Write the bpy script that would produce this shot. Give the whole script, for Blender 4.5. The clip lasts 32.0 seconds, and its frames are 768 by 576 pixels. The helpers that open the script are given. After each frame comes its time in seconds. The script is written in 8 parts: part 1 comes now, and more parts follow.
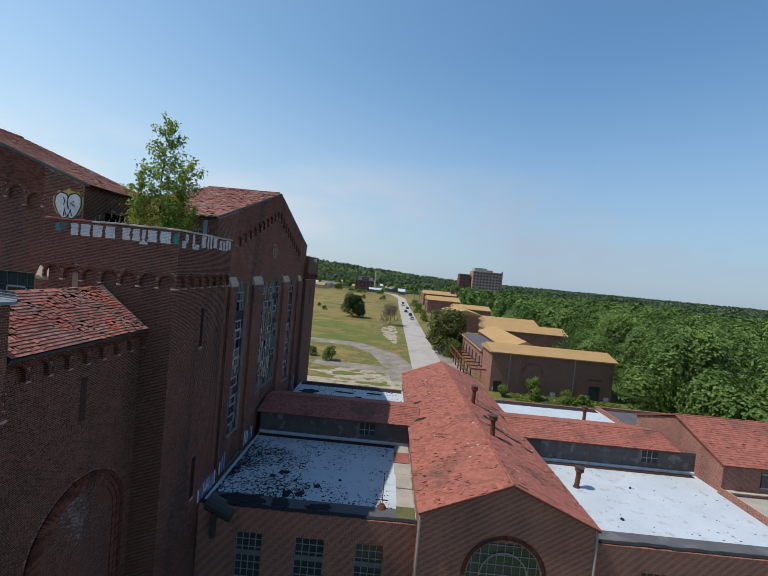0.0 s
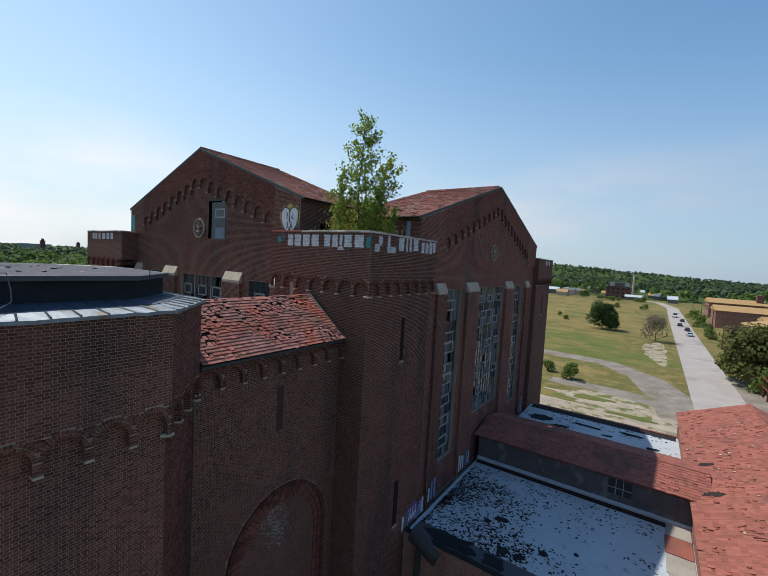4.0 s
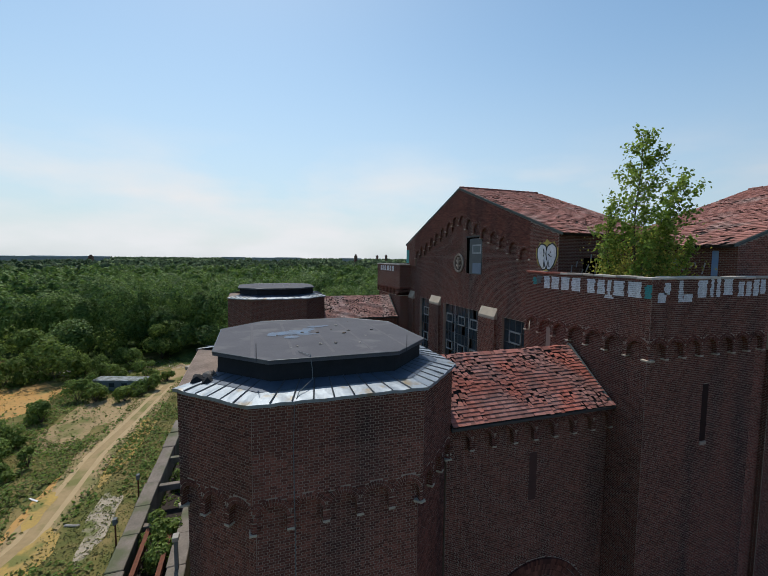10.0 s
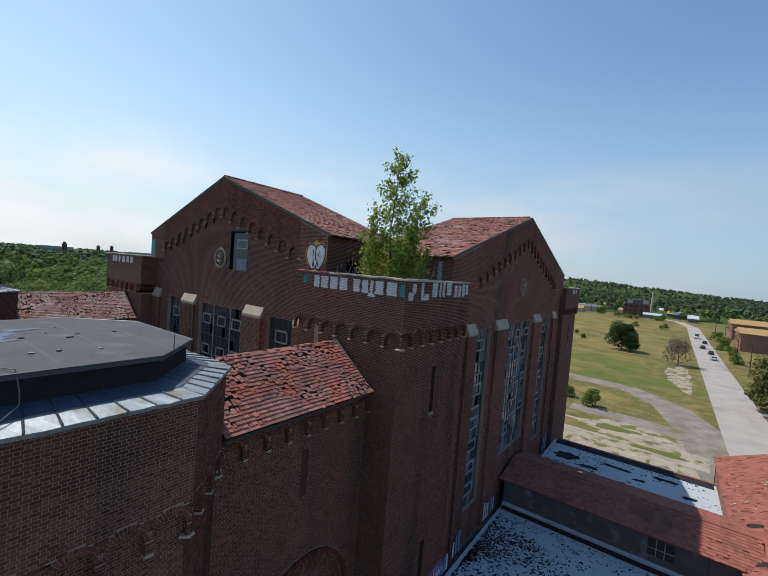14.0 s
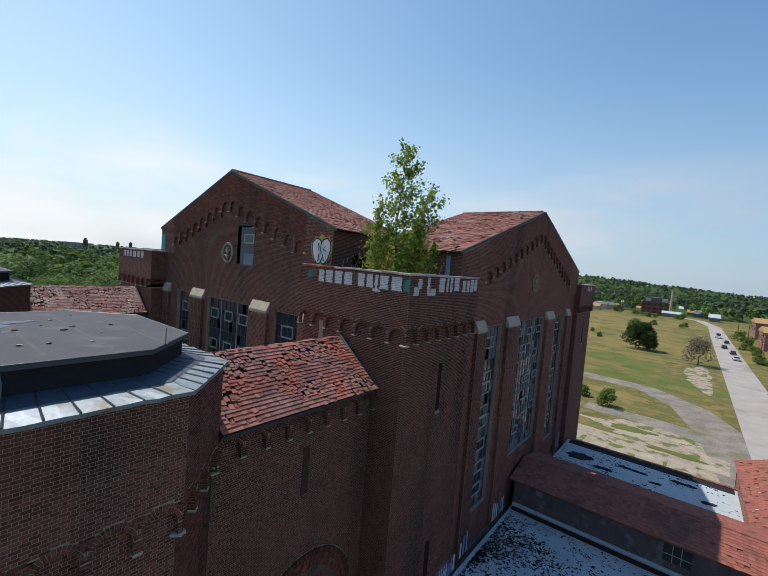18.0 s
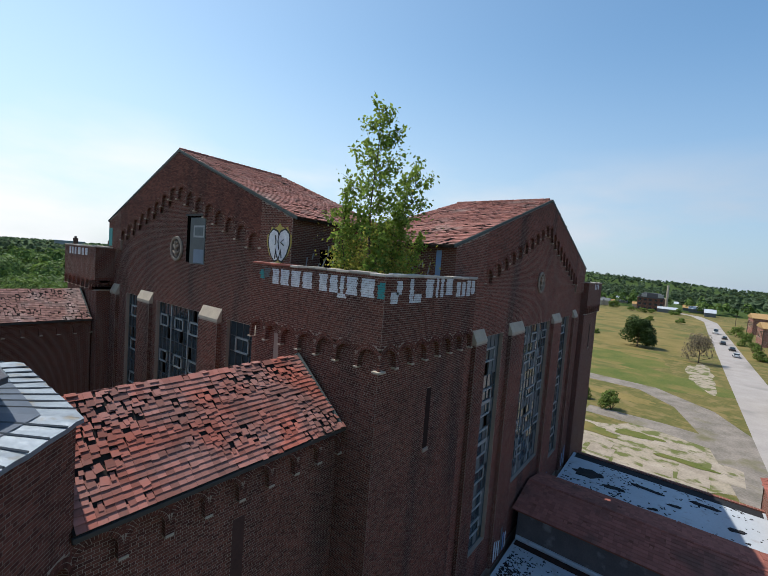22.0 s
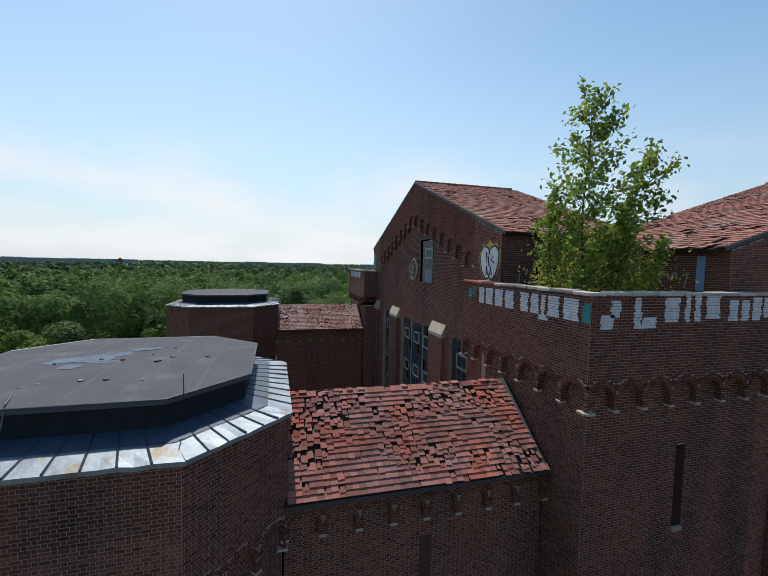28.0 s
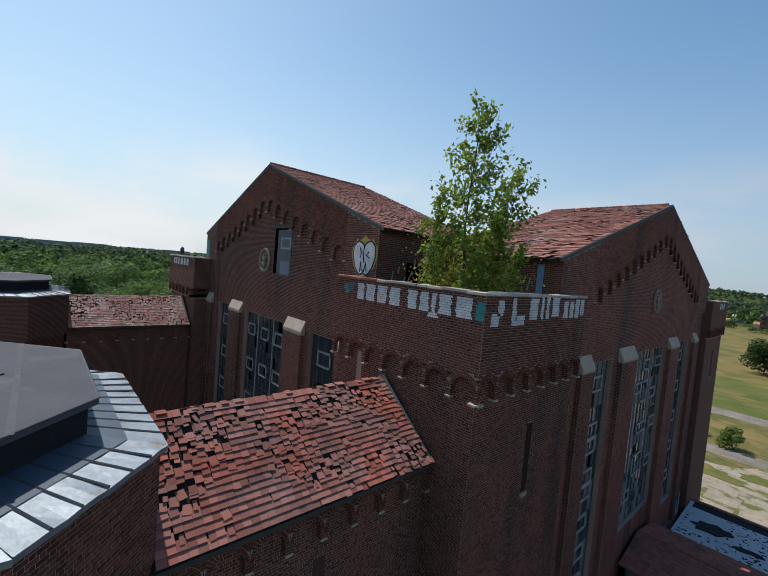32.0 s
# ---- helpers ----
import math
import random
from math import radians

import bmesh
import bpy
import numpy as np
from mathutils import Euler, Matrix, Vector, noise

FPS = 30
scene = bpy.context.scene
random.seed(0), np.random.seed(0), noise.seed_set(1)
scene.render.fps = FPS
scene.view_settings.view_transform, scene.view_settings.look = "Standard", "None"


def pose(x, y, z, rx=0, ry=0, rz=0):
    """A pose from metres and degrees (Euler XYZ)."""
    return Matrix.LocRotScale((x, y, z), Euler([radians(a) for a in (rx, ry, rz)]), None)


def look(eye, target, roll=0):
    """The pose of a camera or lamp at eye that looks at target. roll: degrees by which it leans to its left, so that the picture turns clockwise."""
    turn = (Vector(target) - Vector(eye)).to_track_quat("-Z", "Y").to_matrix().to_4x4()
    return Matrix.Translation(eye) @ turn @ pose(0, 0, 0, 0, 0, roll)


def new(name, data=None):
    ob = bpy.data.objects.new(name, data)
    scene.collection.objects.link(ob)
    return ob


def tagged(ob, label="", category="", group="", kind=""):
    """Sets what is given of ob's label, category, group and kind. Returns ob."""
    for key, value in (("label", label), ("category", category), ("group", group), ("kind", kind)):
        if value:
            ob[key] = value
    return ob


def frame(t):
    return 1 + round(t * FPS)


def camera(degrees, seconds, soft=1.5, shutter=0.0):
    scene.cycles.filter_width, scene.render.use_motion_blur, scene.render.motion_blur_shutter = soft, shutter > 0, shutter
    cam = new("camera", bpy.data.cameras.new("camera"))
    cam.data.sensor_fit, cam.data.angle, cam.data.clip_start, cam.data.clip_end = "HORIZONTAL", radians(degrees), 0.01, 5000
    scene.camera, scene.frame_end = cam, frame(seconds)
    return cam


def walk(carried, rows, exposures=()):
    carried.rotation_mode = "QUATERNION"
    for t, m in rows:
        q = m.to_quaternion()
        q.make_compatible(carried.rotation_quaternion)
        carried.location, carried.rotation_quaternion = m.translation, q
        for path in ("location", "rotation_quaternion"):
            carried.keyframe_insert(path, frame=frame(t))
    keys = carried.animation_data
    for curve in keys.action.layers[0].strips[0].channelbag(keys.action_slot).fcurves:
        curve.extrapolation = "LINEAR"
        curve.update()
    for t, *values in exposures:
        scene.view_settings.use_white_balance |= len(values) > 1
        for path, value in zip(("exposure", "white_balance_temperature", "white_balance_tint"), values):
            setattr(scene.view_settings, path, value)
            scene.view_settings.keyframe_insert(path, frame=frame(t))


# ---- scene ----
# ---------------------------------------------------------------- camera
cam = camera(88.6, 32.0, soft=1.0)
PATH = [
    (0, (10.95, -20.13, 22.29), (10.83, -10.14, 21.90), 5.39),
    (0.5, (11.05, -19.46, 22.25), (10.02, -9.52, 21.79), 4.72),
    (1, (11.27, -18.73, 22.24), (8.37, -9.17, 21.71), 3.93),
    (1.5, (11.34, -18.05, 22.39), (6.92, -9.11, 21.74), 3.40),
    (2, (11.43, -17.36, 22.48), (6.04, -8.96, 21.80), 3.06),
    (2.5, (11.36, -16.73, 22.49), (6.03, -8.29, 21.80), 3.21),
    (4.5, (10.94, -14.30, 22.02), (4.90, -6.36, 21.42), 3.09),
    (5, (10.94, -13.96, 22.06), (4.18, -6.62, 21.42), 2.81),
    (5.5, (10.96, -13.69, 22.11), (3.86, -6.67, 21.41), 2.51),
    (6, (11.09, -13.41, 22.18), (2.04, -9.21, 21.43), 0.58),
    (6.5, (11.31, -13.21, 22.18), (1.86, -10.02, 21.43), 0.04),
    (7, (11.40, -13.23, 22.40), (2.05, -9.76, 21.64), 0.36),
    (7.5, (11.43, -13.33, 22.95), (2.12, -9.75, 22.20), 0.50),
    (8, (11.34, -13.56, 23.53), (2.11, -9.78, 22.77), 0.77),
    (8.5, (11.17, -13.73, 24.01), (1.85, -10.17, 23.22), 0.63),
    (9, (10.92, -13.84, 24.29), (1.53, -10.47, 23.49), 0.52),
    (9.5, (10.69, -13.88, 24.29), (1.21, -10.80, 23.51), 0.46),
    (10, (10.50, -13.96, 24.17), (1.06, -10.77, 23.40), 0.51),
    (10.5, (10.43, -14.07, 23.98), (0.98, -10.87, 23.24), 0.74),
    (11, (10.27, -14.34, 23.90), (0.94, -10.82, 23.17), 1.18),
    (11.5, (10.09, -14.49, 23.87), (1.79, -8.95, 23.15), 2.90),
    (12, (9.70, -14.65, 23.86), (2.50, -7.74, 23.22), 3.93),
    (12.5, (9.40, -14.67, 23.87), (2.15, -7.82, 23.25), 4.00),
    (13, (9.27, -14.59, 23.86), (2.26, -7.48, 23.27), 4.14),
    (13.5, (9.27, -14.46, 23.86), (3.36, -6.41, 23.38), 4.54),
    (14, (9.32, -14.31, 23.82), (3.42, -6.24, 23.38), 4.48),
    (14.5, (9.48, -14.27, 23.78), (3.34, -6.39, 23.35), 4.46),
    (16.5, (10.21, -14.56, 23.49), (3.93, -6.79, 23.02), 4.48),
    (17, (10.02, -14.41, 23.55), (3.77, -6.62, 23.04), 4.58),
    (17.5, (9.73, -14.14, 23.67), (3.45, -6.38, 23.12), 4.60),
    (18, (9.35, -13.72, 23.74), (3.20, -5.86, 23.19), 4.65),
    (18.5, (8.97, -13.26, 23.81), (2.84, -5.38, 23.24), 4.53),
    (19, (8.57, -12.69, 23.83), (2.42, -4.83, 23.24), 4.46),
    (19.5, (8.29, -12.11, 23.75), (2.19, -4.21, 23.16), 4.37),
    (20, (8.12, -11.58, 23.70), (2.05, -3.65, 23.12), 4.43),
    (20.5, (7.90, -11.11, 23.68), (1.71, -3.28, 23.08), 4.31),
    (21, (7.73, -10.66, 23.71), (1.54, -2.83, 23.10), 4.31),
    (21.5, (7.54, -10.21, 23.79), (1.33, -2.40, 23.18), 4.26),
    (22, (7.36, -9.72, 23.85), (1.31, -1.79, 23.23), 4.33),
    (22.5, (7.23, -9.23, 23.88), (1.23, -1.25, 23.25), 4.44),
    (23, (7.01, -8.76, 23.92), (0.78, -0.97, 23.26), 4.22),
    (23.5, (6.87, -8.32, 23.96), (0.54, -0.60, 23.30), 4.24),
    (24, (6.98, -7.96, 23.94), (0.49, -0.37, 23.30), 4.01),
    (24.5, (7.21, -7.76, 23.97), (1.00, 0.05, 23.37), 4.15),
    (25, (7.34, -7.64, 24.01), (0.39, -0.47, 23.38), 3.77),
    (25.5, (7.45, -7.56, 24.04), (-0.55, -1.60, 23.39), 3.24),
    (27.5, (8.09, -7.61, 24.02), (-1.03, -3.55, 23.42), 2.22),
    (28, (8.10, -7.71, 24.13), (-1.51, -5.02, 23.52), 1.28),
    (28.2, (8.11, -7.70, 24.17), (-1.75, -6.22, 23.40), -0.21),
    (28.5, (8.11, -7.71, 24.23), (-1.88, -7.60, 23.68), -0.03),
    (29, (8.21, -7.72, 24.26), (-1.77, -7.80, 23.70), -0.19),
    (29.5, (8.22, -7.90, 24.24), (-1.77, -7.90, 23.68), 0.12),
    (30, (8.07, -8.17, 24.19), (-1.90, -7.75, 23.63), 0.75),
    (30.3, (7.92, -8.39, 24.15), (-1.87, -6.43, 23.50), 1.35),
    (30.5, (7.82, -8.51, 24.13), (-1.66, -5.39, 23.54), 2.67),
    (31, (7.32, -8.84, 24.07), (-0.56, -2.71, 23.54), 4.43),
    (31.5, (6.61, -9.09, 24.01), (-0.69, -2.28, 23.51), 4.90),
    (32, (6.06, -9.14, 23.97), (-1.39, -2.49, 23.45), 4.89),
]
LIGHTNESS = [(0, 0.46), (2, 0.48), (5, 0.50), (6, 0.62), (7, 0.54), (8, 0.36), (9, 0.30), (11, 0.28), (12, 0.29), (13, 0.42), (17, 0.46), (20, 0.55), (24, 0.58), (28, 0.43), (29, 0.37), (30, 0.20), (31, 0.12), (32, 0.34)]
walk(cam, [(t, look(eye, target, roll)) for t, eye, target, roll in PATH], LIGHTNESS)

# ---------------------------------------------------------------- daylight
SUN_WAY = Vector((-0.63, -0.05, 1.0)).normalized()      # from the place towards the sun
SUN_EL = math.asin(SUN_WAY.z)
SUN_AZ = math.atan2(SUN_WAY.x, SUN_WAY.y)
world = bpy.data.worlds.new("sky")
scene.world = world
world.use_nodes = True
wn = world.node_tree
sky = wn.nodes.new("ShaderNodeTexSky")
sky.sky_type, sky.sun_disc = "NISHITA", False
sky.sun_elevation, sky.sun_rotation = SUN_EL, SUN_AZ
sky.altitude, sky.air_density, sky.dust_density, sky.ozone_density = 20, 1.0, 0.4, 1.3
wn.nodes["Background"].inputs["Strength"].default_value = 0.12
# pale haze along the horizon and a thin white cloud bank over it
ways, cut = wn.nodes.new("ShaderNodeTexCoord"), wn.nodes.new("ShaderNodeSeparateXYZ")
wn.links.new(ways.outputs["Generated"], cut.inputs[0])
stretch, cloud = wn.nodes.new("ShaderNodeMapping"), wn.nodes.new("ShaderNodeTexNoise")
stretch.inputs["Scale"].default_value = (1.0, 1.0, 3.0)
cloud.inputs["Scale"].default_value, cloud.inputs["Detail"].default_value = 2.3, 6
wn.links.new(ways.outputs["Generated"], stretch.inputs[0]), wn.links.new(stretch.outputs[0], cloud.inputs["Vector"])
low, thick, both = wn.nodes.new("ShaderNodeMapRange"), wn.nodes.new("ShaderNodeMapRange"), wn.nodes.new("ShaderNodeMath")
low.inputs["From Min"].default_value, low.inputs["From Max"].default_value = 0.28, 0.13
thick.inputs["From Min"].default_value, thick.inputs["From Max"].default_value, thick.inputs["To Max"].default_value = 0.44, 0.64, 1.0
both.operation = "MULTIPLY"
wn.links.new(cut.outputs["Z"], low.inputs["Value"]), wn.links.new(cloud.outputs["Fac"], thick.inputs["Value"])
wn.links.new(low.outputs[0], both.inputs[0]), wn.links.new(thick.outputs[0], both.inputs[1])
haze = wn.nodes.new("ShaderNodeMapRange")
haze.interpolation_type = "SMOOTHSTEP"
haze.inputs["From Min"].default_value, haze.inputs["From Max"].default_value, haze.inputs["To Max"].default_value = 0.50, -0.08, 0.90
wn.links.new(cut.outputs["Z"], haze.inputs["Value"])
# the sky is whiter towards the sun in the west, deeper blue in the east
east = wn.nodes.new("ShaderNodeMapRange")
east.inputs["From Min"].default_value, east.inputs["From Max"].default_value = -0.9, 0.30
wn.links.new(cut.outputs["X"], east.inputs["Value"])


def two_colours(west_colour, east_colour):
    mix = wn.nodes.new("ShaderNodeMix")
    mix.data_type = "RGBA"
    mix.inputs["A"].default_value, mix.inputs["B"].default_value = west_colour, east_colour
    wn.links.new(east.outputs[0], mix.inputs["Factor"])
    return mix.outputs["Result"]


tint = wn.nodes.new("ShaderNodeMix")
tint.data_type, tint.blend_type = "RGBA", "MULTIPLY"
tint.inputs["Factor"].default_value = 1.0
wn.links.new(two_colours((1.07, 1.11, 0.985, 1), (0.67, 0.91, 0.98, 1)), tint.inputs["B"])
wn.links.new(sky.outputs[0], tint.inputs["A"])
last = tint.outputs["Result"]
for amount, colour in ((haze.outputs[0], two_colours((3.55, 4.12, 4.80, 1), (2.02, 2.58, 3.45, 1))), (both.outputs[0], two_colours((5.5, 5.65, 5.85, 1), (2.45, 2.95, 3.7, 1)))):
    veil = wn.nodes.new("ShaderNodeMix")
    veil.data_type = "RGBA"
    wn.links.new(colour, veil.inputs["B"])
    wn.links.new(amount, veil.inputs["Factor"]), wn.links.new(last, veil.inputs["A"])
    last = veil.outputs["Result"]
wn.links.new(last, wn.nodes["Background"].inputs["Color"])
lamp = bpy.data.lights.new("sun", "SUN")
lamp.energy, lamp.angle, lamp.color = 3.1, radians(0.53), (1.0, 0.95, 0.87)
sun = new("sun", lamp)
sun.matrix_world = look(SUN_WAY * 100, (0, 0, 0))
scene.view_settings.exposure = 0.35

# ---------------------------------------------------------------- helpers for meshes
U = 23.5            # height of the corner tower's parapet above the ground


def mesh_of(name, verts, quads, material=None, smooth=False):
    """A mesh from an array of points and one of quads."""
    verts, quads = np.asarray(verts, np.float32).reshape(-1, 3), np.asarray(quads, np.int32).reshape(-1, 4)
    me = bpy.data.meshes.new(name)
    me.vertices.add(len(verts))
    me.vertices.foreach_set("co", verts.ravel())
    me.loops.add(quads.size)
    me.loops.foreach_set("vertex_index", quads.ravel())
    me.polygons.add(len(quads))
    me.polygons.foreach_set("loop_start", np.arange(0, quads.size, 4, dtype=np.int32))
    me.polygons.foreach_set("use_smooth", np.full(len(quads), smooth))
    me.update(calc_edges=True)
    if material:
        me.materials.append(material)
    return me


def part(name, data, material, parent, label="", at=None):
    """One mesh object, from a bmesh or a mesh, under a thing or a part."""
    if isinstance(data, bmesh.types.BMesh):
        me = bpy.data.meshes.new(name)
        data.to_mesh(me)
        data.free()
        data = me
    if material and not data.materials:
        data.materials.append(material)
    ob = new(name, data)
    if at is not None:
        ob.matrix_basis = at
    if parent is not None:
        ob.parent = parent
    if label:
        ob["label"] = label
    return ob


def thing(name, label, category, at=None, group="", kind=""):
    ob = new(name)
    ob.empty_display_size = 0.5
    if at is not None:
        ob.matrix_basis = at
    return tagged(ob, label, category, group, kind)


def solid(name, data, material, label, category, at=None, group="", kind=""):
    """A thing that is one mesh."""
    return tagged(part(name, data, material, None, "", at), label, category, group, kind)


def box(bm, lo, hi, bevel=0.0):
    """A box between two corners, in a bmesh."""
    lo, hi = Vector(lo), Vector(hi)
    made = bmesh.ops.create_cube(bm, size=1, matrix=Matrix.LocRotScale((lo + hi) / 2, None, hi - lo))
    if bevel:
        edges = list({e for v in made["verts"] for e in v.link_edges})
        bmesh.ops.bevel(bm, geom=edges, offset=bevel, segments=1, affect="EDGES")
    return bm


def boxes(*pairs, bevel=0.0):
    bm = bmesh.new()
    for lo, hi in pairs:
        box(bm, lo, hi, bevel)
    return bm


def prism(points, depth, axis="y"):
    """A flat outline of (u, z) points, pushed from depth[0] to depth[1] along an axis."""
    bm = bmesh.new()
    put = (lambda u, z, d: (u, d, z)) if axis == "y" else (lambda u, z, d: (d, u, z)) if axis == "x" else (lambda u, z, d: (u, z, d))
    rings = [[bm.verts.new(put(u, z, d)) for u, z in points] for d in depth]
    n = len(points)
    for k in range(n):
        bm.faces.new((rings[0][k], rings[0][(k + 1) % n], rings[1][(k + 1) % n], rings[1][k]))
    bm.faces.new(rings[0])
    bm.faces.new(rings[1][::-1])
    bmesh.ops.recalc_face_normals(bm, faces=bm.faces)
    return bm


def tube(bm, a, b, r0, r1=None, sides=8, caps=True):
    """A tapered round bar from a to b."""
    a, b = Vector(a), Vector(b)
    turn = (b - a).to_track_quat("Z", "Y").to_matrix().to_4x4()
    bmesh.ops.create_cone(bm, cap_ends=caps, segments=sides, radius1=r0, radius2=r0 if r1 is None else r1, depth=(b - a).length,
                          matrix=Matrix.Translation((a + b) / 2) @ turn)
    return bm


def sweep(points, radius, sides=6):
    """One continuous round bar along a line of points."""
    bm, rings = bmesh.new(), []
    pts = [Vector(p) for p in points]
    for k, p in enumerate(pts):
        way = (pts[min(k + 1, len(pts) - 1)] - pts[max(k - 1, 0)]).normalized()
        turn = way.to_track_quat("Z", "Y")
        rings.append([bm.verts.new(p + turn @ Vector((radius * math.cos(t), radius * math.sin(t), 0))) for t in (i / sides * math.tau for i in range(sides))])
    for a, b in zip(rings, rings[1:]):
        for i in range(sides):
            bm.faces.new((a[i], a[(i + 1) % sides], b[(i + 1) % sides], b[i]))
    bm.faces.new(rings[0][::-1]), bm.faces.new(rings[-1])
    return bm


def ring_faces(n):
    return [(k, (k + 1) % n) for k in range(n)]


BOX5 = np.array([(4, 5, 6, 7), (0, 1, 5, 4), (1, 2, 6, 5), (2, 3, 7, 6), (3, 0, 4, 7)])


BOX3 = BOX5[[0, 1, 3]]      # the front, bed and top of a brick whose ends cannot be told


def slabs(centres, u, v, n, half, lift=None, faces=BOX5):
    """Points and quads of many small slabs with no back. centres: (k, 3); u, v, n: unit ways, (3,) or (k, 3); half: (k, 3) half sizes
    along them. lift: an extra height of the lower edge."""
    k = len(centres)
    u, v, n = (np.broadcast_to(np.asarray(w, float), (k, 3)) for w in (u, v, n))
    half = np.broadcast_to(np.asarray(half, float), (k, 3))
    corners = []
    for top in (-1, 1):
        for su, sv in ((-1, -1), (1, -1), (1, 1), (-1, 1)):
            p = centres + u * half[:, :1] * su + v * half[:, 1:2] * sv + n * half[:, 2:] * top
            if lift is not None and sv < 0:
                p = p + n * np.asarray(lift).reshape(-1, 1)
            corners.append(p)
    verts = np.stack(corners, 1).reshape(-1, 3)
    quads = (np.arange(k)[:, None, None] * 8 + faces[None]).reshape(-1, 4)
    return verts, quads


def joined(*sets):
    verts, quads, at = [], [], 0
    for v, q in sets:
        verts.append(v), quads.append(q + at)
        at += len(v)
    return np.concatenate(verts), np.concatenate(quads)



# ---------------------------------------------------------------- materials
def surface(name, base, other=None, rough=0.85, scale=3.0, fine=40.0, bump=0.3, depth=0.01, island=0.0, each=0.0, stain=None, metal=0.0, spread=0.5, clear=0.0, gloss=None):
    """A weathered surface: base to other by a broad and a fine noise, with relief. island, each: how far joined pieces, or objects, differ
    in brightness. stain: (colour, scale, from, to) of larger patches."""
    m = bpy.data.materials.new(name)
    m.use_nodes = True
    t = m.node_tree
    N, Lk = t.nodes.new, t.links.new
    b = t.nodes["Principled BSDF"]
    other = other or tuple(0.6 * c for c in base)
    place = N("ShaderNodeNewGeometry")
    n1, n2 = N("ShaderNodeTexNoise"), N("ShaderNodeTexNoise")
    n1.inputs["Scale"].default_value, n1.inputs["Detail"].default_value = scale, 5
    n2.inputs["Scale"].default_value, n2.inputs["Detail"].default_value = fine, 3
    Lk(place.outputs["Position"], n1.inputs["Vector"]), Lk(place.outputs["Position"], n2.inputs["Vector"])
    mixf = N("ShaderNodeMath")
    mixf.operation = "MULTIPLY_ADD"
    mixf.inputs[1].default_value = 0.6
    Lk(n1.outputs["Fac"], mixf.inputs[0])
    part2 = N("ShaderNodeMath")
    part2.operation = "MULTIPLY"
    part2.inputs[1].default_value = 0.4
    Lk(n2.outputs["Fac"], part2.inputs[0]), Lk(part2.outputs[0], mixf.inputs[2])
    span = N("ShaderNodeMapRange")
    span.inputs["From Min"].default_value, span.inputs["From Max"].default_value = 0.5 - spread * 0.4, 0.5 + spread * 0.4
    Lk(mixf.outputs[0], span.inputs["Value"])
    mix = N("ShaderNodeMix")
    mix.data_type = "RGBA"
    mix.inputs["A"].default_value, mix.inputs["B"].default_value = (*base, 1), (*other, 1)
    Lk(span.outputs["Result"], mix.inputs["Factor"])
    colour = mix.outputs["Result"]
    if stain:
        n3 = N("ShaderNodeTexNoise")
        n3.inputs["Scale"].default_value, n3.inputs["Detail"].default_value = stain[1], 6
        drip = N("ShaderNodeMapping")
        drip.inputs["Scale"].default_value = (1, 1, stain[4] if len(stain) > 4 else 1)
        Lk(place.outputs["Position"], drip.inputs["Vector"]), Lk(drip.outputs[0], n3.inputs["Vector"])
        cut = N("ShaderNodeMapRange")
        cut.inputs["From Min"].default_value, cut.inputs["From Max"].default_value = stain[2], stain[3]
        Lk(n3.outputs["Fac"], cut.inputs["Value"])
        sm = N("ShaderNodeMix")
        sm.data_type = "RGBA"
        sm.inputs["B"].default_value = (*stain[0], 1)
        Lk(cut.outputs["Result"], sm.inputs["Factor"]), Lk(colour, sm.inputs["A"])
        colour = sm.outputs["Result"]
    for amount, source in ((island, place.outputs["Random Per Island"]), (each, None)):
        if amount:
            if source is None:
                source = N("ShaderNodeObjectInfo").outputs["Random"]
            r = N("ShaderNodeMapRange")
            r.inputs["To Min"].default_value, r.inputs["To Max"].default_value = 1 - amount, 1 + amount
            Lk(source, r.inputs["Value"])
            hue = N("ShaderNodeHueSaturation")
            Lk(r.outputs["Result"], hue.inputs["Value"]), Lk(colour, hue.inputs["Color"])
            colour = hue.outputs["Color"]
    Lk(colour, b.inputs["Base Color"])
    b.inputs["Roughness"].default_value, b.inputs["Metallic"].default_value = rough, metal
    b.inputs["Coat Weight"].default_value = clear
    b.inputs["Specular IOR Level"].default_value = gloss if gloss is not None else 0.15 if rough > 0.84 else 0.5
    if bump:
        bp = N("ShaderNodeBump")
        bp.inputs["Strength"].default_value, bp.inputs["Distance"].default_value = bump, depth
        Lk(n2.outputs["Fac"], bp.inputs["Height"]), Lk(bp.outputs["Normal"], b.inputs["Normal"])
    return m


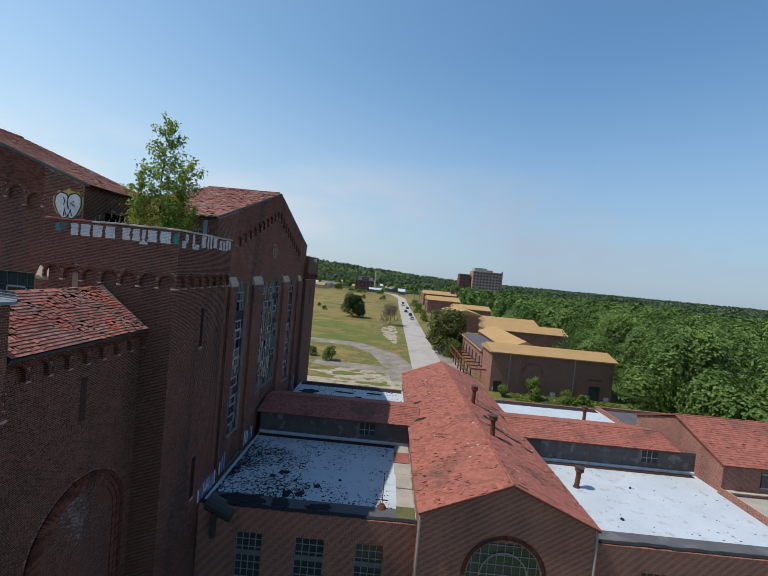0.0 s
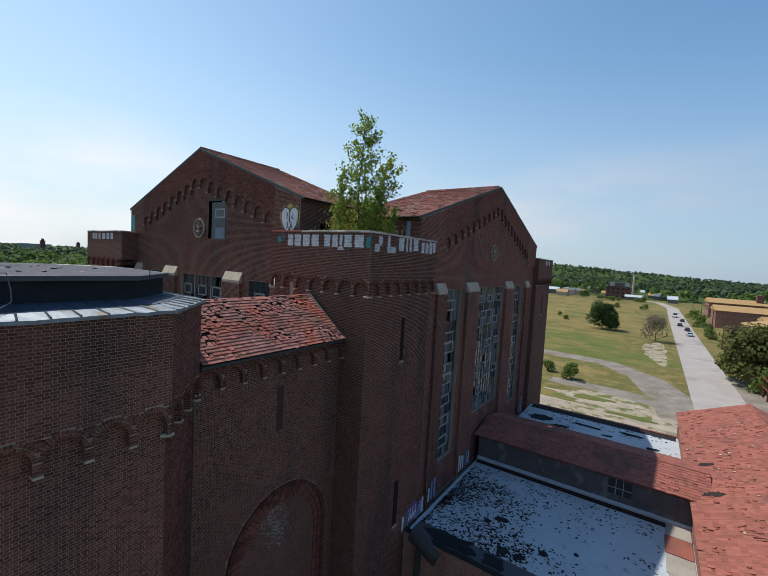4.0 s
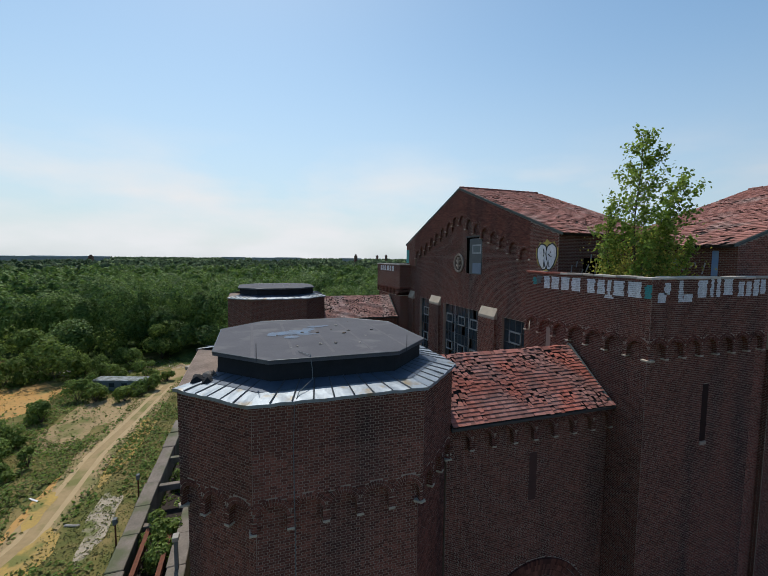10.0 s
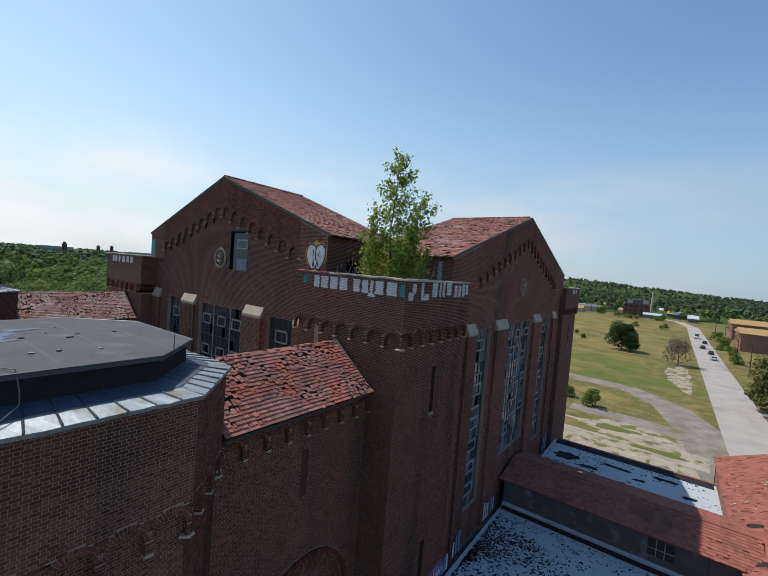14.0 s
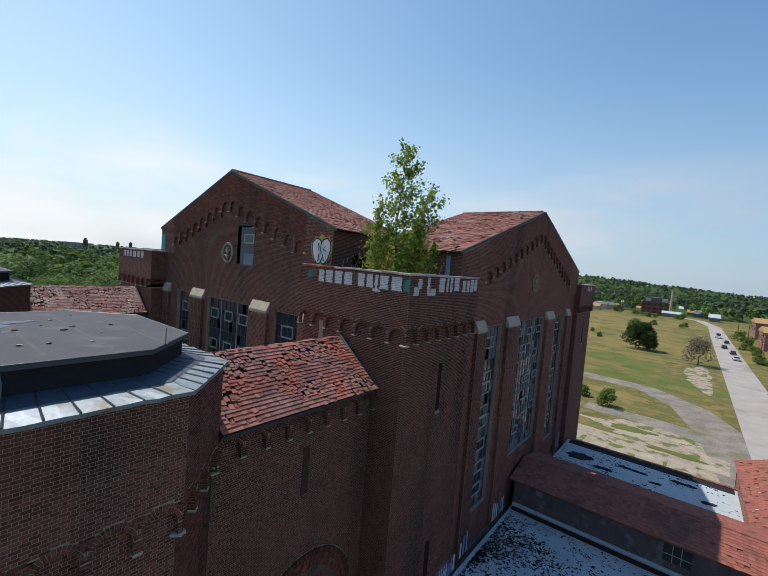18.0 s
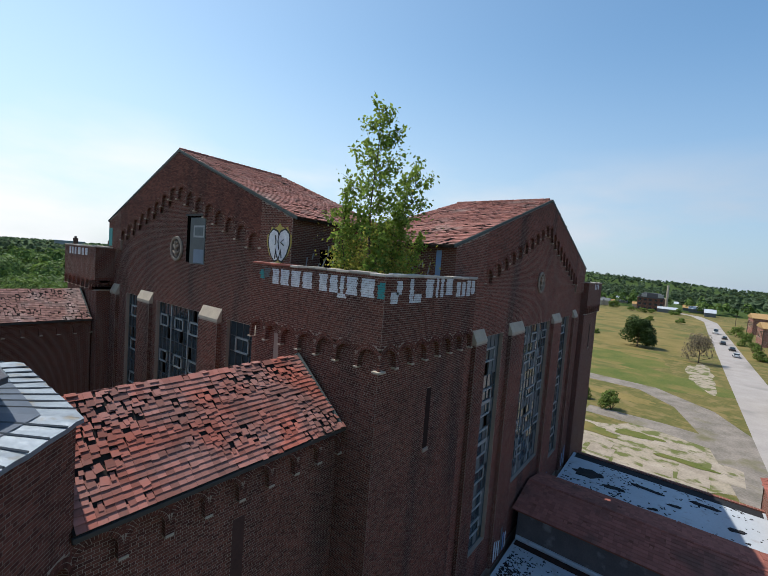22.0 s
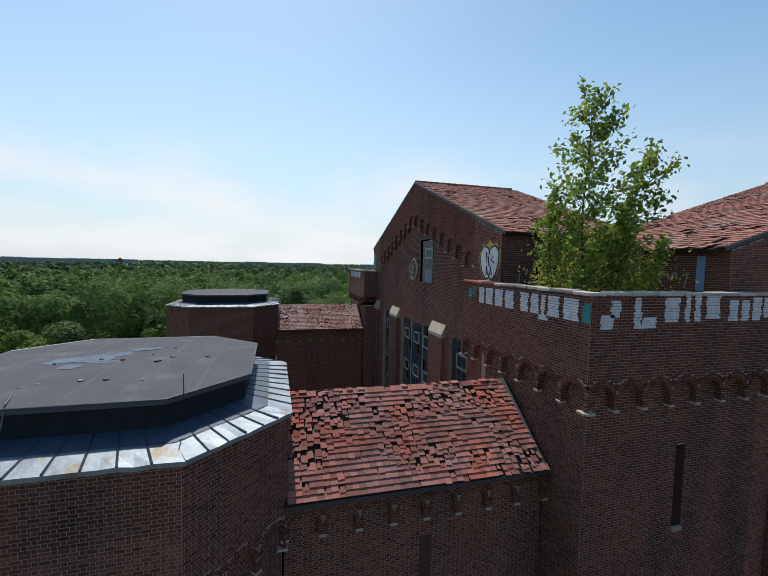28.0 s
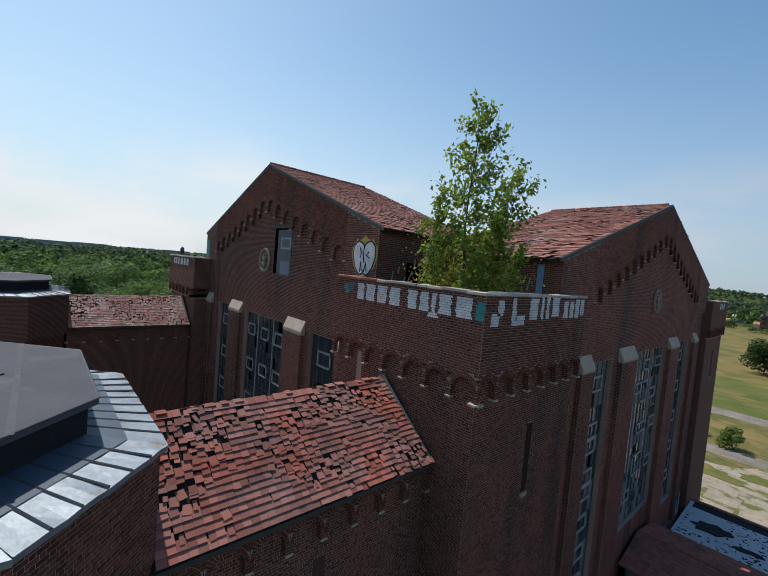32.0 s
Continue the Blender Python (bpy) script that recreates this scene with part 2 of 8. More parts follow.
def courses(name, brick, mortar, other, size=(0.215, 0.075), island=0.0):
    """Brickwork far off: courses on any upright wall, along its horizontal."""
    m = surface(name, brick, other, rough=0.9, scale=0.35, fine=9.0, bump=0, stain=(tuple(0.50 * c for c in brick), 0.5, 0.52, 0.72, 0.16))
    t = m.node_tree
    N, Lk = t.nodes.new, t.links.new
    b = t.nodes["Principled BSDF"]
    base = b.inputs["Base Color"].links[0].from_socket
    g, sep, nsep = N("ShaderNodeNewGeometry"), N("ShaderNodeSeparateXYZ"), N("ShaderNodeSeparateXYZ")
    Lk(g.outputs["Position"], sep.inputs[0]), Lk(g.outputs["True Normal"], nsep.inputs[0])
    ab = N("ShaderNodeMath")
    ab.operation = "ABSOLUTE"
    Lk(nsep.outputs["X"], ab.inputs[0])
    pick = N("ShaderNodeMath")
    pick.operation = "GREATER_THAN"
    pick.inputs[1].default_value = 0.7
    Lk(ab.outputs[0], pick.inputs[0])
    um = N("ShaderNodeMix")
    Lk(pick.outputs[0], um.inputs["Factor"]), Lk(sep.outputs["X"], um.inputs["A"]), Lk(sep.outputs["Y"], um.inputs["B"])
    co = N("ShaderNodeCombineXYZ")
    Lk(um.outputs["Result"], co.inputs["X"]), Lk(sep.outputs["Z"], co.inputs["Y"])
    bt = N("ShaderNodeTexBrick")
    bt.inputs["Scale"].default_value = 1.0
    bt.inputs["Brick Width"].default_value, bt.inputs["Row Height"].default_value = size
    bt.inputs["Mortar Size"].default_value, bt.inputs["Mortar Smooth"].default_value = 0.0095, 0.3
    bt.inputs["Bias"].default_value = 0
    bt.inputs["Color1"].default_value, bt.inputs["Color2"].default_value = (0.75, 0.75, 0.75, 1), (1.2, 1.15, 1.1, 1)
    bt.inputs["Mortar"].default_value = (1, 1, 1, 1)
    Lk(co.outputs[0], bt.inputs["Vector"])
    mul = N("ShaderNodeMix")
    mul.data_type, mul.blend_type = "RGBA", "MULTIPLY"
    mul.inputs["Factor"].default_value = 1
    Lk(base, mul.inputs["A"]), Lk(bt.outputs["Color"], mul.inputs["B"])
    mm = N("ShaderNodeMix")
    mm.data_type = "RGBA"
    mm.inputs["B"].default_value = (*mortar, 1)
    Lk(bt.outputs["Fac"], mm.inputs["Factor"]), Lk(mul.outputs["Result"], mm.inputs["A"])
    Lk(mm.outputs["Result"], b.inputs["Base Color"])
    bp = N("ShaderNodeBump")
    bp.inputs["Strength"].default_value, bp.inputs["Distance"].default_value, bp.invert = 0.5, 0.008, True
    Lk(bt.outputs["Fac"], bp.inputs["Height"]), Lk(bp.outputs["Normal"], b.inputs["Normal"])
    return m


def leafy(name, base, other, island=0.35, scale=0.15, thin=0.4):
    m = surface(name, base, other, rough=0.65, scale=scale, fine=1.5, bump=0, island=island, spread=0.28, gloss=0.2)
    t = m.node_tree
    b, out = t.nodes["Principled BSDF"], t.nodes["Material Output"]
    through_leaf, add = t.nodes.new("ShaderNodeBsdfTranslucent"), t.nodes.new("ShaderNodeMixShader")
    add.inputs[0].default_value = thin
    t.links.new(b.inputs["Base Color"].links[0].from_socket, through_leaf.inputs["Color"])
    t.links.new(b.outputs[0], add.inputs[1]), t.links.new(through_leaf.outputs[0], add.inputs[2]), t.links.new(add.outputs[0], out.inputs[0])
    return m


def glass(name, tint, rough=0.12):
    m = surface(name, tint, tuple(2.2 * c for c in tint), rough=rough, scale=1.3, fine=7, bump=0.05, depth=0.003)
    return m


BRICK = surface("dark red brick", (0.174, 0.060, 0.043), (0.107, 0.043, 0.033), rough=0.9, scale=0.5, fine=22, bump=0.4, depth=0.004, island=0.40, each=0.26,
                stain=((0.066, 0.032, 0.028), 0.55, 0.52, 0.70, 0.16))
MORTAR = surface("old mortar", (0.375, 0.292, 0.235), (0.255, 0.198, 0.160), rough=0.95, scale=0.6, fine=30, bump=0.3, depth=0.004)
FAR_BRICK = courses("dark brick courses", (0.150, 0.052, 0.038), (0.22, 0.162, 0.13), (0.095, 0.039, 0.031))
LOW_BRICK = courses("brown brick courses", (0.280, 0.108, 0.082), (0.36, 0.265, 0.215), (0.190, 0.077, 0.060))
STONE = surface("buff limestone", (0.50, 0.42, 0.32), (0.36, 0.30, 0.24), rough=0.85, scale=2.0, fine=25, bump=0.25)
TILE = surface("weathered red clay tile", (0.305, 0.135, 0.110), (0.215, 0.115, 0.098), rough=0.88, scale=1.3, fine=16, bump=0.35, depth=0.006, island=0.34, each=0.30,
               stain=((0.345, 0.108, 0.078), 0.75, 0.45, 0.64))
OLD_TILE = surface("brown clay tile", (0.33, 0.138, 0.108), (0.225, 0.112, 0.092), rough=0.88, scale=0.5, fine=12, bump=0.3, depth=0.008, island=0.35,
                   stain=((0.32, 0.205, 0.172), 0.5, 0.54, 0.70))
PINK_TILE = surface("faded pink clay tile", (0.37, 0.195, 0.160), (0.27, 0.15, 0.127), rough=0.88, scale=0.8, fine=12, bump=0.3, depth=0.008, island=0.35, stain=((0.42, 0.30, 0.265), 0.6, 0.46, 0.62))
RED_TILE = surface("red clay tile", (0.315, 0.108, 0.080), (0.240, 0.092, 0.071), rough=0.88, scale=0.6, fine=10, bump=0.3, depth=0.006, island=0.18,
                   stain=((0.16, 0.075, 0.058), 0.35, 0.54, 0.70))
BATTEN = surface("dark roof boarding", (0.045, 0.035, 0.03), (0.025, 0.02, 0.018), rough=0.95)
ZINC = surface("sheet metal roofing", (0.29, 0.33, 0.37), (0.17, 0.20, 0.23), rough=0.56, scale=1.6, fine=9, bump=0.35, depth=0.02, metal=0.5,
               stain=((0.20, 0.16, 0.10), 1.6, 0.57, 0.70))
FELT = surface("grey roofing felt", (0.104, 0.102, 0.112), (0.077, 0.076, 0.085), rough=0.88, scale=0.8, fine=18, bump=0.15, stain=((0.13, 0.126, 0.13), 0.9, 0.56, 0.70))
FASCIA = surface("black felt fascia", (0.030, 0.031, 0.034), (0.018, 0.018, 0.020), rough=0.85)
DRIFT = surface("rusty leaf drift", (0.060, 0.030, 0.024), (0.025, 0.018, 0.016), rough=0.95, scale=2.5, fine=14, bump=0.6)
# dark grey-brown boarding with paler patches
LANTERN = surface("dark grey-brown lantern boarding", (0.125, 0.108, 0.105), (0.080, 0.070, 0.070), rough=0.9, scale=1.2, fine=10, stain=((0.19, 0.175, 0.175), 0.9, 0.55, 0.66))
WHITE_ROOF = surface("white roof coating", (0.46, 0.50, 0.54), (0.365, 0.40, 0.44), rough=0.7, scale=0.4, fine=6, bump=0.15,
                     stain=((0.34, 0.34, 0.35), 1.6, 0.60, 0.70))
CONCRETE = surface("weathered concrete", (0.38, 0.35, 0.31), (0.25, 0.23, 0.20), rough=0.9, scale=0.7, fine=9, bump=0.3)
RUST = surface("rusted iron", (0.19, 0.065, 0.035), (0.07, 0.035, 0.025), rough=0.85, scale=3, fine=25)
IRON = surface("dark iron", (0.03, 0.03, 0.032), (0.05, 0.045, 0.04), rough=0.6)
STEEL = surface("painted window steel", (0.34, 0.345, 0.34), (0.22, 0.225, 0.22), rough=0.6, scale=4, fine=30)
DARK_STEEL = surface("dark window steel", (0.05, 0.06, 0.065), (0.085, 0.09, 0.09), rough=0.6)
PANE = glass("dirty glass", (0.020, 0.028, 0.034))
BOARD = surface("grey boarding", (0.17, 0.18, 0.18), (0.11, 0.12, 0.12), rough=0.85, scale=1.2, fine=10)
PAINT_WHITE = surface("white spray paint", (0.74, 0.74, 0.76), (0.44, 0.43, 0.44), rough=0.75, scale=5, fine=30, bump=0.4)
PAINT_BLUE = surface("blue spray paint", (0.15, 0.20, 0.27), (0.12, 0.15, 0.19), rough=0.75, scale=3)
SPRAY_BLUE = surface("bright blue spray paint", (0.12, 0.24, 0.46), (0.22, 0.30, 0.42), rough=0.75, scale=3)
PAINT_TEAL = surface("teal spray paint", (0.04, 0.27, 0.26), (0.03, 0.2, 0.2), rough=0.75, scale=3)
VOID = surface("unlit opening", (0.002, 0.002, 0.002), (0.003, 0.003, 0.003), rough=1.0, bump=0)
VOID.node_tree.nodes["Principled BSDF"].inputs["Specular IOR Level"].default_value = 0.0
FLAT_BLACK = surface("flat black for paint and dark openings", (0.02, 0.02, 0.022), (0.03, 0.03, 0.03), rough=0.75)
TAN = surface("tan roof shingles", (0.40, 0.255, 0.115), (0.32, 0.20, 0.09), rough=0.9, scale=0.4, fine=5, bump=0.2, depth=0.02)
TREE_BARK = surface("bark", (0.12, 0.09, 0.065), (0.06, 0.05, 0.04), rough=0.95, scale=6, fine=30)
LEAF = leafy("fresh leaves", (0.25, 0.33, 0.065), (0.15, 0.235, 0.042), thin=0.5)
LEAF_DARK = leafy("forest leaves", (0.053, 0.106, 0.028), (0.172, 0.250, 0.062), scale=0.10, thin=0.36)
# paler, bluer than the near leaves: distance haze is put into this colour
LEAF_HAZED = leafy("hazed far leaves", (0.078, 0.122, 0.064), (0.140, 0.190, 0.102), scale=0.03, thin=0.45)
# scrub green, darkened so that gaps between trees look shaded
SCRUB = surface("scrub darkened for tree shade", (0.034, 0.060, 0.014), (0.060, 0.092, 0.022), rough=0.95, scale=0.06, fine=0.7, bump=1.0, depth=0.6)
SHRUB = leafy("shrub leaves", (0.172, 0.235, 0.052), (0.110, 0.168, 0.038), thin=0.45)
ASPHALT = surface("sun-bleached asphalt", (0.40, 0.36, 0.33), (0.30, 0.27, 0.25), rough=0.9, scale=0.25, fine=3, bump=0.2, stain=((0.25, 0.23, 0.21), 0.09, 0.55, 0.68))
GRAVEL = surface("gravel", (0.275, 0.235, 0.20), (0.165, 0.145, 0.12), rough=0.95, scale=0.35, fine=3, bump=0.4, depth=0.03, spread=0.3, stain=((0.15, 0.135, 0.075), 0.2, 0.55, 0.70))
SLAB = surface("broken concrete paving", (0.39, 0.33, 0.26), (0.26, 0.215, 0.165), rough=0.9, scale=0.4, fine=3, bump=0.2, spread=0.3, stain=((0.13, 0.135, 0.05), 0.45, 0.58, 0.66))
SAND = surface("trodden sand", (0.34, 0.245, 0.13), (0.25, 0.18, 0.095), rough=0.95, scale=0.25, fine=2, bump=0.4, depth=0.06, stain=((0.16, 0.15, 0.055), 0.22, 0.50, 0.62))
ORANGE = surface("orange sand", (0.46, 0.24, 0.065), (0.36, 0.225, 0.095), rough=0.95, scale=0.2, fine=2, bump=0.4, depth=0.06, stain=((0.18, 0.165, 0.06), 0.15, 0.54, 0.64))


def ground_material():
    """Grass, dry grass and bare sand in patches, broad and fine."""
    m = surface("rough grassland", (0.086, 0.095, 0.026), (0.158, 0.130, 0.044), rough=0.95, scale=0.12, fine=1.2, bump=0.6, depth=0.1, spread=0.3,
                stain=((0.202, 0.154, 0.062), 0.3, 0.48, 0.62))
    return m


GRASS = ground_material()



# ---------------------------------------------------------------- ground
def sheet(name, material, label, category, points, z, kind="structure", group=""):
    bm = bmesh.new()
    bm.faces.new([bm.verts.new((x, y, 0)) for x, y in points])
    bmesh.ops.triangulate(bm, faces=bm.faces)
    bm.normal_update()
    bmesh.ops.reverse_faces(bm, faces=[face for face in bm.faces if face.normal.z < 0])
    return solid(name, bm, material, label, category, Matrix.Translation((0, 0, z)), group, kind)


def ribbon(name, material, label, category, line, widths, z):
    """A strip of ground along a line."""
    n = len(line)
    left, right = [], []
    for k, (x, y) in enumerate(line):
        a, b = Vector(line[max(k - 1, 0)]), Vector(line[min(k + 1, n - 1)])
        d = (b - a).normalized()
        w = widths[k] / 2
        left.append((x - d.y * w, y + d.x * w)), right.append((x + d.y * w, y - d.x * w))
    bm = bmesh.new()
    rows = [(bm.verts.new((*l, z)), bm.verts.new((*r, z))) for l, r in zip(left, right)]
    for (a, b), (c, d) in zip(rows, rows[1:]):
        bm.faces.new((a, b, d, c))
    bmesh.ops.recalc_face_normals(bm, faces=bm.faces)
    if bm.faces[0].normal.z < 0:
        bmesh.ops.reverse_faces(bm, faces=bm.faces)
    return solid(name, bm, material, label, category, None, "", "structure")


bm = bmesh.new()
bmesh.ops.create_grid(bm, x_segments=60, y_segments=60, size=4600)
solid("ground", bm, GRASS, "rough dry grassland round the buildings", "ground", kind="structure")



# ---------------------------------------------------------------- brickwork
BL, BH = 0.215, 0.075        # one brick with its joint
SMALL = (0.185, 0.076)       # the shorter brick of turret, wing and tower, laid with headers between


def laid(origin, u, n, length, z0, z1, keep=None, seed=0, proud=0.005, size=None):
    """Places and half sizes of the bricks of one face in half bond. keep(s, z): which of them stay, by the distance along the face
    and the height. size: of a brick in a bond of stretchers and headers in turn."""
    long_, high = size or (BL, BH)
    rnd = np.random.RandomState(seed)
    s_all, z_all, h_all = [], [], []
    for k in range(int(round((z1 - z0) / high))):
        edges = np.arange(-(0.5 * long_) * (k % 2), length + long_, long_)
        if size:
            first = np.arange(-0.75 * long_ * (k % 2), length + 1.5 * long_, 1.5 * long_)
            edges = np.sort(np.concatenate([first, first + long_]))
        a, b = np.clip(edges[:-1], 0, length), np.clip(edges[1:], 0, length)
        ok = b - a > (0.02 if size else 0.05)
        s_all.append(((a + b) / 2)[ok]), h_all.append(((b - a) / 2)[ok]), z_all.append(np.full(ok.sum(), z0 + (k + 0.5) * high))
    s, z, h = map(np.concatenate, (s_all, z_all, h_all))
    if keep is not None:
        ok = keep(s, z)
        s, z, h = s[ok], z[ok], h[ok]
    u, n = np.array(u, float), np.array(n, float)
    c = np.array(origin, float) + s[:, None] * u + z[:, None] * np.array((0, 0, 1.0)) + n * rnd.uniform(-0.0015, 0.0015, len(s))[:, None]
    gap = 0.0066 if size else 0.0065
    half = np.stack([h - gap, np.full(len(s), high / 2 - gap), np.full(len(s), proud)], 1)
    return c, half, u, n


def brick_set(*args, **kw):
    c, half, u, n = laid(*args, **kw)
    return slabs(c, u, (0, 0, 1), n, half, None, BOX5 if "size" in kw else BOX3)


def arcade(origin, u, n, bays, pitch, corbel_z, r, rise, top, out=0.18, first=0.0, ring=0.19):
    """A table of small blind arches that stand out of a wall. origin: on the wall behind; corbel_z: one height for each bay.
    rise: from the corbel to the spring of the arch; top: height of the band over a distance s. Returns the band's points and quads, the
    stones of the arch rings, the piers' bricks and the places of the corbels."""
    o, u, n, zz = (np.array(w, float) for w in (origin, u, n, (0, 0, 1)))
    verts, quads, stones, piers, corbels, bed = [], [], [], [], [], []

    def q(*pts):
        k = len(verts)
        verts.extend(pts), quads.append((k, k + 1, k + 2, k + 3))

    at = lambda s, z, d: o + u * s + zz * z + n * d  # noqa: E731
    for b in range(bays):
        mid, zc = first + (b + 0.5) * pitch, corbel_z[b]
        spring = zc + rise
        line = [(mid - pitch / 2, zc), (mid - r, zc), (mid - r, spring)]
        line += [(mid - r * math.cos(a), spring + r * math.sin(a)) for a in np.linspace(0, math.pi, 11)[1:-1]]
        line += [(mid + r, spring), (mid + r, zc), (mid + pitch / 2, zc)]
        for (s0, z0), (s1, z1) in zip(line, line[1:]):
            q(at(s0, z0, 0), at(s1, z1, 0), at(s1, z1, out), at(s0, z0, out))
            if s1 - s0 > 1e-6:
                q(at(s0, z0, out), at(s1, z1, out), at(s1, top(s1), out), at(s0, top(s0), out))
        count = int(math.pi * (r + ring) / 0.085)
        for row in range(2):
            rad = r + ring * (0.25 + 0.5 * row)
            for k in range(count):
                a = (k + 0.5) / count * math.pi
                way = (-math.cos(a), math.sin(a))
                if abs(way[0]) * rad < pitch / 2 - 0.02:
                    stones.append((at(mid + way[0] * rad, spring + way[1] * rad, out), u * way[1] - zz * way[0], u * way[0] + zz * way[1], math.pi * rad / count / 2 - 0.007))
        for k in range(14):
            a0, a1 = k / 14 * math.pi, (k + 1) / 14 * math.pi
            edge = [(mid - min(d, (pitch / 2 - 0.01) / max(abs(math.cos(a)), 1e-3)) * math.cos(a), spring + min(d, (pitch / 2 - 0.01) / max(abs(math.cos(a)), 1e-3)) * math.sin(a)) for a, d in ((a0, r + 0.004), (a1, r + 0.004), (a1, r + ring), (a0, r + ring))]
            bed.extend(at(s, z, out + 0.003) for s, z in edge)
        for side in (-1, 1):
            w = (pitch / 2 - r) / 2
            for z in np.arange(zc + BH / 2, spring, BH):
                piers.append((at(mid + side * (pitch / 2 - w), z, out), w))
            s0, s1 = sorted((mid + side * (r + 0.004), mid + side * pitch / 2))
            bed.extend(at(s, z, out + 0.002) for s, z in ((s0, zc + 0.002), (s1, zc + 0.002), (s1, spring), (s0, spring)))
        corbels.append((mid - pitch / 2, zc))
    corbels.append((first + bays * pitch, corbel_z[-1]))
    c, su, sv = (np.array([s[k] for s in stones]) for k in range(3))
    half = np.stack([np.array([s[3] for s in stones]), np.full(len(c), ring / 4 - 0.006), np.full(len(c), 0.014)], 1)
    ringset = slabs(c, su, sv, n, half)
    pc, pw = np.array([p for p, _ in piers]), np.array([w for _, w in piers])
    pierset = slabs(pc, u, zz, n, np.stack([pw, np.full(len(pw), BH / 2 - 0.005), np.full(len(pw), 0.006)], 1))
    bedset = (np.array(bed), np.arange(len(bed)).reshape(-1, 4))
    return (np.array(verts), np.array(quads)), joined(ringset, pierset), bedset, [tuple(at(s, z, 0)) for s, z in corbels]


def clear_of_arches(bays, pitch, corbel_z, r, rise, first=0.0, ring=0.19):
    """Which bricks of the band stay outside the arches and their rings."""
    def keep(s, z):
        b = np.clip(((s - first) / pitch).astype(int), 0, bays - 1)
        mid, zc = first + (b + 0.5) * pitch, np.asarray(corbel_z)[b]
        spring = zc + rise
        away = np.hypot(s - mid, z - spring)
        inside = (s > first - 0.01) & (s < first + bays * pitch + 0.01)
        return np.where(inside, (z > spring + 0.3 * r) & (away > r + ring + 0.015), z > zc)
    return keep


CORBEL = boxes(((-0.095, -0.06, -0.035), (0.095, 0.21, 0.03)), bevel=0.006)
me = bpy.data.meshes.new("corbel")
CORBEL.to_mesh(me)
CORBEL.free()
me.materials.append(STONE)
CORBEL_MESH = me


def set_corbels(places, n, parent, wide=1.0):
    ang = math.atan2(n[1], n[0]) + math.pi / 2
    for p in places:
        ob = part("corbel", CORBEL_MESH, None, parent, at=Matrix.Translation(p) @ Matrix.Rotation(ang, 4, "Z") @ Matrix.Rotation(math.pi, 4, "Z") @ Matrix.Diagonal((wide, 1, 1, 1)))
        ob.matrix_parent_inverse = Matrix.Identity(4)


def within(s, a, b):
    return (s > a) & (s < b)


# ---------------------------------------------------------------- clay tiles
def tiles(origin, u, v, n, length, rise, w, h, seed, keep=None, slip=0.25, gone=0.05, skew=0.05, thick=0.016, lift=0.03):
    """Places of overlapping tiles on a slope: centres, ways and half sizes. Some have slipped, some are gone."""
    rnd = np.random.RandomState(seed)
    o, u, v, n = (np.array(a, float) for a in (origin, u, v, n))
    nu, nv = int(length / w), int(rise / h)
    w, h = length / nu, rise / nv
    i, j = (a.ravel().astype(float) for a in np.meshgrid(np.arange(nu), np.arange(nv)))
    s, d = (i + 0.5) * w, (j + 0.5) * h
    patch = np.array([noise.noise(Vector((a * 0.7, b * 0.9, seed * 3.1))) for a, b in zip(s, d)])
    bad = patch > 0.12
    stay = rnd.uniform(size=len(s)) > np.where(bad, gone * 3.5, gone * 0.4)
    if keep is not None:
        stay &= keep(s, d)
    s, d, bad = s[stay], d[stay], bad[stay]
    k = len(s)
    moved = rnd.uniform(size=k) < np.where(bad, slip * 2.2, slip * 0.25)
    s = s + moved * rnd.normal(0, w * 0.16, k)
    d = d - moved * np.abs(rnd.normal(0, h * 0.45, k))
    d = np.maximum(d, 0.3 * h)
    turn = np.where(moved, rnd.normal(0, skew * 4, k), rnd.normal(0, skew * 0.25, k))
    uu = u * np.cos(turn)[:, None] + v * np.sin(turn)[:, None]
    vv = -u * np.sin(turn)[:, None] + v * np.cos(turn)[:, None]
    c = o + s[:, None] * u + d[:, None] * v + n * (0.02 + rnd.uniform(0, 0.008, k) + moved * rnd.uniform(0.0, 0.014, k))[:, None]
    half = np.tile((w / 2 - 0.002, h * 0.66, thick), (k, 1))
    broken = moved & (rnd.uniform(size=k) < 0.55)
    half[:, 0] *= np.where(broken, rnd.uniform(0.45, 1.0, k), 1.0)
    half[:, 1] *= np.where(broken, rnd.uniform(0.5, 1.0, k), 1.0)
    return c, uu, vv, n, half, np.where(moved, lift * 0.9, lift)



# ---------------------------------------------------------------- the power house
hall = thing("power_house", "derelict dark brick power house with gabled roofs and corner towers", "building")
# slit panels lie flat; the recess's shade is in this dark brick colour
SLIT_BRICK = surface("shaded slit brick", (0.035, 0.018, 0.015), (0.022, 0.012, 0.011), rough=1.0, bump=0)
CZ = U - 3.10                # corbels of the towers
OUT = 0.18


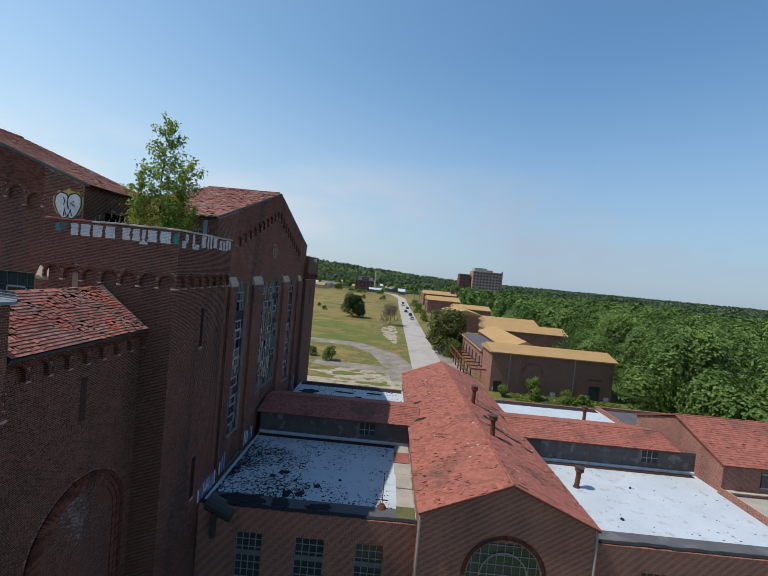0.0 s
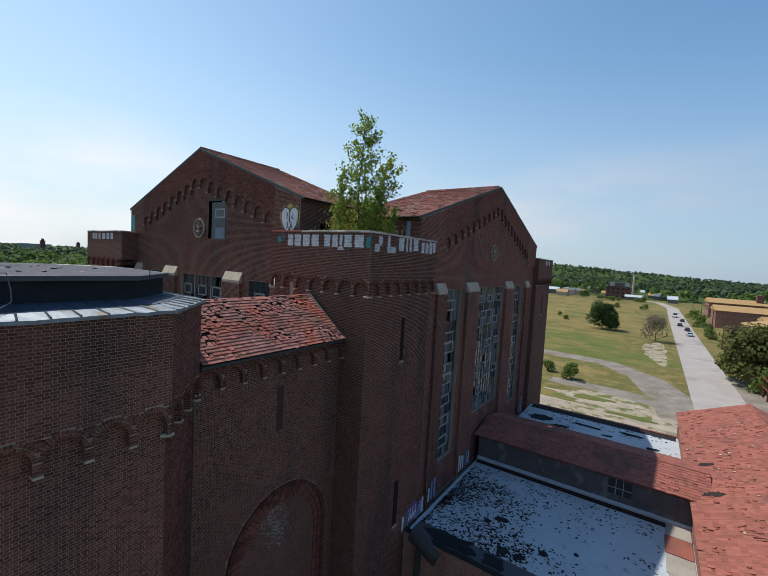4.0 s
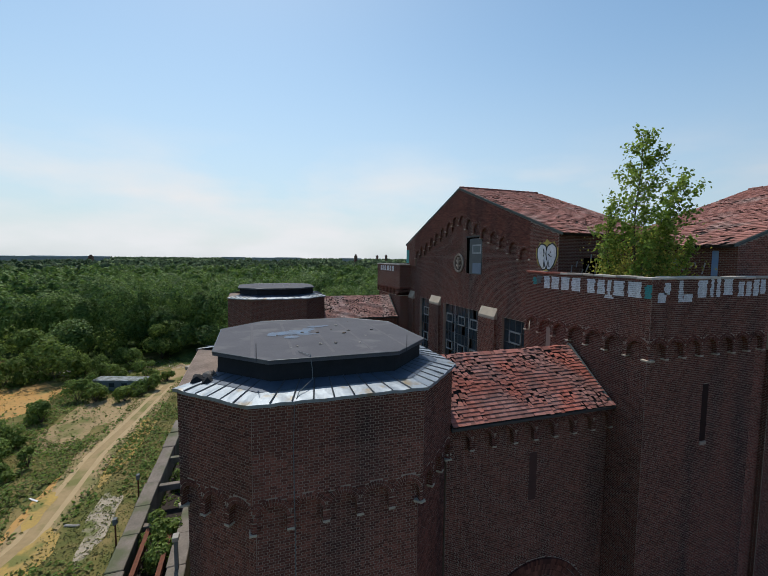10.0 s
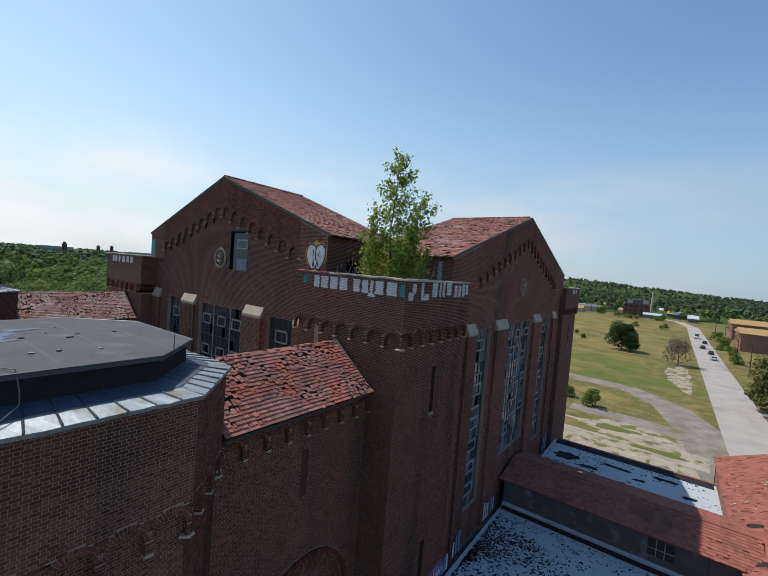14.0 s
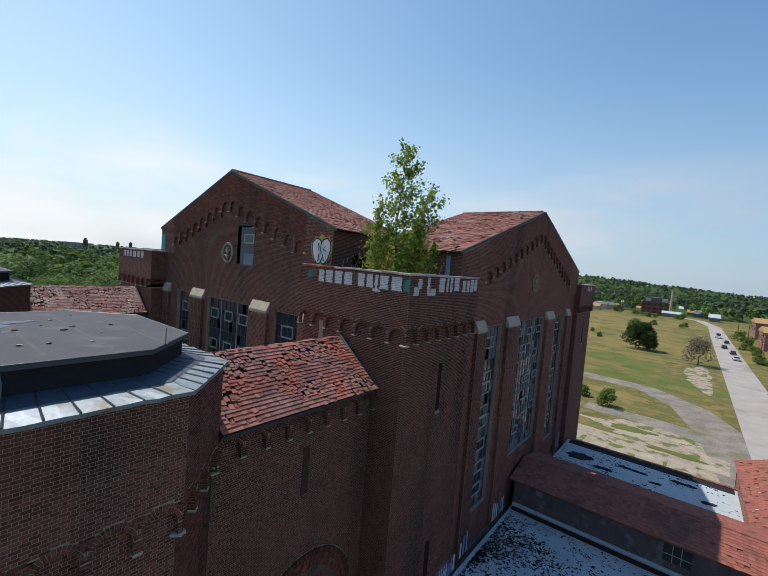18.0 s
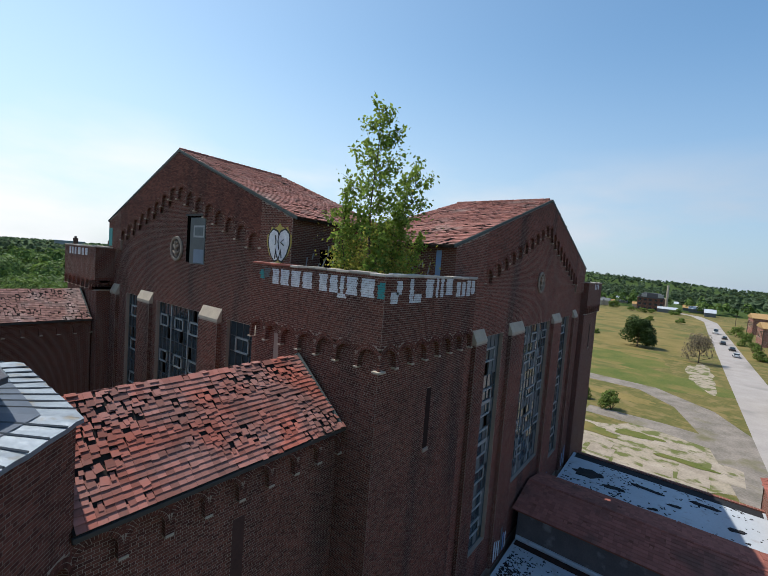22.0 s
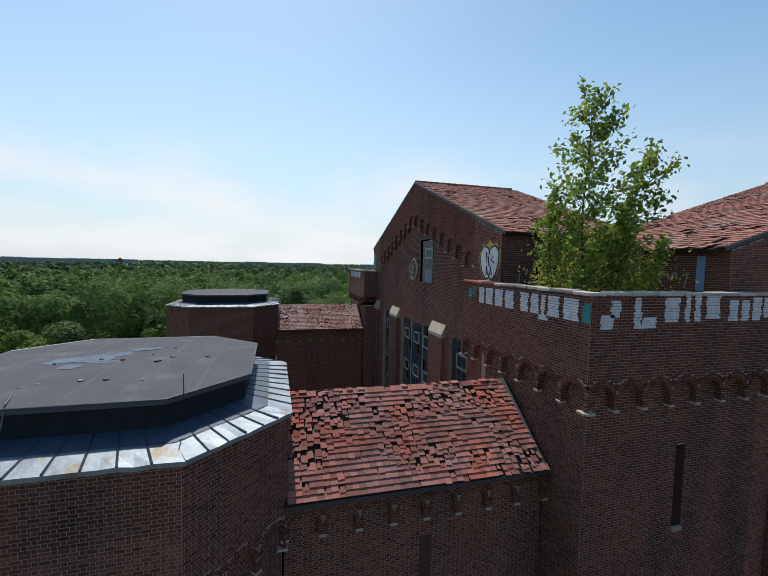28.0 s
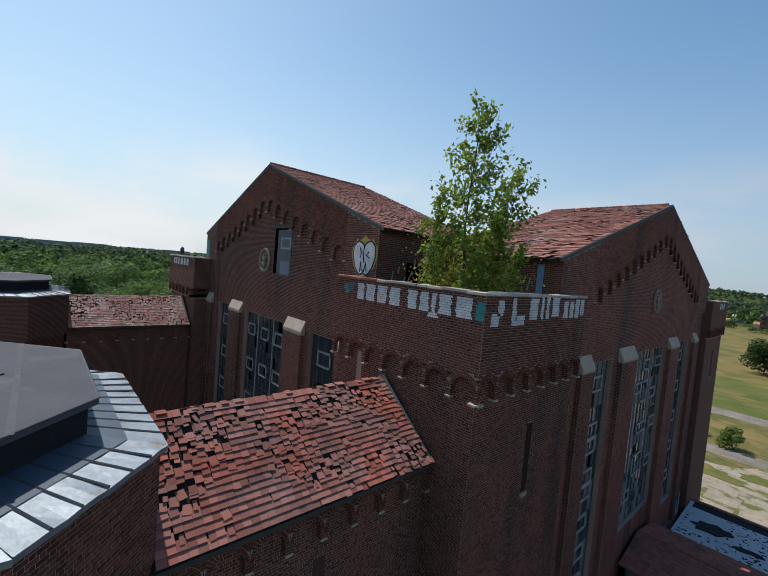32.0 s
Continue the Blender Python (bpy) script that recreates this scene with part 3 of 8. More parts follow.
def rect_ring(lo, hi, z0, z1, t):
    """Four walls in one piece round a rectangle, t thick."""
    (x0, y0), (x1, y1) = lo, hi
    bm, rows = bmesh.new(), []
    for d, z in ((0, z0), (0, z1), (t, z1), (t, z0)):
        rows.append([bm.verts.new((x, y, z)) for x, y in ((x0 + d, y0 + d), (x1 - d, y0 + d), (x1 - d, y1 - d), (x0 + d, y1 - d))])
    for k in range(4):
        a, b = rows[k], rows[(k + 1) % 4]
        for i in range(4):
            bm.faces.new((a[i], a[(i + 1) % 4], b[(i + 1) % 4], b[i]))
    bmesh.ops.recalc_face_normals(bm, faces=bm.faces)
    return bm


def tower(lo, hi, faces, near=False):
    """A square corner tower with a parapet, a terrace and arcaded sides. faces: (origin, way along, outward, slits) of the sides seen."""
    (x0, y0), (x1, y1) = lo, hi
    core = MORTAR if near else FAR_BRICK
    shaft = part("tower_shaft", boxes(((x0 + OUT, y0 + OUT, 0), (x1 - OUT, y1 - OUT, U - 2.4))), core, hall)
    part("plinth", boxes(((x0 + OUT - 0.012, y0 + OUT - 0.012, 0), (x1 - OUT + 0.012, y1 - OUT + 0.012, U - 20.3))), FAR_BRICK, shaft)
    head = part("tower_parapet", rect_ring(lo, hi, U - 2.45, U - 0.06, 0.36), core, hall)
    part("terrace", boxes(((x0 + 0.3, y0 + 0.3, U - 1.6), (x1 - 0.3, y1 - 0.3, U - 1.3))), FELT, hall, "weedy flat roof terrace")
    for k, (o, u, n, length, slits) in enumerate(faces):
        bays, r, rise = 7, 0.41, 0.25
        slits = [(0.8 * a + 0.2 * b, 0.2 * a + 0.8 * b, c, d) for a, b, c, d in slits]
        pitch = length / bays
        back = np.array(o, float) - np.array(n) * OUT
        cz = np.full(bays, CZ)
        band, stones, bed, corbels = arcade(back, u, n, bays, pitch, cz, r, rise, lambda s: U - 2.40, OUT)
        if near:
            tagged(part("arch_bed", mesh_of("arch_bed", *bed), MORTAR, head), kind="stuff")
        part("arch_band", mesh_of("arch_band", *band), FAR_BRICK, head)
        set_corbels(corbels, n, head)
        hole = lambda s, z: np.logical_and.reduce([~(within(s, a, b) & within(z, c, d)) for a, b, c, d in slits]) if slits else s > -1  # noqa: E731
        if near:
            upper = brick_set(o, u, n, length, CZ, U - 0.06, clear_of_arches(bays, pitch, cz, r, rise), 11 + k, size=SMALL)
            lower = brick_set(back + np.array(u, float) * OUT, u, n, length - 2 * OUT, U - 20.35, U - 2.35, lambda s, z: hole(s + OUT, z), 21 + k, size=SMALL)
            tagged(part("brickwork", mesh_of("brickwork", *joined(upper, stones)), BRICK, head), kind="stuff")
            tagged(part("brickwork", mesh_of("brickwork", *lower), BRICK, shaft), kind="stuff")
        else:
            tagged(part("voussoir_work", mesh_of("voussoir_work", *stones), BRICK, head), kind="stuff")
        for a, b, c, d in slits:
            bm = bmesh.new()
            mid = np.array(back) + np.array(u) * (a + b) / 2 + np.array((0, 0, (c + d) / 2))
            half = np.abs(np.array(u)) * ((b - a) / 2 + 0.05) + np.array((0, 0, (d - c) / 2)) + np.abs(np.array(n)) * 0.008
            box(bm, mid - half, mid + half)
            slit = part("slit_window", bm, SLIT_BRICK, shaft, "narrow dark slit window")
            bm = bmesh.new()
            low = np.array(back) + np.array(u) * (a + b) / 2 + np.array((0, 0, c - 0.08))
            hw = np.abs(np.array(u)) * ((b - a) / 2 + 0.06) + np.array((0, 0, 0.07)) + np.abs(np.array(n)) * 0.07
            box(bm, low - hw, low + hw, 0.01)
            part("sill", bm, MORTAR, slit)
    return shaft, head


se_shaft, se_head = tower((-7.0, 0), (0, 6.7), [
    ((-7.0, 0, 0), (1, 0, 0), (0, -1, 0), 7.0, []),
    ((0, 0, 0), (0, 1, 0), (1, 0, 0), 6.7, [(3.35, 3.75, U - 6.75, U - 4.35), (3.55, 4.15, U - 16.4, U - 13.8)]),
], near=True)
sw_shaft, sw_head = tower((-33.2, 0), (-26, 7.2), [((-33.2, 0, 0), (1, 0, 0), (0, -1, 0), 7.2, []), ((-26, 0, 0), (0, 1, 0), (1, 0, 0), 1.2, [])])
ne_shaft, ne_head = tower((-7.2, 32.4), (0, 39.6), [((0, 32.4, 0), (0, 1, 0), (1, 0, 0), 7.2, [(3.4, 3.9, U - 6.75, U - 4.35)])])
nw_shaft, nw_head = tower((-33.2, 32.4), (-26, 39.6), [])


def coping(head, lo, hi, seed):
    """Loose coping stones on a parapet, each its own."""
    rnd = random.Random(seed)
    (x0, y0), (x1, y1) = lo, hi
    runs = [((x0, y0), (1, 0), x1 - x0), ((x0, y1), (1, 0), x1 - x0), ((x0, y0), (0, 1), y1 - y0), ((x1, y0), (0, 1), y1 - y0)]
    for (sx, sy), (ux, uy), length in runs:
        s = 0.0
        while s < length - 0.1:
            w = min(rnd.choice((0.45, 0.62, 0.62, 0.9)), length - s)
            if rnd.random() > 0.06:
                inx = 0.18 if sx == x0 and uy else -0.18 if uy else 0
                iny = 0.18 if sy == y0 and ux else -0.18 if ux else 0
                cx, cy = sx + ux * (s + w / 2) + inx, sy + uy * (s + w / 2) + iny
                bm = boxes(((-w / 2 + 0.01, -0.22, -0.045), (w / 2 - 0.01, 0.22, 0.045)), bevel=0.012)
                mat = TILE if s < 1.6 and ux and sy == y0 and seed == 1 else COPING
                part("coping_stone", bm, mat, head, at=Matrix.Translation((cx, cy, U - 0.015 + rnd.uniform(-0.01, 0.02))) @ Euler((rnd.gauss(0, 0.02), rnd.gauss(0, 0.02), math.atan2(uy, ux) + rnd.gauss(0, 0.015))).to_matrix().to_4x4())
            s += w


COPING = surface("pale coping stone", (0.52, 0.46, 0.40), (0.36, 0.32, 0.28), rough=0.85, scale=1.5, fine=20, bump=0.3, each=0.25)
coping(se_head, (-7.0, 0), (0, 6.7), 1)
coping(sw_head, (-33.2, 0), (-26, 7.2), 2)
coping(ne_head, (-7.2, 32.4), (0, 39.6), 3)

# gabled fronts: (half width, eave, ridge) of the wall facing south (A) and the one facing east (B)
AX, AY, A_EAVE, A_PEAK = -16.36, 1.2, U + 1.98, U + 5.84
BX, BY, B_EAVE, B_PEAK = -0.6, 18.95, U + 1.30, U + 5.46
A_HALF, B_HALF = 10.45, 13.55
WTOP = U - 3.05


def rake(s, half, eave, peak):
    """Height of the gable's edge over the distance s along the wall from its left end."""
    return peak - (peak - eave) * np.abs(s - half) / half


def front(name, axis, plane, deep, mid, half, eave, peak, opens, near, pier=None):
    """A gabled wall with openings that go through it. opens: (from, to, sill) along the wall."""
    put = (lambda s: mid - half + s)
    core = MORTAR if near else FAR_BRICK
    gable = part(name, prism([(put(0), WTOP), (put(2 * half), WTOP), (put(2 * half), eave), (mid, peak), (put(0), eave)], (plane, plane + deep), axis), core, hall)
    cuts = [0.0]
    for a, b, sill in opens:
        cuts += [a, b]
    cuts.append(2 * half)
    for a, b in zip(cuts[::2], cuts[1::2]):
        part("wall_pier", prism([(put(a), 0), (put(b), 0), (put(b), WTOP), (put(a), WTOP)], (plane, plane + deep), axis), pier or core, gable)
    for a, b, sill in opens:
        part("wall_base", prism([(put(a), 0), (put(b), 0), (put(b), sill), (put(a), sill)], (plane, plane + deep), axis), pier or core, gable)
    return gable


A_OPENS = [(3.21, 5.19, U - 15.5), (8.04, 13.26, U - 15.0), (16.04, 18.34, U - 15.5)]
B_OPENS = [(4.5, 6.8, U - 15.3), (10.4, 16.5, U - 13.6), (20.3, 22.8, U - 15.3)]
gable_a = front("gable_wall", "y", AY, 0.5, AX, A_HALF, A_EAVE, A_PEAK, A_OPENS, True)
gable_b = front("gable_wall", "x", BX, -0.5, BY, B_HALF, B_EAVE, B_PEAK, B_OPENS, True)
# back fronts of the far sides and the lower middle block
part("gable_wall", prism([(AX - A_HALF, 0), (AX + A_HALF, 0), (AX + A_HALF, A_EAVE), (AX, A_PEAK), (AX - A_HALF, A_EAVE)], (37.9, 38.4)), FAR_BRICK, hall)
part("gable_wall", prism([(BY - B_HALF, 0), (BY + B_HALF, 0), (BY + B_HALF, B_EAVE), (BY, B_PEAK), (BY - B_HALF, B_EAVE)], (-32.4, -31.9), "x"), FAR_BRICK, hall)
part("middle_roof", boxes(((-27.0, 8.5, U - 0.4), (-6.0, 31.1, U + 0.4))), FELT, hall)
# side walls of the gabled blocks, above the terraces
for lo, hi in (((-6.4, 1.7, U - 3), (-5.9, 5.4, U - 0.62)), ((-6.4, 1.7, U - 0.62), (-5.9, 2.7, U + 0.75)), ((-6.4, 4.7, U - 0.62), (-5.9, 5.4, U + 0.75)), ((-6.4, 1.7, U + 0.75), (-5.9, 5.4, A_EAVE))):
    part("side_wall", boxes((lo, hi)), FAR_BRICK, hall)
part("side_wall", boxes(((-7.8, 5.4, U - 3), (-1.1, 5.9, B_EAVE))), FAR_BRICK, hall)
part("side_wall", boxes(((-26.81, 1.7, U - 3), (-26.31, 8.5, A_EAVE))), FAR_BRICK, hall)
part("side_wall", boxes(((-7.8, 32.0, U - 3), (-1.1, 32.5, B_EAVE))), FAR_BRICK, hall)
for lo, hi in (((-26.5, 8.1, 0), (-6.5, 8.5, U + 0.2)), ((-7.8, 8.5, 0), (-7.4, 31.1, U + 0.2))):
    part("inner_wall", boxes((lo, hi)), FAR_BRICK, hall)


def pitched(name, plane_axis, mid, half, eave, peak, a, b, material, seed, tile=(0.26, 0.30), over=0.25, sides=(1,), slip=0.25, gone=0.04, near_verge=0.0):
    """A gable roof from a to b along its ridge: boarding, and tiles on the sides that are seen."""
    slope = (peak - eave) / half
    lo = eave - slope * over
    outline = [(mid - half - over, lo), (mid, peak), (mid + half + over, lo), (mid + half + over, lo + 0.10), (mid, peak + 0.11), (mid - half - over, lo + 0.10)]
    deck = part("roof", prism(outline, (a, b), "y" if plane_axis == "y" else "x"), BATTEN, hall, "sagging tiled roof")
    run = half + over
    length = math.hypot(run, peak - lo)
    sets = []
    for side in sides:
        cs, sn = run / length, (peak - lo) / length
        if plane_axis == "y":
            o, u = (mid + side * run, a, lo + 0.105), (0, 1, 0)
            v, n = (-side * cs, 0, sn), (side * sn, 0, cs)
        else:
            o, u = (a, mid + side * run, lo + 0.105), (1, 0, 0)
            v, n = (0, -side * cs, sn), (0, side * sn, cs)
        t = tiles(o, u, v, n, b - a, length, *tile, seed + side, slip=slip, gone=gone)
        sets.append(slabs(t[0], t[1], t[2], t[3], t[4], t[5]))
    tagged(part("roof_tiles", mesh_of("roof_tiles", *joined(*sets)), material, deck, "broken brown clay tiles"), kind="stuff")
    # ridge tiles and a metal verge
    ridge = bmesh.new()
    for s in np.arange(a + 0.2, b - 0.1, 0.42):
        p, q = ((mid, s - 0.19, peak + 0.14), (mid, s + 0.20, peak + 0.15)) if plane_axis == "y" else ((s - 0.19, mid, peak + 0.14), (s + 0.20, mid, peak + 0.15))
        tube(ridge, p, q, 0.11, 0.12, 7)
    tagged(part("ridge_tiles", ridge, material, deck), kind="stuff")
    edge = near_verge
    verge = [(mid - half - over, lo + 0.01), (mid, peak + 0.01), (mid + half + over, lo + 0.01), (mid + half + over, lo + 0.14), (mid, peak + 0.16), (mid - half - over, lo + 0.14)]
    part("verge", prism(verge, (edge - 0.03, edge + 0.03), plane_axis), VERGE, deck, "green-grey metal verge")
    return deck


VERGE = surface("dull copper flashing", (0.085, 0.10, 0.092), (0.05, 0.06, 0.053), rough=0.8)
pitched("south", "y", AX, A_HALF, A_EAVE, A_PEAK, AY - 0.12, 8.5, OLD_TILE, 3, near_verge=AY - 0.13)
pitched("east", "x", BY, B_HALF, B_EAVE, B_PEAK, -7.8, BX + 0.12, OLD_TILE, 7, sides=(-1, 1), near_verge=BX + 0.13)
pitched("north", "y", AX, A_HALF, A_EAVE, A_PEAK, 31.1, 38.5, OLD_TILE, 13, near_verge=38.5)
pitched("west", "x", BY, B_HALF, B_EAVE, B_PEAK, -32.5, -25.2, OLD_TILE, 17, sides=(-1,), near_verge=-32.5)

# raking arcades under the gables
def raking(gable, origin, u, n, half, bays, z_end, z_mid, first, top, near, seed):
    pitch, r, rise = 1.03, 0.37, 0.30
    order = np.abs(np.arange(bays) - (bays - 1) / 2)
    cz = z_mid + (z_end - z_mid) * (order - order.min()) / (order.max() - order.min())
    band, stones, bed, corbels = arcade(origin, u, n, bays, pitch, cz, r, rise, top, 0.15, first)
    if near:
        tagged(part("arch_bed", mesh_of("arch_bed", *bed), MORTAR, gable), kind="stuff")
    part("arch_band", mesh_of("arch_band", *band), FAR_BRICK, gable)
    set_corbels(corbels[:-1] if not near else corbels, n, gable, 0.85)
    o_, u_, n_ = (np.array(w, float) for w in (origin, u, n))
    for a, b in ((0.0, first), (first + bays * pitch, 2 * half)):
        bm = bmesh.new()
        ends = [[bm.verts.new(o_ + u_ * s + n_ * d + np.array((0, 0, z))) for s, z in ((a, z_end - 0.7), (b, z_end - 0.7), (b, top(b)), (a, top(a)))] for d in (0.0, 0.15)]
        for k in range(4):
            bm.faces.new((ends[0][k], ends[0][(k + 1) % 4], ends[1][(k + 1) % 4], ends[1][k]))
        bm.faces.new(ends[1]), bm.faces.new(ends[0][::-1])
        bmesh.ops.recalc_face_normals(bm, faces=bm.faces)
        part("end_band", bm, MORTAR if near else FAR_BRICK, gable)
    return band, stones, cz, pitch, r, rise


A_FIRST = A_HALF - 8 * 1.03
top_a = lambda s: float(rake(s, A_HALF, A_EAVE, A_PEAK)) - 0.02  # noqa: E731
o_a = (AX - A_HALF, AY, 0)
band, stones, cz, pitch, r, rise = raking(gable_a, o_a, (1, 0, 0), (0, -1, 0), A_HALF, 16, U + 0.62, U + 3.15, A_FIRST, top_a, True, 1)
clear = clear_of_arches(16, pitch, cz, r, rise, A_FIRST)
GW = (11.53, 13.6, U - 0.40, U + 2.18)       # the opening high in the gable
band_line = lambda s: np.asarray(cz)[np.clip(((s - A_FIRST) / pitch).astype(int), 0, 15)]  # noqa: E731
upper = brick_set((AX - A_HALF, AY - 0.15, 0), (1, 0, 0), (0, -1, 0), 2 * A_HALF, U + 0.6 - 9 * BH, A_PEAK,
                  lambda s, z: np.where(within(s, A_FIRST, A_FIRST + 16 * pitch), clear(s, z), True) & (z < rake(s, A_HALF, A_EAVE, A_PEAK) - 0.06) , 31)
lower = brick_set(o_a, (1, 0, 0), (0, -1, 0), 2 * A_HALF, U - 13, A_PEAK - 0.1,
                  lambda s, z: (z < np.minimum(rake(s, A_HALF, A_EAVE, A_PEAK) - 0.06, np.where(within(s, A_FIRST, A_FIRST + 16 * pitch), band_line(s) + 0.75, U + 0.62)))
                  & ~(within(s, GW[0], GW[1]) & within(z, GW[2], GW[3])) & ~np.logical_or.reduce([within(s, a, b) & within(z, c, WTOP) for a, b, c in A_OPENS]), 32)
tagged(part("brickwork", mesh_of("brickwork", *joined(upper, lower, stones)), BRICK, gable_a), kind="stuff")
B_FIRST = B_HALF - 10 * 1.03
top_b = lambda s: float(rake(s, B_HALF, B_EAVE, B_PEAK)) - 0.02  # noqa: E731
_, stones, bz, pitch, r, rise = raking(gable_b, (BX, BY - B_HALF, 0), (0, 1, 0), (1, 0, 0), B_HALF, 20, U - 0.25, U + 3.05, B_FIRST, top_b, True, 2)
clear_b = clear_of_arches(20, pitch, bz, r, rise, B_FIRST)
b_line = lambda s: np.asarray(bz)[np.clip(((s - B_FIRST) / pitch).astype(int), 0, 19)]  # noqa: E731
b_wide = lambda s: within(s, B_FIRST, B_FIRST + 20 * pitch)  # noqa: E731
upper = brick_set((BX + 0.15, BY - B_HALF, 0), (0, 1, 0), (1, 0, 0), 2 * B_HALF, U - 0.25 - 9 * BH, B_PEAK,
                  lambda s, z: np.where(b_wide(s), clear_b(s, z), True) & (z < rake(s, B_HALF, B_EAVE, B_PEAK) - 0.06), 33)
lower = brick_set((BX, BY - B_HALF, 0), (0, 1, 0), (1, 0, 0), 2 * B_HALF, U - 17.65, B_PEAK - 0.1,
                  lambda s, z: ~np.logical_or.reduce([within(s, a, b) & within(z, c, WTOP) for a, b, c in B_OPENS]) & (z < np.minimum(rake(s, B_HALF, B_EAVE, B_PEAK) - 0.06, np.where(b_wide(s), b_line(s) + 0.8, U - 0.25))), 34)
tagged(part("brickwork", mesh_of("brickwork", *joined(upper, lower, stones)), BRICK, gable_b), kind="stuff")


# ---------------------------------------------------------------- windows of the power house
def window(parent, origin, u, n, a, b, z0, z1, cols, rows, vents, seed, boards=0.0):
    """A tall steel window: a dark grid, a pane in each opening, pale hinged lights."""
    rnd = random.Random(seed)
    o, u, n = (Vector(w) for w in (origin, u, n))
    back = o - n * 0.25
    turn = Matrix((u, -n, Vector((0, 0, 1)))).transposed().to_4x4()
    base = Matrix.Translation(back + u * a + Vector((0, 0, z0))) @ turn
    w, h = b - a, z1 - z0
    dx, dz = w / cols, h / rows
    edge = boxes(((-0.05, -0.05, 0), (0.05, 0.05, h)), ((w - 0.05, -0.05, 0), (w + 0.05, 0.05, h)), ((0.05, -0.05, -0.02), (w - 0.05, 0.05, 0.05)), ((0.05, -0.05, h - 0.05), (w - 0.05, 0.05, h + 0.02)))
    frame_ob = part("window", edge, DARK_STEEL, parent, "tall steel factory window with dirty panes", base)
    for k in range(1, cols):
        t = 0.035 if cols > 4 and k in (3, cols - 3) else 0.02
        post_ = cols > 4 and k in (3, cols - 3)
        part("mullion", boxes(((k * dx - t, -0.05 if post_ else -0.04, 0.05), (k * dx + t, 0.04, h - 0.05))), STEEL if post_ else DARK_STEEL, frame_ob)
    for k in range(1, rows):
        part("transom", boxes(((0.05, -0.03, k * dz - 0.018), (w - 0.05, 0.03, k * dz + 0.018))), DARK_STEEL, frame_ob)
    pane = boxes(((-dx / 2 + 0.02, -0.006, -dz / 2 + 0.02), (dx / 2 - 0.02, 0.006, dz / 2 - 0.02)))
    pm = bpy.data.meshes.new("pane")
    pane.to_mesh(pm)
    pane.free()
    pm.materials.append(PANE)
    pb = pm.copy()
    pb.materials[0] = BOARD
    for i in range(cols):
        for j in range(rows):
            if rnd.random() < 0.06:
                continue
            tilt = Euler((rnd.gauss(0, 0.012), 0, rnd.gauss(0, 0.012))).to_matrix().to_4x4()
            part("pane", pb if rnd.random() < boards else pm, None, frame_ob, at=Matrix.Translation(((i + 0.5) * dx, 0, (j + 0.5) * dz)) @ tilt)
    for i, j, wi, hj, ang in vents:
        bm = bmesh.new()
        W, Hh, t = wi * dx, hj * dz, 0.045
        for lo, hi in (((-W / 2, -0.03, -t * 2), (W / 2, 0.03, 0)), ((-W / 2, -0.03, -Hh), (W / 2, 0.03, -Hh + t * 2)), ((-W / 2, -0.03, -Hh), (-W / 2 + t * 1.6, 0.03, 0)), ((W / 2 - t * 1.6, -0.03, -Hh), (W / 2, 0.03, 0))):
            box(bm, lo, hi)
        part("hinged_light", bm, STEEL, frame_ob, "pale steel frame of a hinged light", Matrix.Translation((i * dx + W / 2, -0.06, (j + hj) * dz)) @ Matrix.Rotation(-ang, 4, "X"))
    return frame_ob


S_A, S_B = (AX - A_HALF, AY, 0), (BX, BY - B_HALF, 0)
for (a, b, c), cols, vents in zip(A_OPENS, (4, 10, 4), (
        [(1, 14, 2, 1, 0), (1, 11, 2, 1, 0), (1, 8, 2, 1, 0.04), (1, 5, 2, 1, 0)],
        [(0.4, 14, 2, 1, 0), (4, 14, 2, 1, 0), (7.5, 14, 2, 1, 0.06), (0.4, 11, 2, 1, 0), (4, 11, 2, 1, 0.0), (7.5, 11, 2, 1, 0), (0.4, 8, 2, 1, 0), (4, 8, 2, 1, 0.07), (7.5, 8, 2, 1, 0), (4, 5, 2, 1, 0), (0.4, 5, 2, 1, 0), (7.5, 5, 2, 1, 0)],
        [(1, 14, 2, 1, 0), (1, 11, 2, 1, 0), (1, 8, 2, 1, 0)])):
    window(gable_a, S_A, (1, 0, 0), (0, -1, 0), a, b, c, WTOP, cols, 16, vents, cols)
for (a, b, c), cols, vents, bd in zip(B_OPENS, (4, 10, 4), (
        [(0, j, 3, 1, 0) for j in (14, 11, 10, 8, 7, 5, 3, 1)],
        [(0, 14, 2, 1, 0), (4, 14, 2, 1, 0), (8, 14, 2, 1, 0), (2, 12, 2, 1, 0), (4, 11, 2, 2, 0), (7, 11, 2, 1, 0), (0, 9, 2, 2, 0), (4, 8, 3, 1, 0), (8, 8, 2, 1, 0), (0, 5, 2, 1, 0), (4, 4, 3, 2, 0), (8, 4, 2, 1, 0), (2, 2, 2, 1, 0)],
        [(0, j, 3, 1, 0) for j in (14, 11, 8, 5, 2)]), (0.45, 0.4, 0.2)):
    window(gable_b, S_B, (0, 1, 0), (1, 0, 0), a, b, c, WTOP, cols, 16, vents, cols + 50, bd)

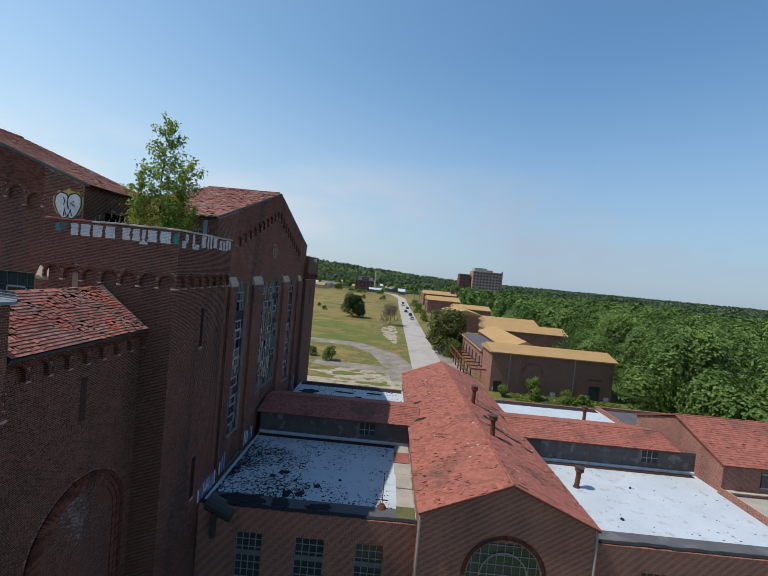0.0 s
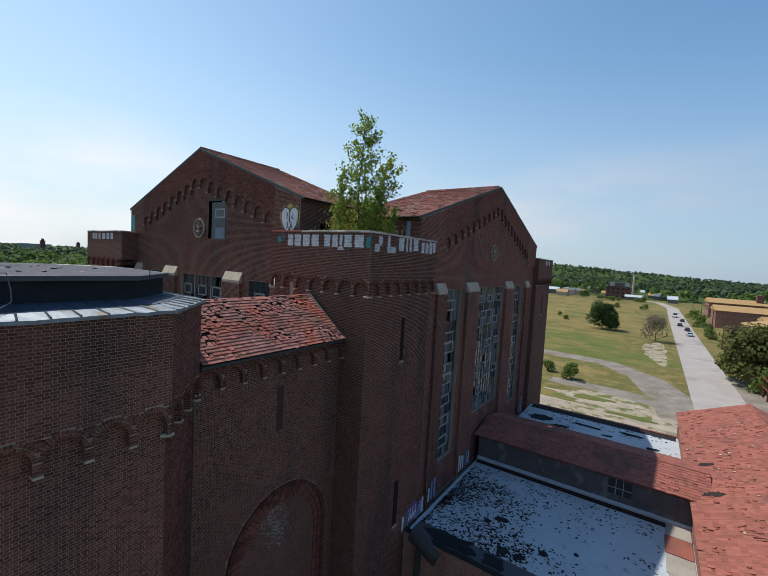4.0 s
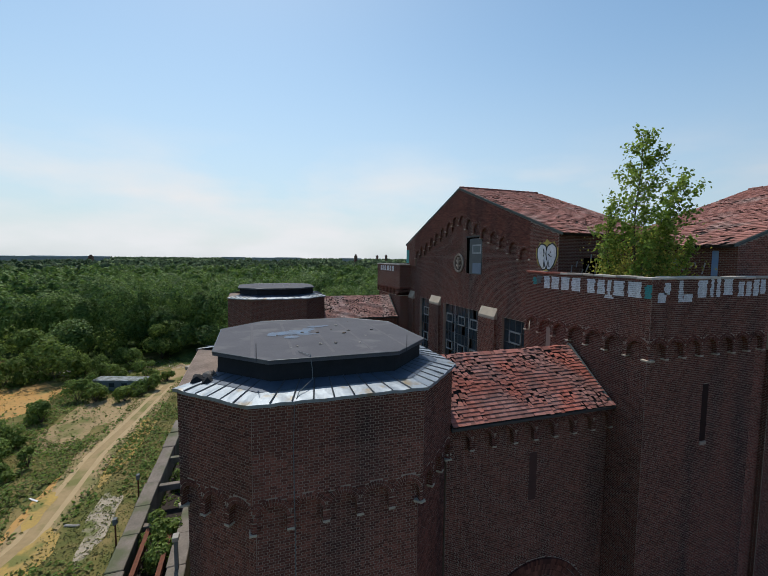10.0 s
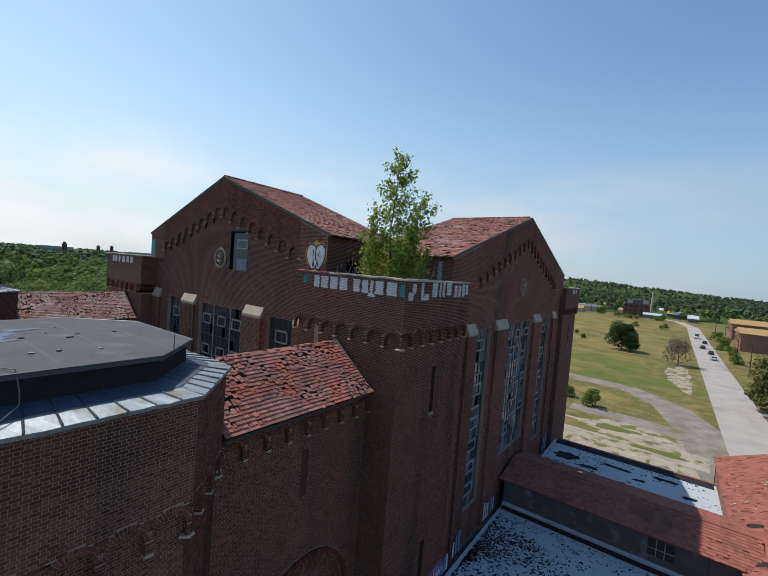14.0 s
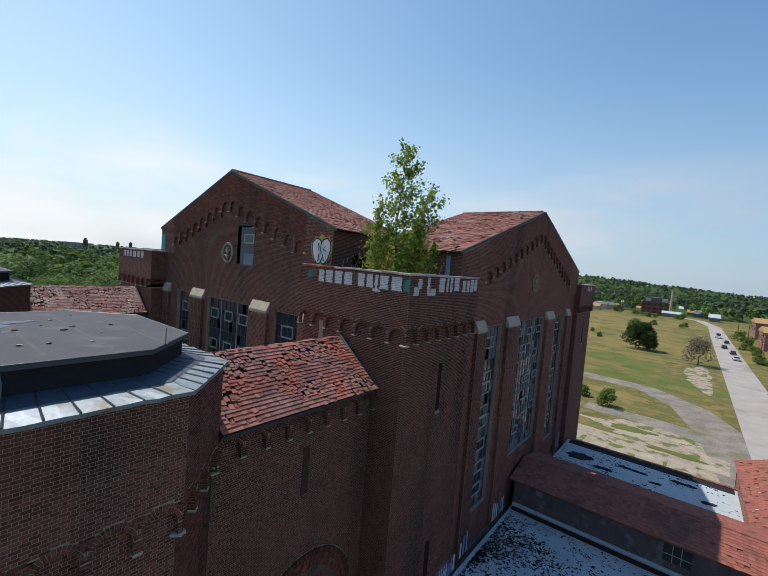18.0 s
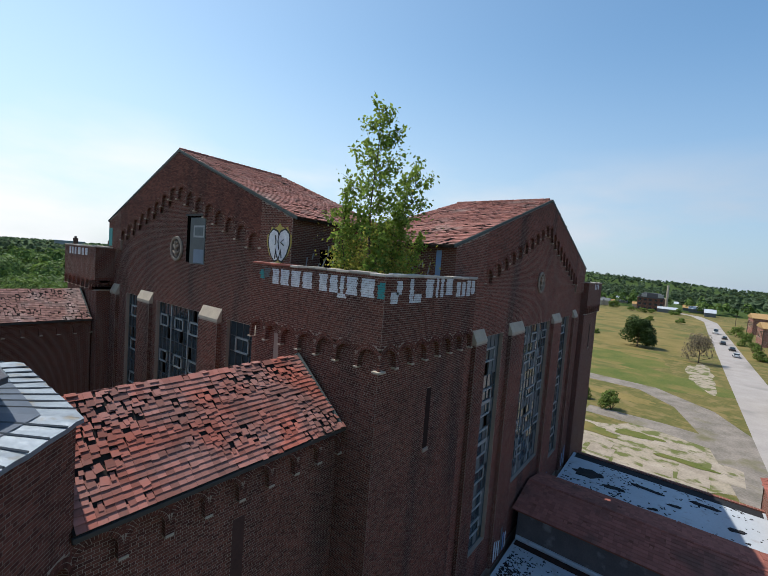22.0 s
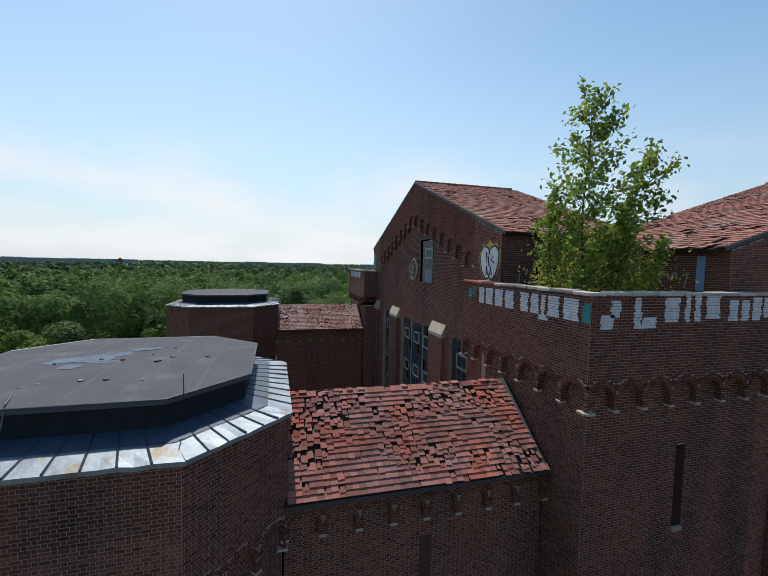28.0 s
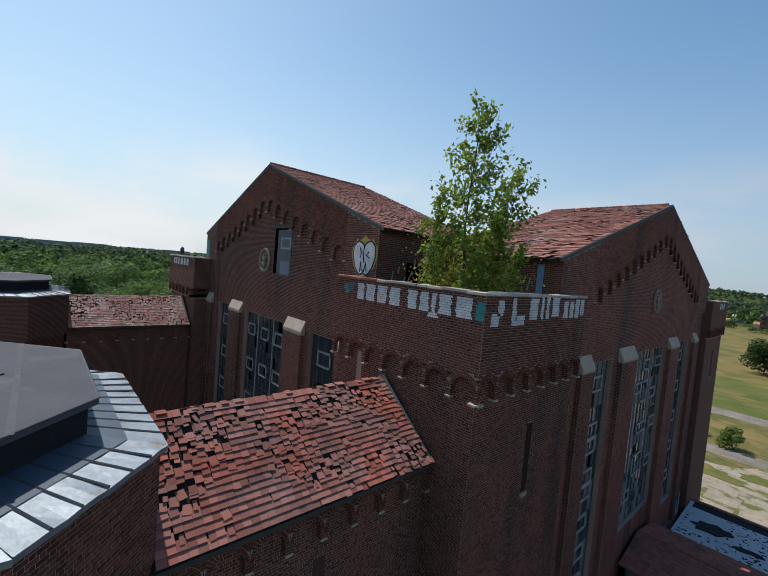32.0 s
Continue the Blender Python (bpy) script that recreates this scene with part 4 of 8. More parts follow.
# buttress piers with sloping stone caps between the windows
def buttress(axis, plane, out, a, b, near, seed):
    lo_hi = (plane, plane + out)
    body = part("buttress", prism([(a, 0), (b, 0), (b, U - 3.2), (a, U - 3.2)], lo_hi, axis), MORTAR if near else FAR_BRICK, hall)
    bm = bmesh.new()
    d0, d1 = plane, plane + out * 1.03
    put = (lambda s, d, z: (s, d, z)) if axis == "y" else (lambda s, d, z: (d, s, z))
    prof = [(d0, U - 3.25), (d1, U - 3.25), (d1, U - 3.12), (d0, U - 2.58)]
    ring = [[bm.verts.new(put(s, d, z)) for d, z in prof] for s in (a - 0.015, b + 0.015)]
    for k in range(4):
        bm.faces.new((ring[0][k], ring[0][(k + 1) % 4], ring[1][(k + 1) % 4], ring[1][k]))
    bm.faces.new(ring[0]), bm.faces.new(ring[1][::-1])
    bmesh.ops.recalc_face_normals(bm, faces=bm.faces)
    part("cap", bm, STONE, body, "sloping buff stone cap")
    if near:
        if axis == "y":
            sets = [brick_set((a, plane + out, 0), (1, 0, 0), (0, -1, 0), b - a, U - 17.65, U - 3.3, None, seed),
                    brick_set((b, plane + out, 0), (0, 1, 0), (1, 0, 0), -out, U - 17.65, U - 3.3, None, seed + 1)]
        else:
            sets = [brick_set((plane + out, a, 0), (0, 1, 0), (1, 0, 0), b - a, U - 17.65, U - 3.3, None, seed),
                    brick_set((plane, a, 0), (1, 0, 0), (0, -1, 0), out, U - 17.65, U - 3.3, None, seed + 1)]
        tagged(part("brickwork", mesh_of("brickwork", *joined(*sets)), BRICK, body), kind="stuff")


for a, b in ((-26.0, -24.9), (-21.15, -19.3), (-13.1, -11.25), (-8.2, -7.25)):
    buttress("y", AY, -0.24, a, b, True, int(-a * 10))
for a, b in ((8.1, 9.4), (13.05, 15.35), (22.3, 24.6), (29.3, 30.6)):
    buttress("x", BX, 0.24, a, b, True, int(a * 10))

part("end_face", boxes(((-5.91, AY - 0.15, U - 3.0), (-5.897, AY + 0.5, A_EAVE - 0.03))), FAR_BRICK, gable_a)

CARVED = surface("worn carved stone", (0.36, 0.29, 0.23), (0.17, 0.13, 0.105), rough=0.9, scale=3, fine=30, bump=0.4)
# darker stone for the disc behind the raised carving
DARK_CARVED = surface("dark carved stone", (0.12, 0.09, 0.075), (0.07, 0.052, 0.044), rough=0.9, scale=3, fine=30, bump=0.4)
for y in (5.387, 32.5):
    part("end_face", boxes(((BX - 0.5, y, U - 3.0), (BX + 0.15, y + 0.013, B_EAVE - 0.03))), FAR_BRICK, gable_b)

# medallions and the boarded opening in the gable
def medallion(axis, plane, way, s, z, r):
    bm = bmesh.new()
    put = (lambda d: (s, plane + way * d, z)) if axis == "y" else (lambda d: (plane + way * d, s, z))
    tube(bm, put(0), put(0.06), r, r * 0.97, 28)
    m = part("medallion", bm, DARK_CARVED, hall, "round carved stone medallion")
    place = (lambda a, b, d: (s + a, plane + way * d, z + b)) if axis == "y" else (lambda a, b, d: (plane + way * d, s + a, z + b))
    ring, loops = bmesh.new(), []
    for k in range(36):
        t = k / 36 * math.tau
        loops.append([ring.verts.new(place((r * 0.88 + dr) * math.cos(t), (r * 0.88 + dr) * math.sin(t), out_)) for dr, out_ in ((-0.10, 0.05), (-0.07, 0.12), (0.05, 0.12), (0.09, 0.05))])
    for k in range(36):
        for b in range(3):
            ring.faces.new((loops[k][b], loops[k][b + 1], loops[(k + 1) % 36][b + 1], loops[(k + 1) % 36][b]))
    part("carved_rim", ring, CARVED, m)
    for a0, b0, a1, b1, w in ((0, -0.62, 0, 0.60, 0.10), (-0.40, 0.30, 0.0, 0.02, 0.09), (0.40, 0.30, 0.0, 0.02, 0.09), (-0.45, -0.20, 0.0, -0.38, 0.08), (0.45, -0.20, 0.0, -0.38, 0.08), (-0.25, 0.55, 0.0, 0.35, 0.07), (0.25, 0.55, 0.0, 0.35, 0.07)):
        part("carved_limb", tube(bmesh.new(), place(a0 * r, b0 * r, 0.07), place(a1 * r, b1 * r, 0.08), w * r, w * r * 1.35, 7), CARVED, m)


medallion("y", AY, -1, -16.35, U + 0.30, 0.74)
medallion("x", BX, 1, 18.5, U - 0.15, 0.74)
gx0, gx1 = AX - A_HALF + GW[0], AX - A_HALF + GW[1]
opening = part("boarded_opening", boxes(((gx0, AY - 0.006, GW[2]), (gx1, AY + 0.02, GW[3]))), VOID, gable_a, "window opening half covered by a grey board")
part("board", boxes(((gx0 + 0.45, AY - 0.03, GW[2] - 0.06), (gx1 - 0.02, AY - 0.008, GW[3] - 0.1)), bevel=0.004), DARK_STEEL, opening, "dark grey weathered board")
part("lintel", boxes(((gx0 - 0.1, AY - 0.05, GW[3]), (gx1 + 0.1, AY + 0.05, GW[3] + 0.11)), bevel=0.01), IRON, opening)
part("painted_patch", boxes(((gx0 + 0.82, AY - 0.036, GW[2] + 1.4), (gx1 - 0.1, AY - 0.031, GW[2] + 2.05))), STEEL, opening)
part("painted_patch", boxes(((gx0 + 0.95, AY - 0.041, GW[2] + 1.5), (gx1 - 0.2, AY - 0.037, GW[2] + 1.95))), BOARD, opening)
part("painted_patch", boxes(((gx0 + 0.9, AY - 0.036, GW[2] + 0.0), (gx1 - 0.1, AY - 0.031, GW[2] + 0.75))), PAINT_BLUE, opening)
part("dark_doorway", boxes(((-6.25, 2.7, U - 0.62), (-6.15, 4.7, U + 0.75))), VOID, hall, "dark open doorway onto the terrace")



# ---------------------------------------------------------------- octagonal turrets and their link wings
TE = U - 3.0                   # eaves of the turret
TC = Vector((-3.85, -11.67, 0))
TH, TCH = 4.30, 1.95           # half width and chamfer


def octagon(half, chamfer):
    a, b = half, half - chamfer
    return [(b, a), (a, b), (a, -b), (b, -a), (-b, -a), (-a, -b), (-a, b), (-b, a)]


def turret(mirror, near):
    m = -1 if mirror else 1
    cx = TC.x if not mirror else -32.96 - TC.x
    ob = thing("turret", "octagonal dark brick turret with a grey felt roof and metal skirt", "turret", Matrix.Translation((cx, TC.y, 0)), "turrets")
    P = [(m * x, y) for x, y in octagon(TH, TCH)]
    core = MORTAR if near else FAR_BRICK
    cz = U - 6.43
    wall = part("wall", prism([(m * x, y) for x, y in octagon(TH - OUT, TCH - 0.105)], (0, U - 5.6), "z"), core, ob)
    part("plinth", prism([(m * x, y) for x, y in octagon(TH - OUT + 0.012, TCH - 0.098)], (0, U - 17.45), "z"), FAR_BRICK, wall)
    head = part("upper_wall", prism(P, (U - 5.66, TE), "z"), core, ob)
    sides = ring_faces(8)
    seen = (7, 0, 1, 2, 3, 4) if near else (0, 1, 2)
    for k in seen:
        a, b = P[k], P[(k + 1) % 8]
        if mirror:
            a, b = b, a
        A, B = Vector((*a, 0)), Vector((*b, 0))
        if (B - A).cross(Vector((0, 0, 1))).dot(A + B) < 0:
            A, B = B, A
        length = (B - A).length
        u = (B - A).normalized()
        n = u.cross(Vector((0, 0, 1)))
        bays = 5 if length > 4 else 3
        pitch = length / bays
        back = A - n * OUT
        zz = np.full(bays, cz)
        band, stones, bed, corbels = arcade(back, u, n, bays, pitch, zz, 0.375, 0.33, lambda s: U - 5.62, OUT)
        if near:
            tagged(part("arch_bed", mesh_of("arch_bed", *bed), MORTAR, head), kind="stuff")
        part("arch_band", mesh_of("arch_band", *band), FAR_BRICK, head)
        set_corbels(corbels[:-1] if bays == 3 else corbels, n, head)
        if near:
            clear = clear_of_arches(bays, pitch, zz, 0.375, 0.33)
            single = k == 1
            top0 = TE - 18 * SMALL[1]
            z0 = TE - round((TE - cz) / SMALL[1]) * SMALL[1]
            up = brick_set(A, u, n, length, z0, top0 if single else TE, clear, 40 + k, size=SMALL)
            trim = 0.0746
            lo = brick_set(back + u * trim, u, n, length - 2 * trim, U - 17.5, U - 5.6, None, 60 + k, size=SMALL)
            tagged(part("brickwork", mesh_of("brickwork", *joined(up, stones)), BRICK, head), kind="stuff")
            if n.y < 0.9 and n.x + n.y > -1.2:           # the other two stand against the wing or over the drop behind
                tagged(part("brickwork", mesh_of("brickwork", *lo), BRICK, wall), kind="stuff")
            if single:
                c, half, uu, nn = laid(A, u, n, length, top0, TE, None, 77, size=SMALL)
                full = half[:, 0] > SMALL[0] / 2 - 0.01
                v, q = slabs(np.zeros((1, 3)), uu, (0, 0, 1), nn, np.array([[SMALL[0] / 2 - 0.0066, SMALL[1] / 2 - 0.0066, 0.005]]))
                one = mesh_of("brick", v, q, BRICK)
                for p in c[full]:
                    part("brick", one, None, head, at=Matrix.Translation(p))
                v, q = slabs(c[~full], uu, (0, 0, 1), nn, half[~full])
                tagged(part("end_bricks", mesh_of("end_bricks", v, q), BRICK, head), kind="stuff")
        else:
            tagged(part("voussoir_work", mesh_of("voussoir_work", *stones), BRICK, head), kind="stuff")
    # skirt of standing-seam metal, a short black upstand and a flat felt roof
    outer = [Vector((*p, TE + 0.02)) for p in [(m * x, y) for x, y in octagon(TH + 0.10, TCH)]]
    inner = [Vector((*p, TE + 0.22)) for p in [(m * x, y) for x, y in octagon(TH - 1.05, TCH - 0.55)]]
    deck = part("skirt_bed", prism([(m * x, y) for x, y in octagon(TH - 0.02, TCH)], (TE - 0.005, TE + 0.012), "z"), DECK, ob, "bare stained deck under lost roofing")
    for a, b in sides:
        if a == 3:
            continue
        bm = bmesh.new()
        n_seam = 9 if (outer[b] - outer[a]).length > 4 else 6
        lift = Vector((0, 0, 0.012))
        grid = []
        rnd = random.Random(a * 7 + m)
        for r_ in range(4):
            row = []
            for s in range(n_seam * 2 + 1):
                f = s / (n_seam * 2)
                p = outer[a].lerp(outer[b], f).lerp(inner[a].lerp(inner[b], f), r_ / 3)
                dent = rnd.uniform(-0.012, 0.012) if 0 < s < n_seam * 2 and s % 2 else 0
                row.append(bm.verts.new(p + Vector((0, 0, dent + (rnd.uniform(-0.02, 0.01) if r_ == 0 else 0)))))
            grid.append(row)
        for r_ in range(3):
            for s in range(n_seam * 2):
                bm.faces.new((grid[r_][s], grid[r_][s + 1], grid[r_ + 1][s + 1], grid[r_ + 1][s]))
        lip = [bm.verts.new(v.co + Vector((0, 0, -0.09))) for v in grid[0]]
        for s in range(n_seam * 2):
            bm.faces.new((lip[s], lip[s + 1], grid[0][s + 1], grid[0][s]))
        bmesh.ops.recalc_face_normals(bm, faces=bm.faces)
        panel = part("metal_skirt", bm, ZINC, ob, "sheet metal skirt roof with standing seams")
        # strip on the upper skirt, coloured dark as the roof slab's shade
        strip = bmesh.new()
        ends = [[strip.verts.new(outer[a].lerp(outer[b], f).lerp(inner[a].lerp(inner[b], f), r_) + Vector((0, 0, 0.014))) for f in np.linspace(0.0, 1.0, n_seam + 1)] for r_ in (0.50, 1.0)]
        for s in range(n_seam):
            strip.faces.new((ends[0][s], ends[0][s + 1], ends[1][s + 1], ends[1][s]))
        bmesh.ops.recalc_face_normals(strip, faces=strip.faces)
        part("shaded_strip", strip, SLAB_SHADE, panel, "dark blue-grey strip, roof slab's shade put on the upper skirt")
        for s in range(1 if n_seam else 0, n_seam):
            f = s / n_seam
            p, q = outer[a].lerp(outer[b], f) + lift, inner[a].lerp(inner[b], f) + lift
            bm = bmesh.new()
            tube(bm, p, q, 0.022, 0.022, 4)
            part("seam", bm, DARK_SEAM, panel)
    slab_out = [(m * x, y) for x, y in octagon(TH - 0.88, TCH - 0.42)]
    part("upstand", prism([(m * x, y) for x, y in octagon(TH - 1.02, TCH - 0.5)], (TE, TE + 0.74), "z"), FASCIA, ob, "black felt upstand")
    roof = part("roof", prism(slab_out, (TE + 0.74, TE + 0.86), "z"), FELT, ob, "flat grey felt roof with scraps of debris")
    bm = bmesh.new()
    for a, b in sides:
        p, q = (Vector((*slab_out[i], TE + 0.85)) for i in (a, b))
        tube(bm, p, q, 0.02, 0.02, 6)
    part("roof_edge", bm, DARK_SEAM, roof, "thin metal roof edge")
    rnd = random.Random(5 + m)
    for k in range(16):
        bm = bmesh.new()
        bmesh.ops.create_icosphere(bm, subdivisions=1, radius=rnd.uniform(0.03, 0.09))
        for v in bm.verts:
            v.co = v.co * rnd.uniform(0.5, 1.2)
            v.co.z *= 0.4
        part("debris", bm, rnd.choice((CONCRETE, IRON, TREE_BARK)), roof, at=Matrix.Translation((rnd.uniform(-2.2, 2.2), rnd.uniform(-2.4, 2.6), TE + 0.88)))
    if near:
        for k, (x, y) in enumerate(((TH - 1.0, TH - TCH - 0.15), (TH - 1.0, -(TH - TCH) + 0.15))):
            bm = bmesh.new()
            tube(bm, (x, y, TE + 0.8), (x, y, TE + 1.32), 0.014, 0.008, 6)
            part("lightning_rod", bm, IRON, roof)
        pts = [(TH - 1.6, -1.0, TE + 0.88), (TH - 0.95, -0.75, TE + 0.92), (TH - 0.75, -0.72, TE + 0.55), (TH - 0.62, -0.74, TE + 0.32), (TH - 0.2, -1.15, TE + 0.14), (TH + 0.14, -1.3, TE - 0.05), (TH + 0.03, -1.33, TE - 1.2), (TH + 0.03, -1.30, TE - 4.0), (TH - 0.06, -1.30, TE - 8.5)]
        part("lightning_cable", sweep(pts, 0.013, 5), BOARD, ob, "loose grey lightning cable")
        # lap joints of the felt
        for y_ in (-2.3, -1.15, 0.0, 1.2, 2.35):
            part("felt_lap", boxes(((-3.0, y_ - 0.05, TE + 0.855), (3.0, y_ + 0.05, TE + 0.8622)), bevel=0.002), FELT_LAP, roof, "pale lap joint of the felt")
        # blue wash on the felt
        for k_, (cx_, cy_, rx, ry) in enumerate([(rnd.gauss(-0.3, 0.28), rnd.gauss(-0.75, 0.55), rnd.uniform(0.12, 0.34), rnd.uniform(0.10, 0.28)) for _ in range(15)] + [(-1.4, 0.1, 0.22, 0.2), (-1.5, 0.45, 0.16, 0.12)]):
            bm = bmesh.new()
            ring = [bm.verts.new((cx_ + rx * math.cos(t) * rnd.uniform(0.6, 1.2), cy_ + 1.6 * ry * math.sin(t) * rnd.uniform(0.6, 1.3), TE + 0.866 + 0.0004 * k_)) for t in np.linspace(0, math.tau, 18)[:-1]]
            bm.faces.new(ring)
            part("paint_stain", bm, PALE_BLUE, roof, "faded blue paint stain")
        # torn corner of the skirt
        for k in range(9):
            bm = bmesh.new()
            bmesh.ops.create_icosphere(bm, subdivisions=2, radius=rnd.uniform(0.08, 0.22))
            for v in bm.verts:
                v.co *= rnd.uniform(0.7, 1.25)
            part("rubble", bm, rnd.choice((DECK, FASCIA, IRON)), deck, at=Matrix.Translation((rnd.uniform(1.9, 2.6), rnd.uniform(-3.9, -3.3), TE + 0.08)))
    return ob


DECK = surface("stained bare deck", (0.26, 0.20, 0.165), (0.145, 0.112, 0.093), rough=0.95, scale=1.4, fine=14, bump=0.5, depth=0.02, spread=0.35)
LIME = surface("leached lime", (0.32, 0.31, 0.30), (0.20, 0.18, 0.17), rough=0.95, scale=6, fine=30)
FELT_LAP = surface("dusty felt lap", (0.122, 0.117, 0.124), (0.092, 0.089, 0.096), rough=0.9, scale=1.5, fine=12)
# wing slit panel: brick darkened in place of a recess's shade
BLOCKED_SLIT = surface("shaded blocked slit brick", (0.095, 0.048, 0.040), (0.060, 0.033, 0.028), rough=1.0, scale=5, fine=14, bump=0.2)
# blue-grey darkened to paint the roof slab's shade on the skirt
SLAB_SHADE = surface("blue-grey slab shade", (0.065, 0.092, 0.135), (0.042, 0.058, 0.085), rough=0.6, scale=1.5, fine=9, metal=0.2)
DARK_SEAM = surface("dark standing seam", (0.06, 0.068, 0.075), (0.09, 0.10, 0.11), rough=0.5, metal=0.5)
PALE_BLUE = surface("faded blue paint", (0.125, 0.180, 0.25), (0.115, 0.122, 0.142), rough=0.85, scale=2.5, spread=0.3)
turret_near = turret(False, True)
turret_far = turret(True, False)


def link_wing(mirror, near):
    """The short gabled wing between a turret and the tower."""
    m = -1 if mirror else 1
    cx = TC.x if not mirror else -32.96 - TC.x
    ob = thing("link_wing", "short brick wing with a slipped red tile roof" if near else "short brick wing with a broken faded pink tile roof", "building", group="link wings")
    y0, y1, w = TC.y + TH - 0.05, 0.10, 2.35
    eave, ridge = U - 5.20, U - 3.38
    core = MORTAR if near else FAR_BRICK
    wall = part("wall", boxes(((cx - w + OUT, y0, 0), (cx + w - OUT, y1, eave - 0.3))), core, ob)
    part("plinth", boxes(((cx - w + OUT - 0.012, y0, 0), (cx + w - OUT + 0.012, y1, U - 19.95))), FAR_BRICK, wall)
    head = part("eaves_wall", boxes(((cx - w, y0, eave - 0.34), (cx + w, y1, eave - 0.02))), core, ob)
    part("gable_fill", prism([(cx - w, eave - 0.02), (cx + w, eave - 0.02), (cx, ridge - 0.12)], (y0, y1)), core, ob)
    length = y1 - y0
    bays = 8
    pitch = length / bays
    o = (cx + w, y0, 0)
    back = (cx + w - OUT, y0, 0)
    zz = np.full(bays, U - 6.27)
    band, stones, bed, corbels = arcade(back, (0, 1, 0), (1, 0, 0), bays, pitch, zz, 0.365, 0.30, lambda s: eave - 0.30, OUT)
    part("arch_band", mesh_of("arch_band", *band), FAR_BRICK, head)
    if near:
        tagged(part("arch_bed", mesh_of("arch_bed", *bed), MORTAR, head), kind="stuff")
    set_corbels(corbels, (1, 0, 0), head)
    if near:
        up = brick_set(o, (0, 1, 0), (1, 0, 0), length, U - 6.27, eave - 0.02, clear_of_arches(bays, pitch, zz, 0.365, 0.30), 81, size=SMALL)
        ax, az, rr = -3.3 - y0, U - 14.1, 2.75
        hole = lambda s, z: ~(within(s, 3.68, 3.92) & within(z, U - 8.75, U - 6.9)) & ~(within(np.abs(s - ax), rr - 0.58, rr) & (z < az)) & ~(within(np.hypot(s - ax, z - az), rr - 0.58, rr + 0.02) & (z > az))  # noqa: E731
        lo = brick_set(back, (0, 1, 0), (1, 0, 0), length, U - 20, U - 5.45, hole, 82, size=SMALL)
        tagged(part("brickwork", mesh_of("brickwork", *joined(up, stones)), BRICK, head), kind="stuff")
        tagged(part("brickwork", mesh_of("brickwork", *lo), BRICK, wall), kind="stuff")
        part("slit_window", boxes(((back[0] - 0.004, y0 + 3.62, U - 8.8), (back[0] + 0.009, y0 + 3.98, U - 6.86))), BLOCKED_SLIT, wall, "narrow dark slit window")
        # the great blind arch: three stepped rings of brick and a patched infill
        for k in range(3):
            r0 = rr - 0.24 * k
            cs, us, vs = [], [], []
            for a in np.linspace(0, math.pi, int(math.pi * r0 / 0.085)):
                way = (-math.cos(a), math.sin(a))
                cs.append((back[0] + 0.05 - 0.022 * k, y0 + ax + way[0] * (r0 - 0.12), az + way[1] * (r0 - 0.12)))
                us.append((0, way[1], -way[0])), vs.append((0, way[0], way[1]))
            v, q = slabs(np.array(cs), np.array(us), np.array(vs), (1, 0, 0), np.tile((0.034, 0.105, 0.05), (len(cs), 1)))
            jambs = []
            for side in (-1, 1):
                for z in np.arange(U - 19, az, BH):
                    jambs.append((back[0] + 0.05 - 0.022 * k, y0 + ax + side * (r0 - 0.12), z))
            v2, q2 = slabs(np.array(jambs), (0, 1, 0), (0, 0, 1), (1, 0, 0), np.tile((0.105, BH / 2 - 0.006, 0.05), (len(jambs), 1)))
            tagged(part("arch_ring", mesh_of("arch_ring", *joined((v, q), (v2, q2))), BRICK, wall), kind="stuff")
        part("loose_plank", tube(bmesh.new(), (back[0] + 0.07, -6.0, U - 15.0), (back[0] + 0.07, -4.62, U - 16.85), 0.05, 0.05, 6), PAINT_WHITE, wall, "white pole leaning in the arch")
        # lime washed out of the joints of the infill
        rs = np.random.RandomState(31)
        c = np.stack([np.full(230, back[0] + 0.008), rs.normal(-3.55, 0.36, 230), rs.normal(U - 13.1, 0.55, 230)], 1)
        c[:, 1] -= 0.35 * (c[:, 2] - (U - 13.1))
        v, q = slabs(c, (0, 1, 0), (0, 0, 1), (1, 0, 0), np.stack([rs.uniform(0.015, 0.06, 230), rs.uniform(0.008, 0.026, 230), np.full(230, 0.004)], 1))
        tagged(part("lime_flecks", mesh_of("lime_flecks", v, q), LIME, wall, "pale lime flecks on the brick"), kind="stuff")
    # roof: boarding, tiles, flashing
    over = 0.14
    run, rise_ = w + over, (ridge - eave) * (w + over) / w
    lo = ridge - rise_
    deck = part("roof", prism([(cx - run, lo), (cx, ridge), (cx + run, lo), (cx + run, lo + 0.05), (cx, ridge + 0.06), (cx - run, lo + 0.05)], (y0 + 0.02, y1 - 0.02)), BATTEN, ob, "dark roof boarding")
    slope = math.hypot(run, rise_)
    cs, sn = run / slope, rise_ / slope
    sets = []
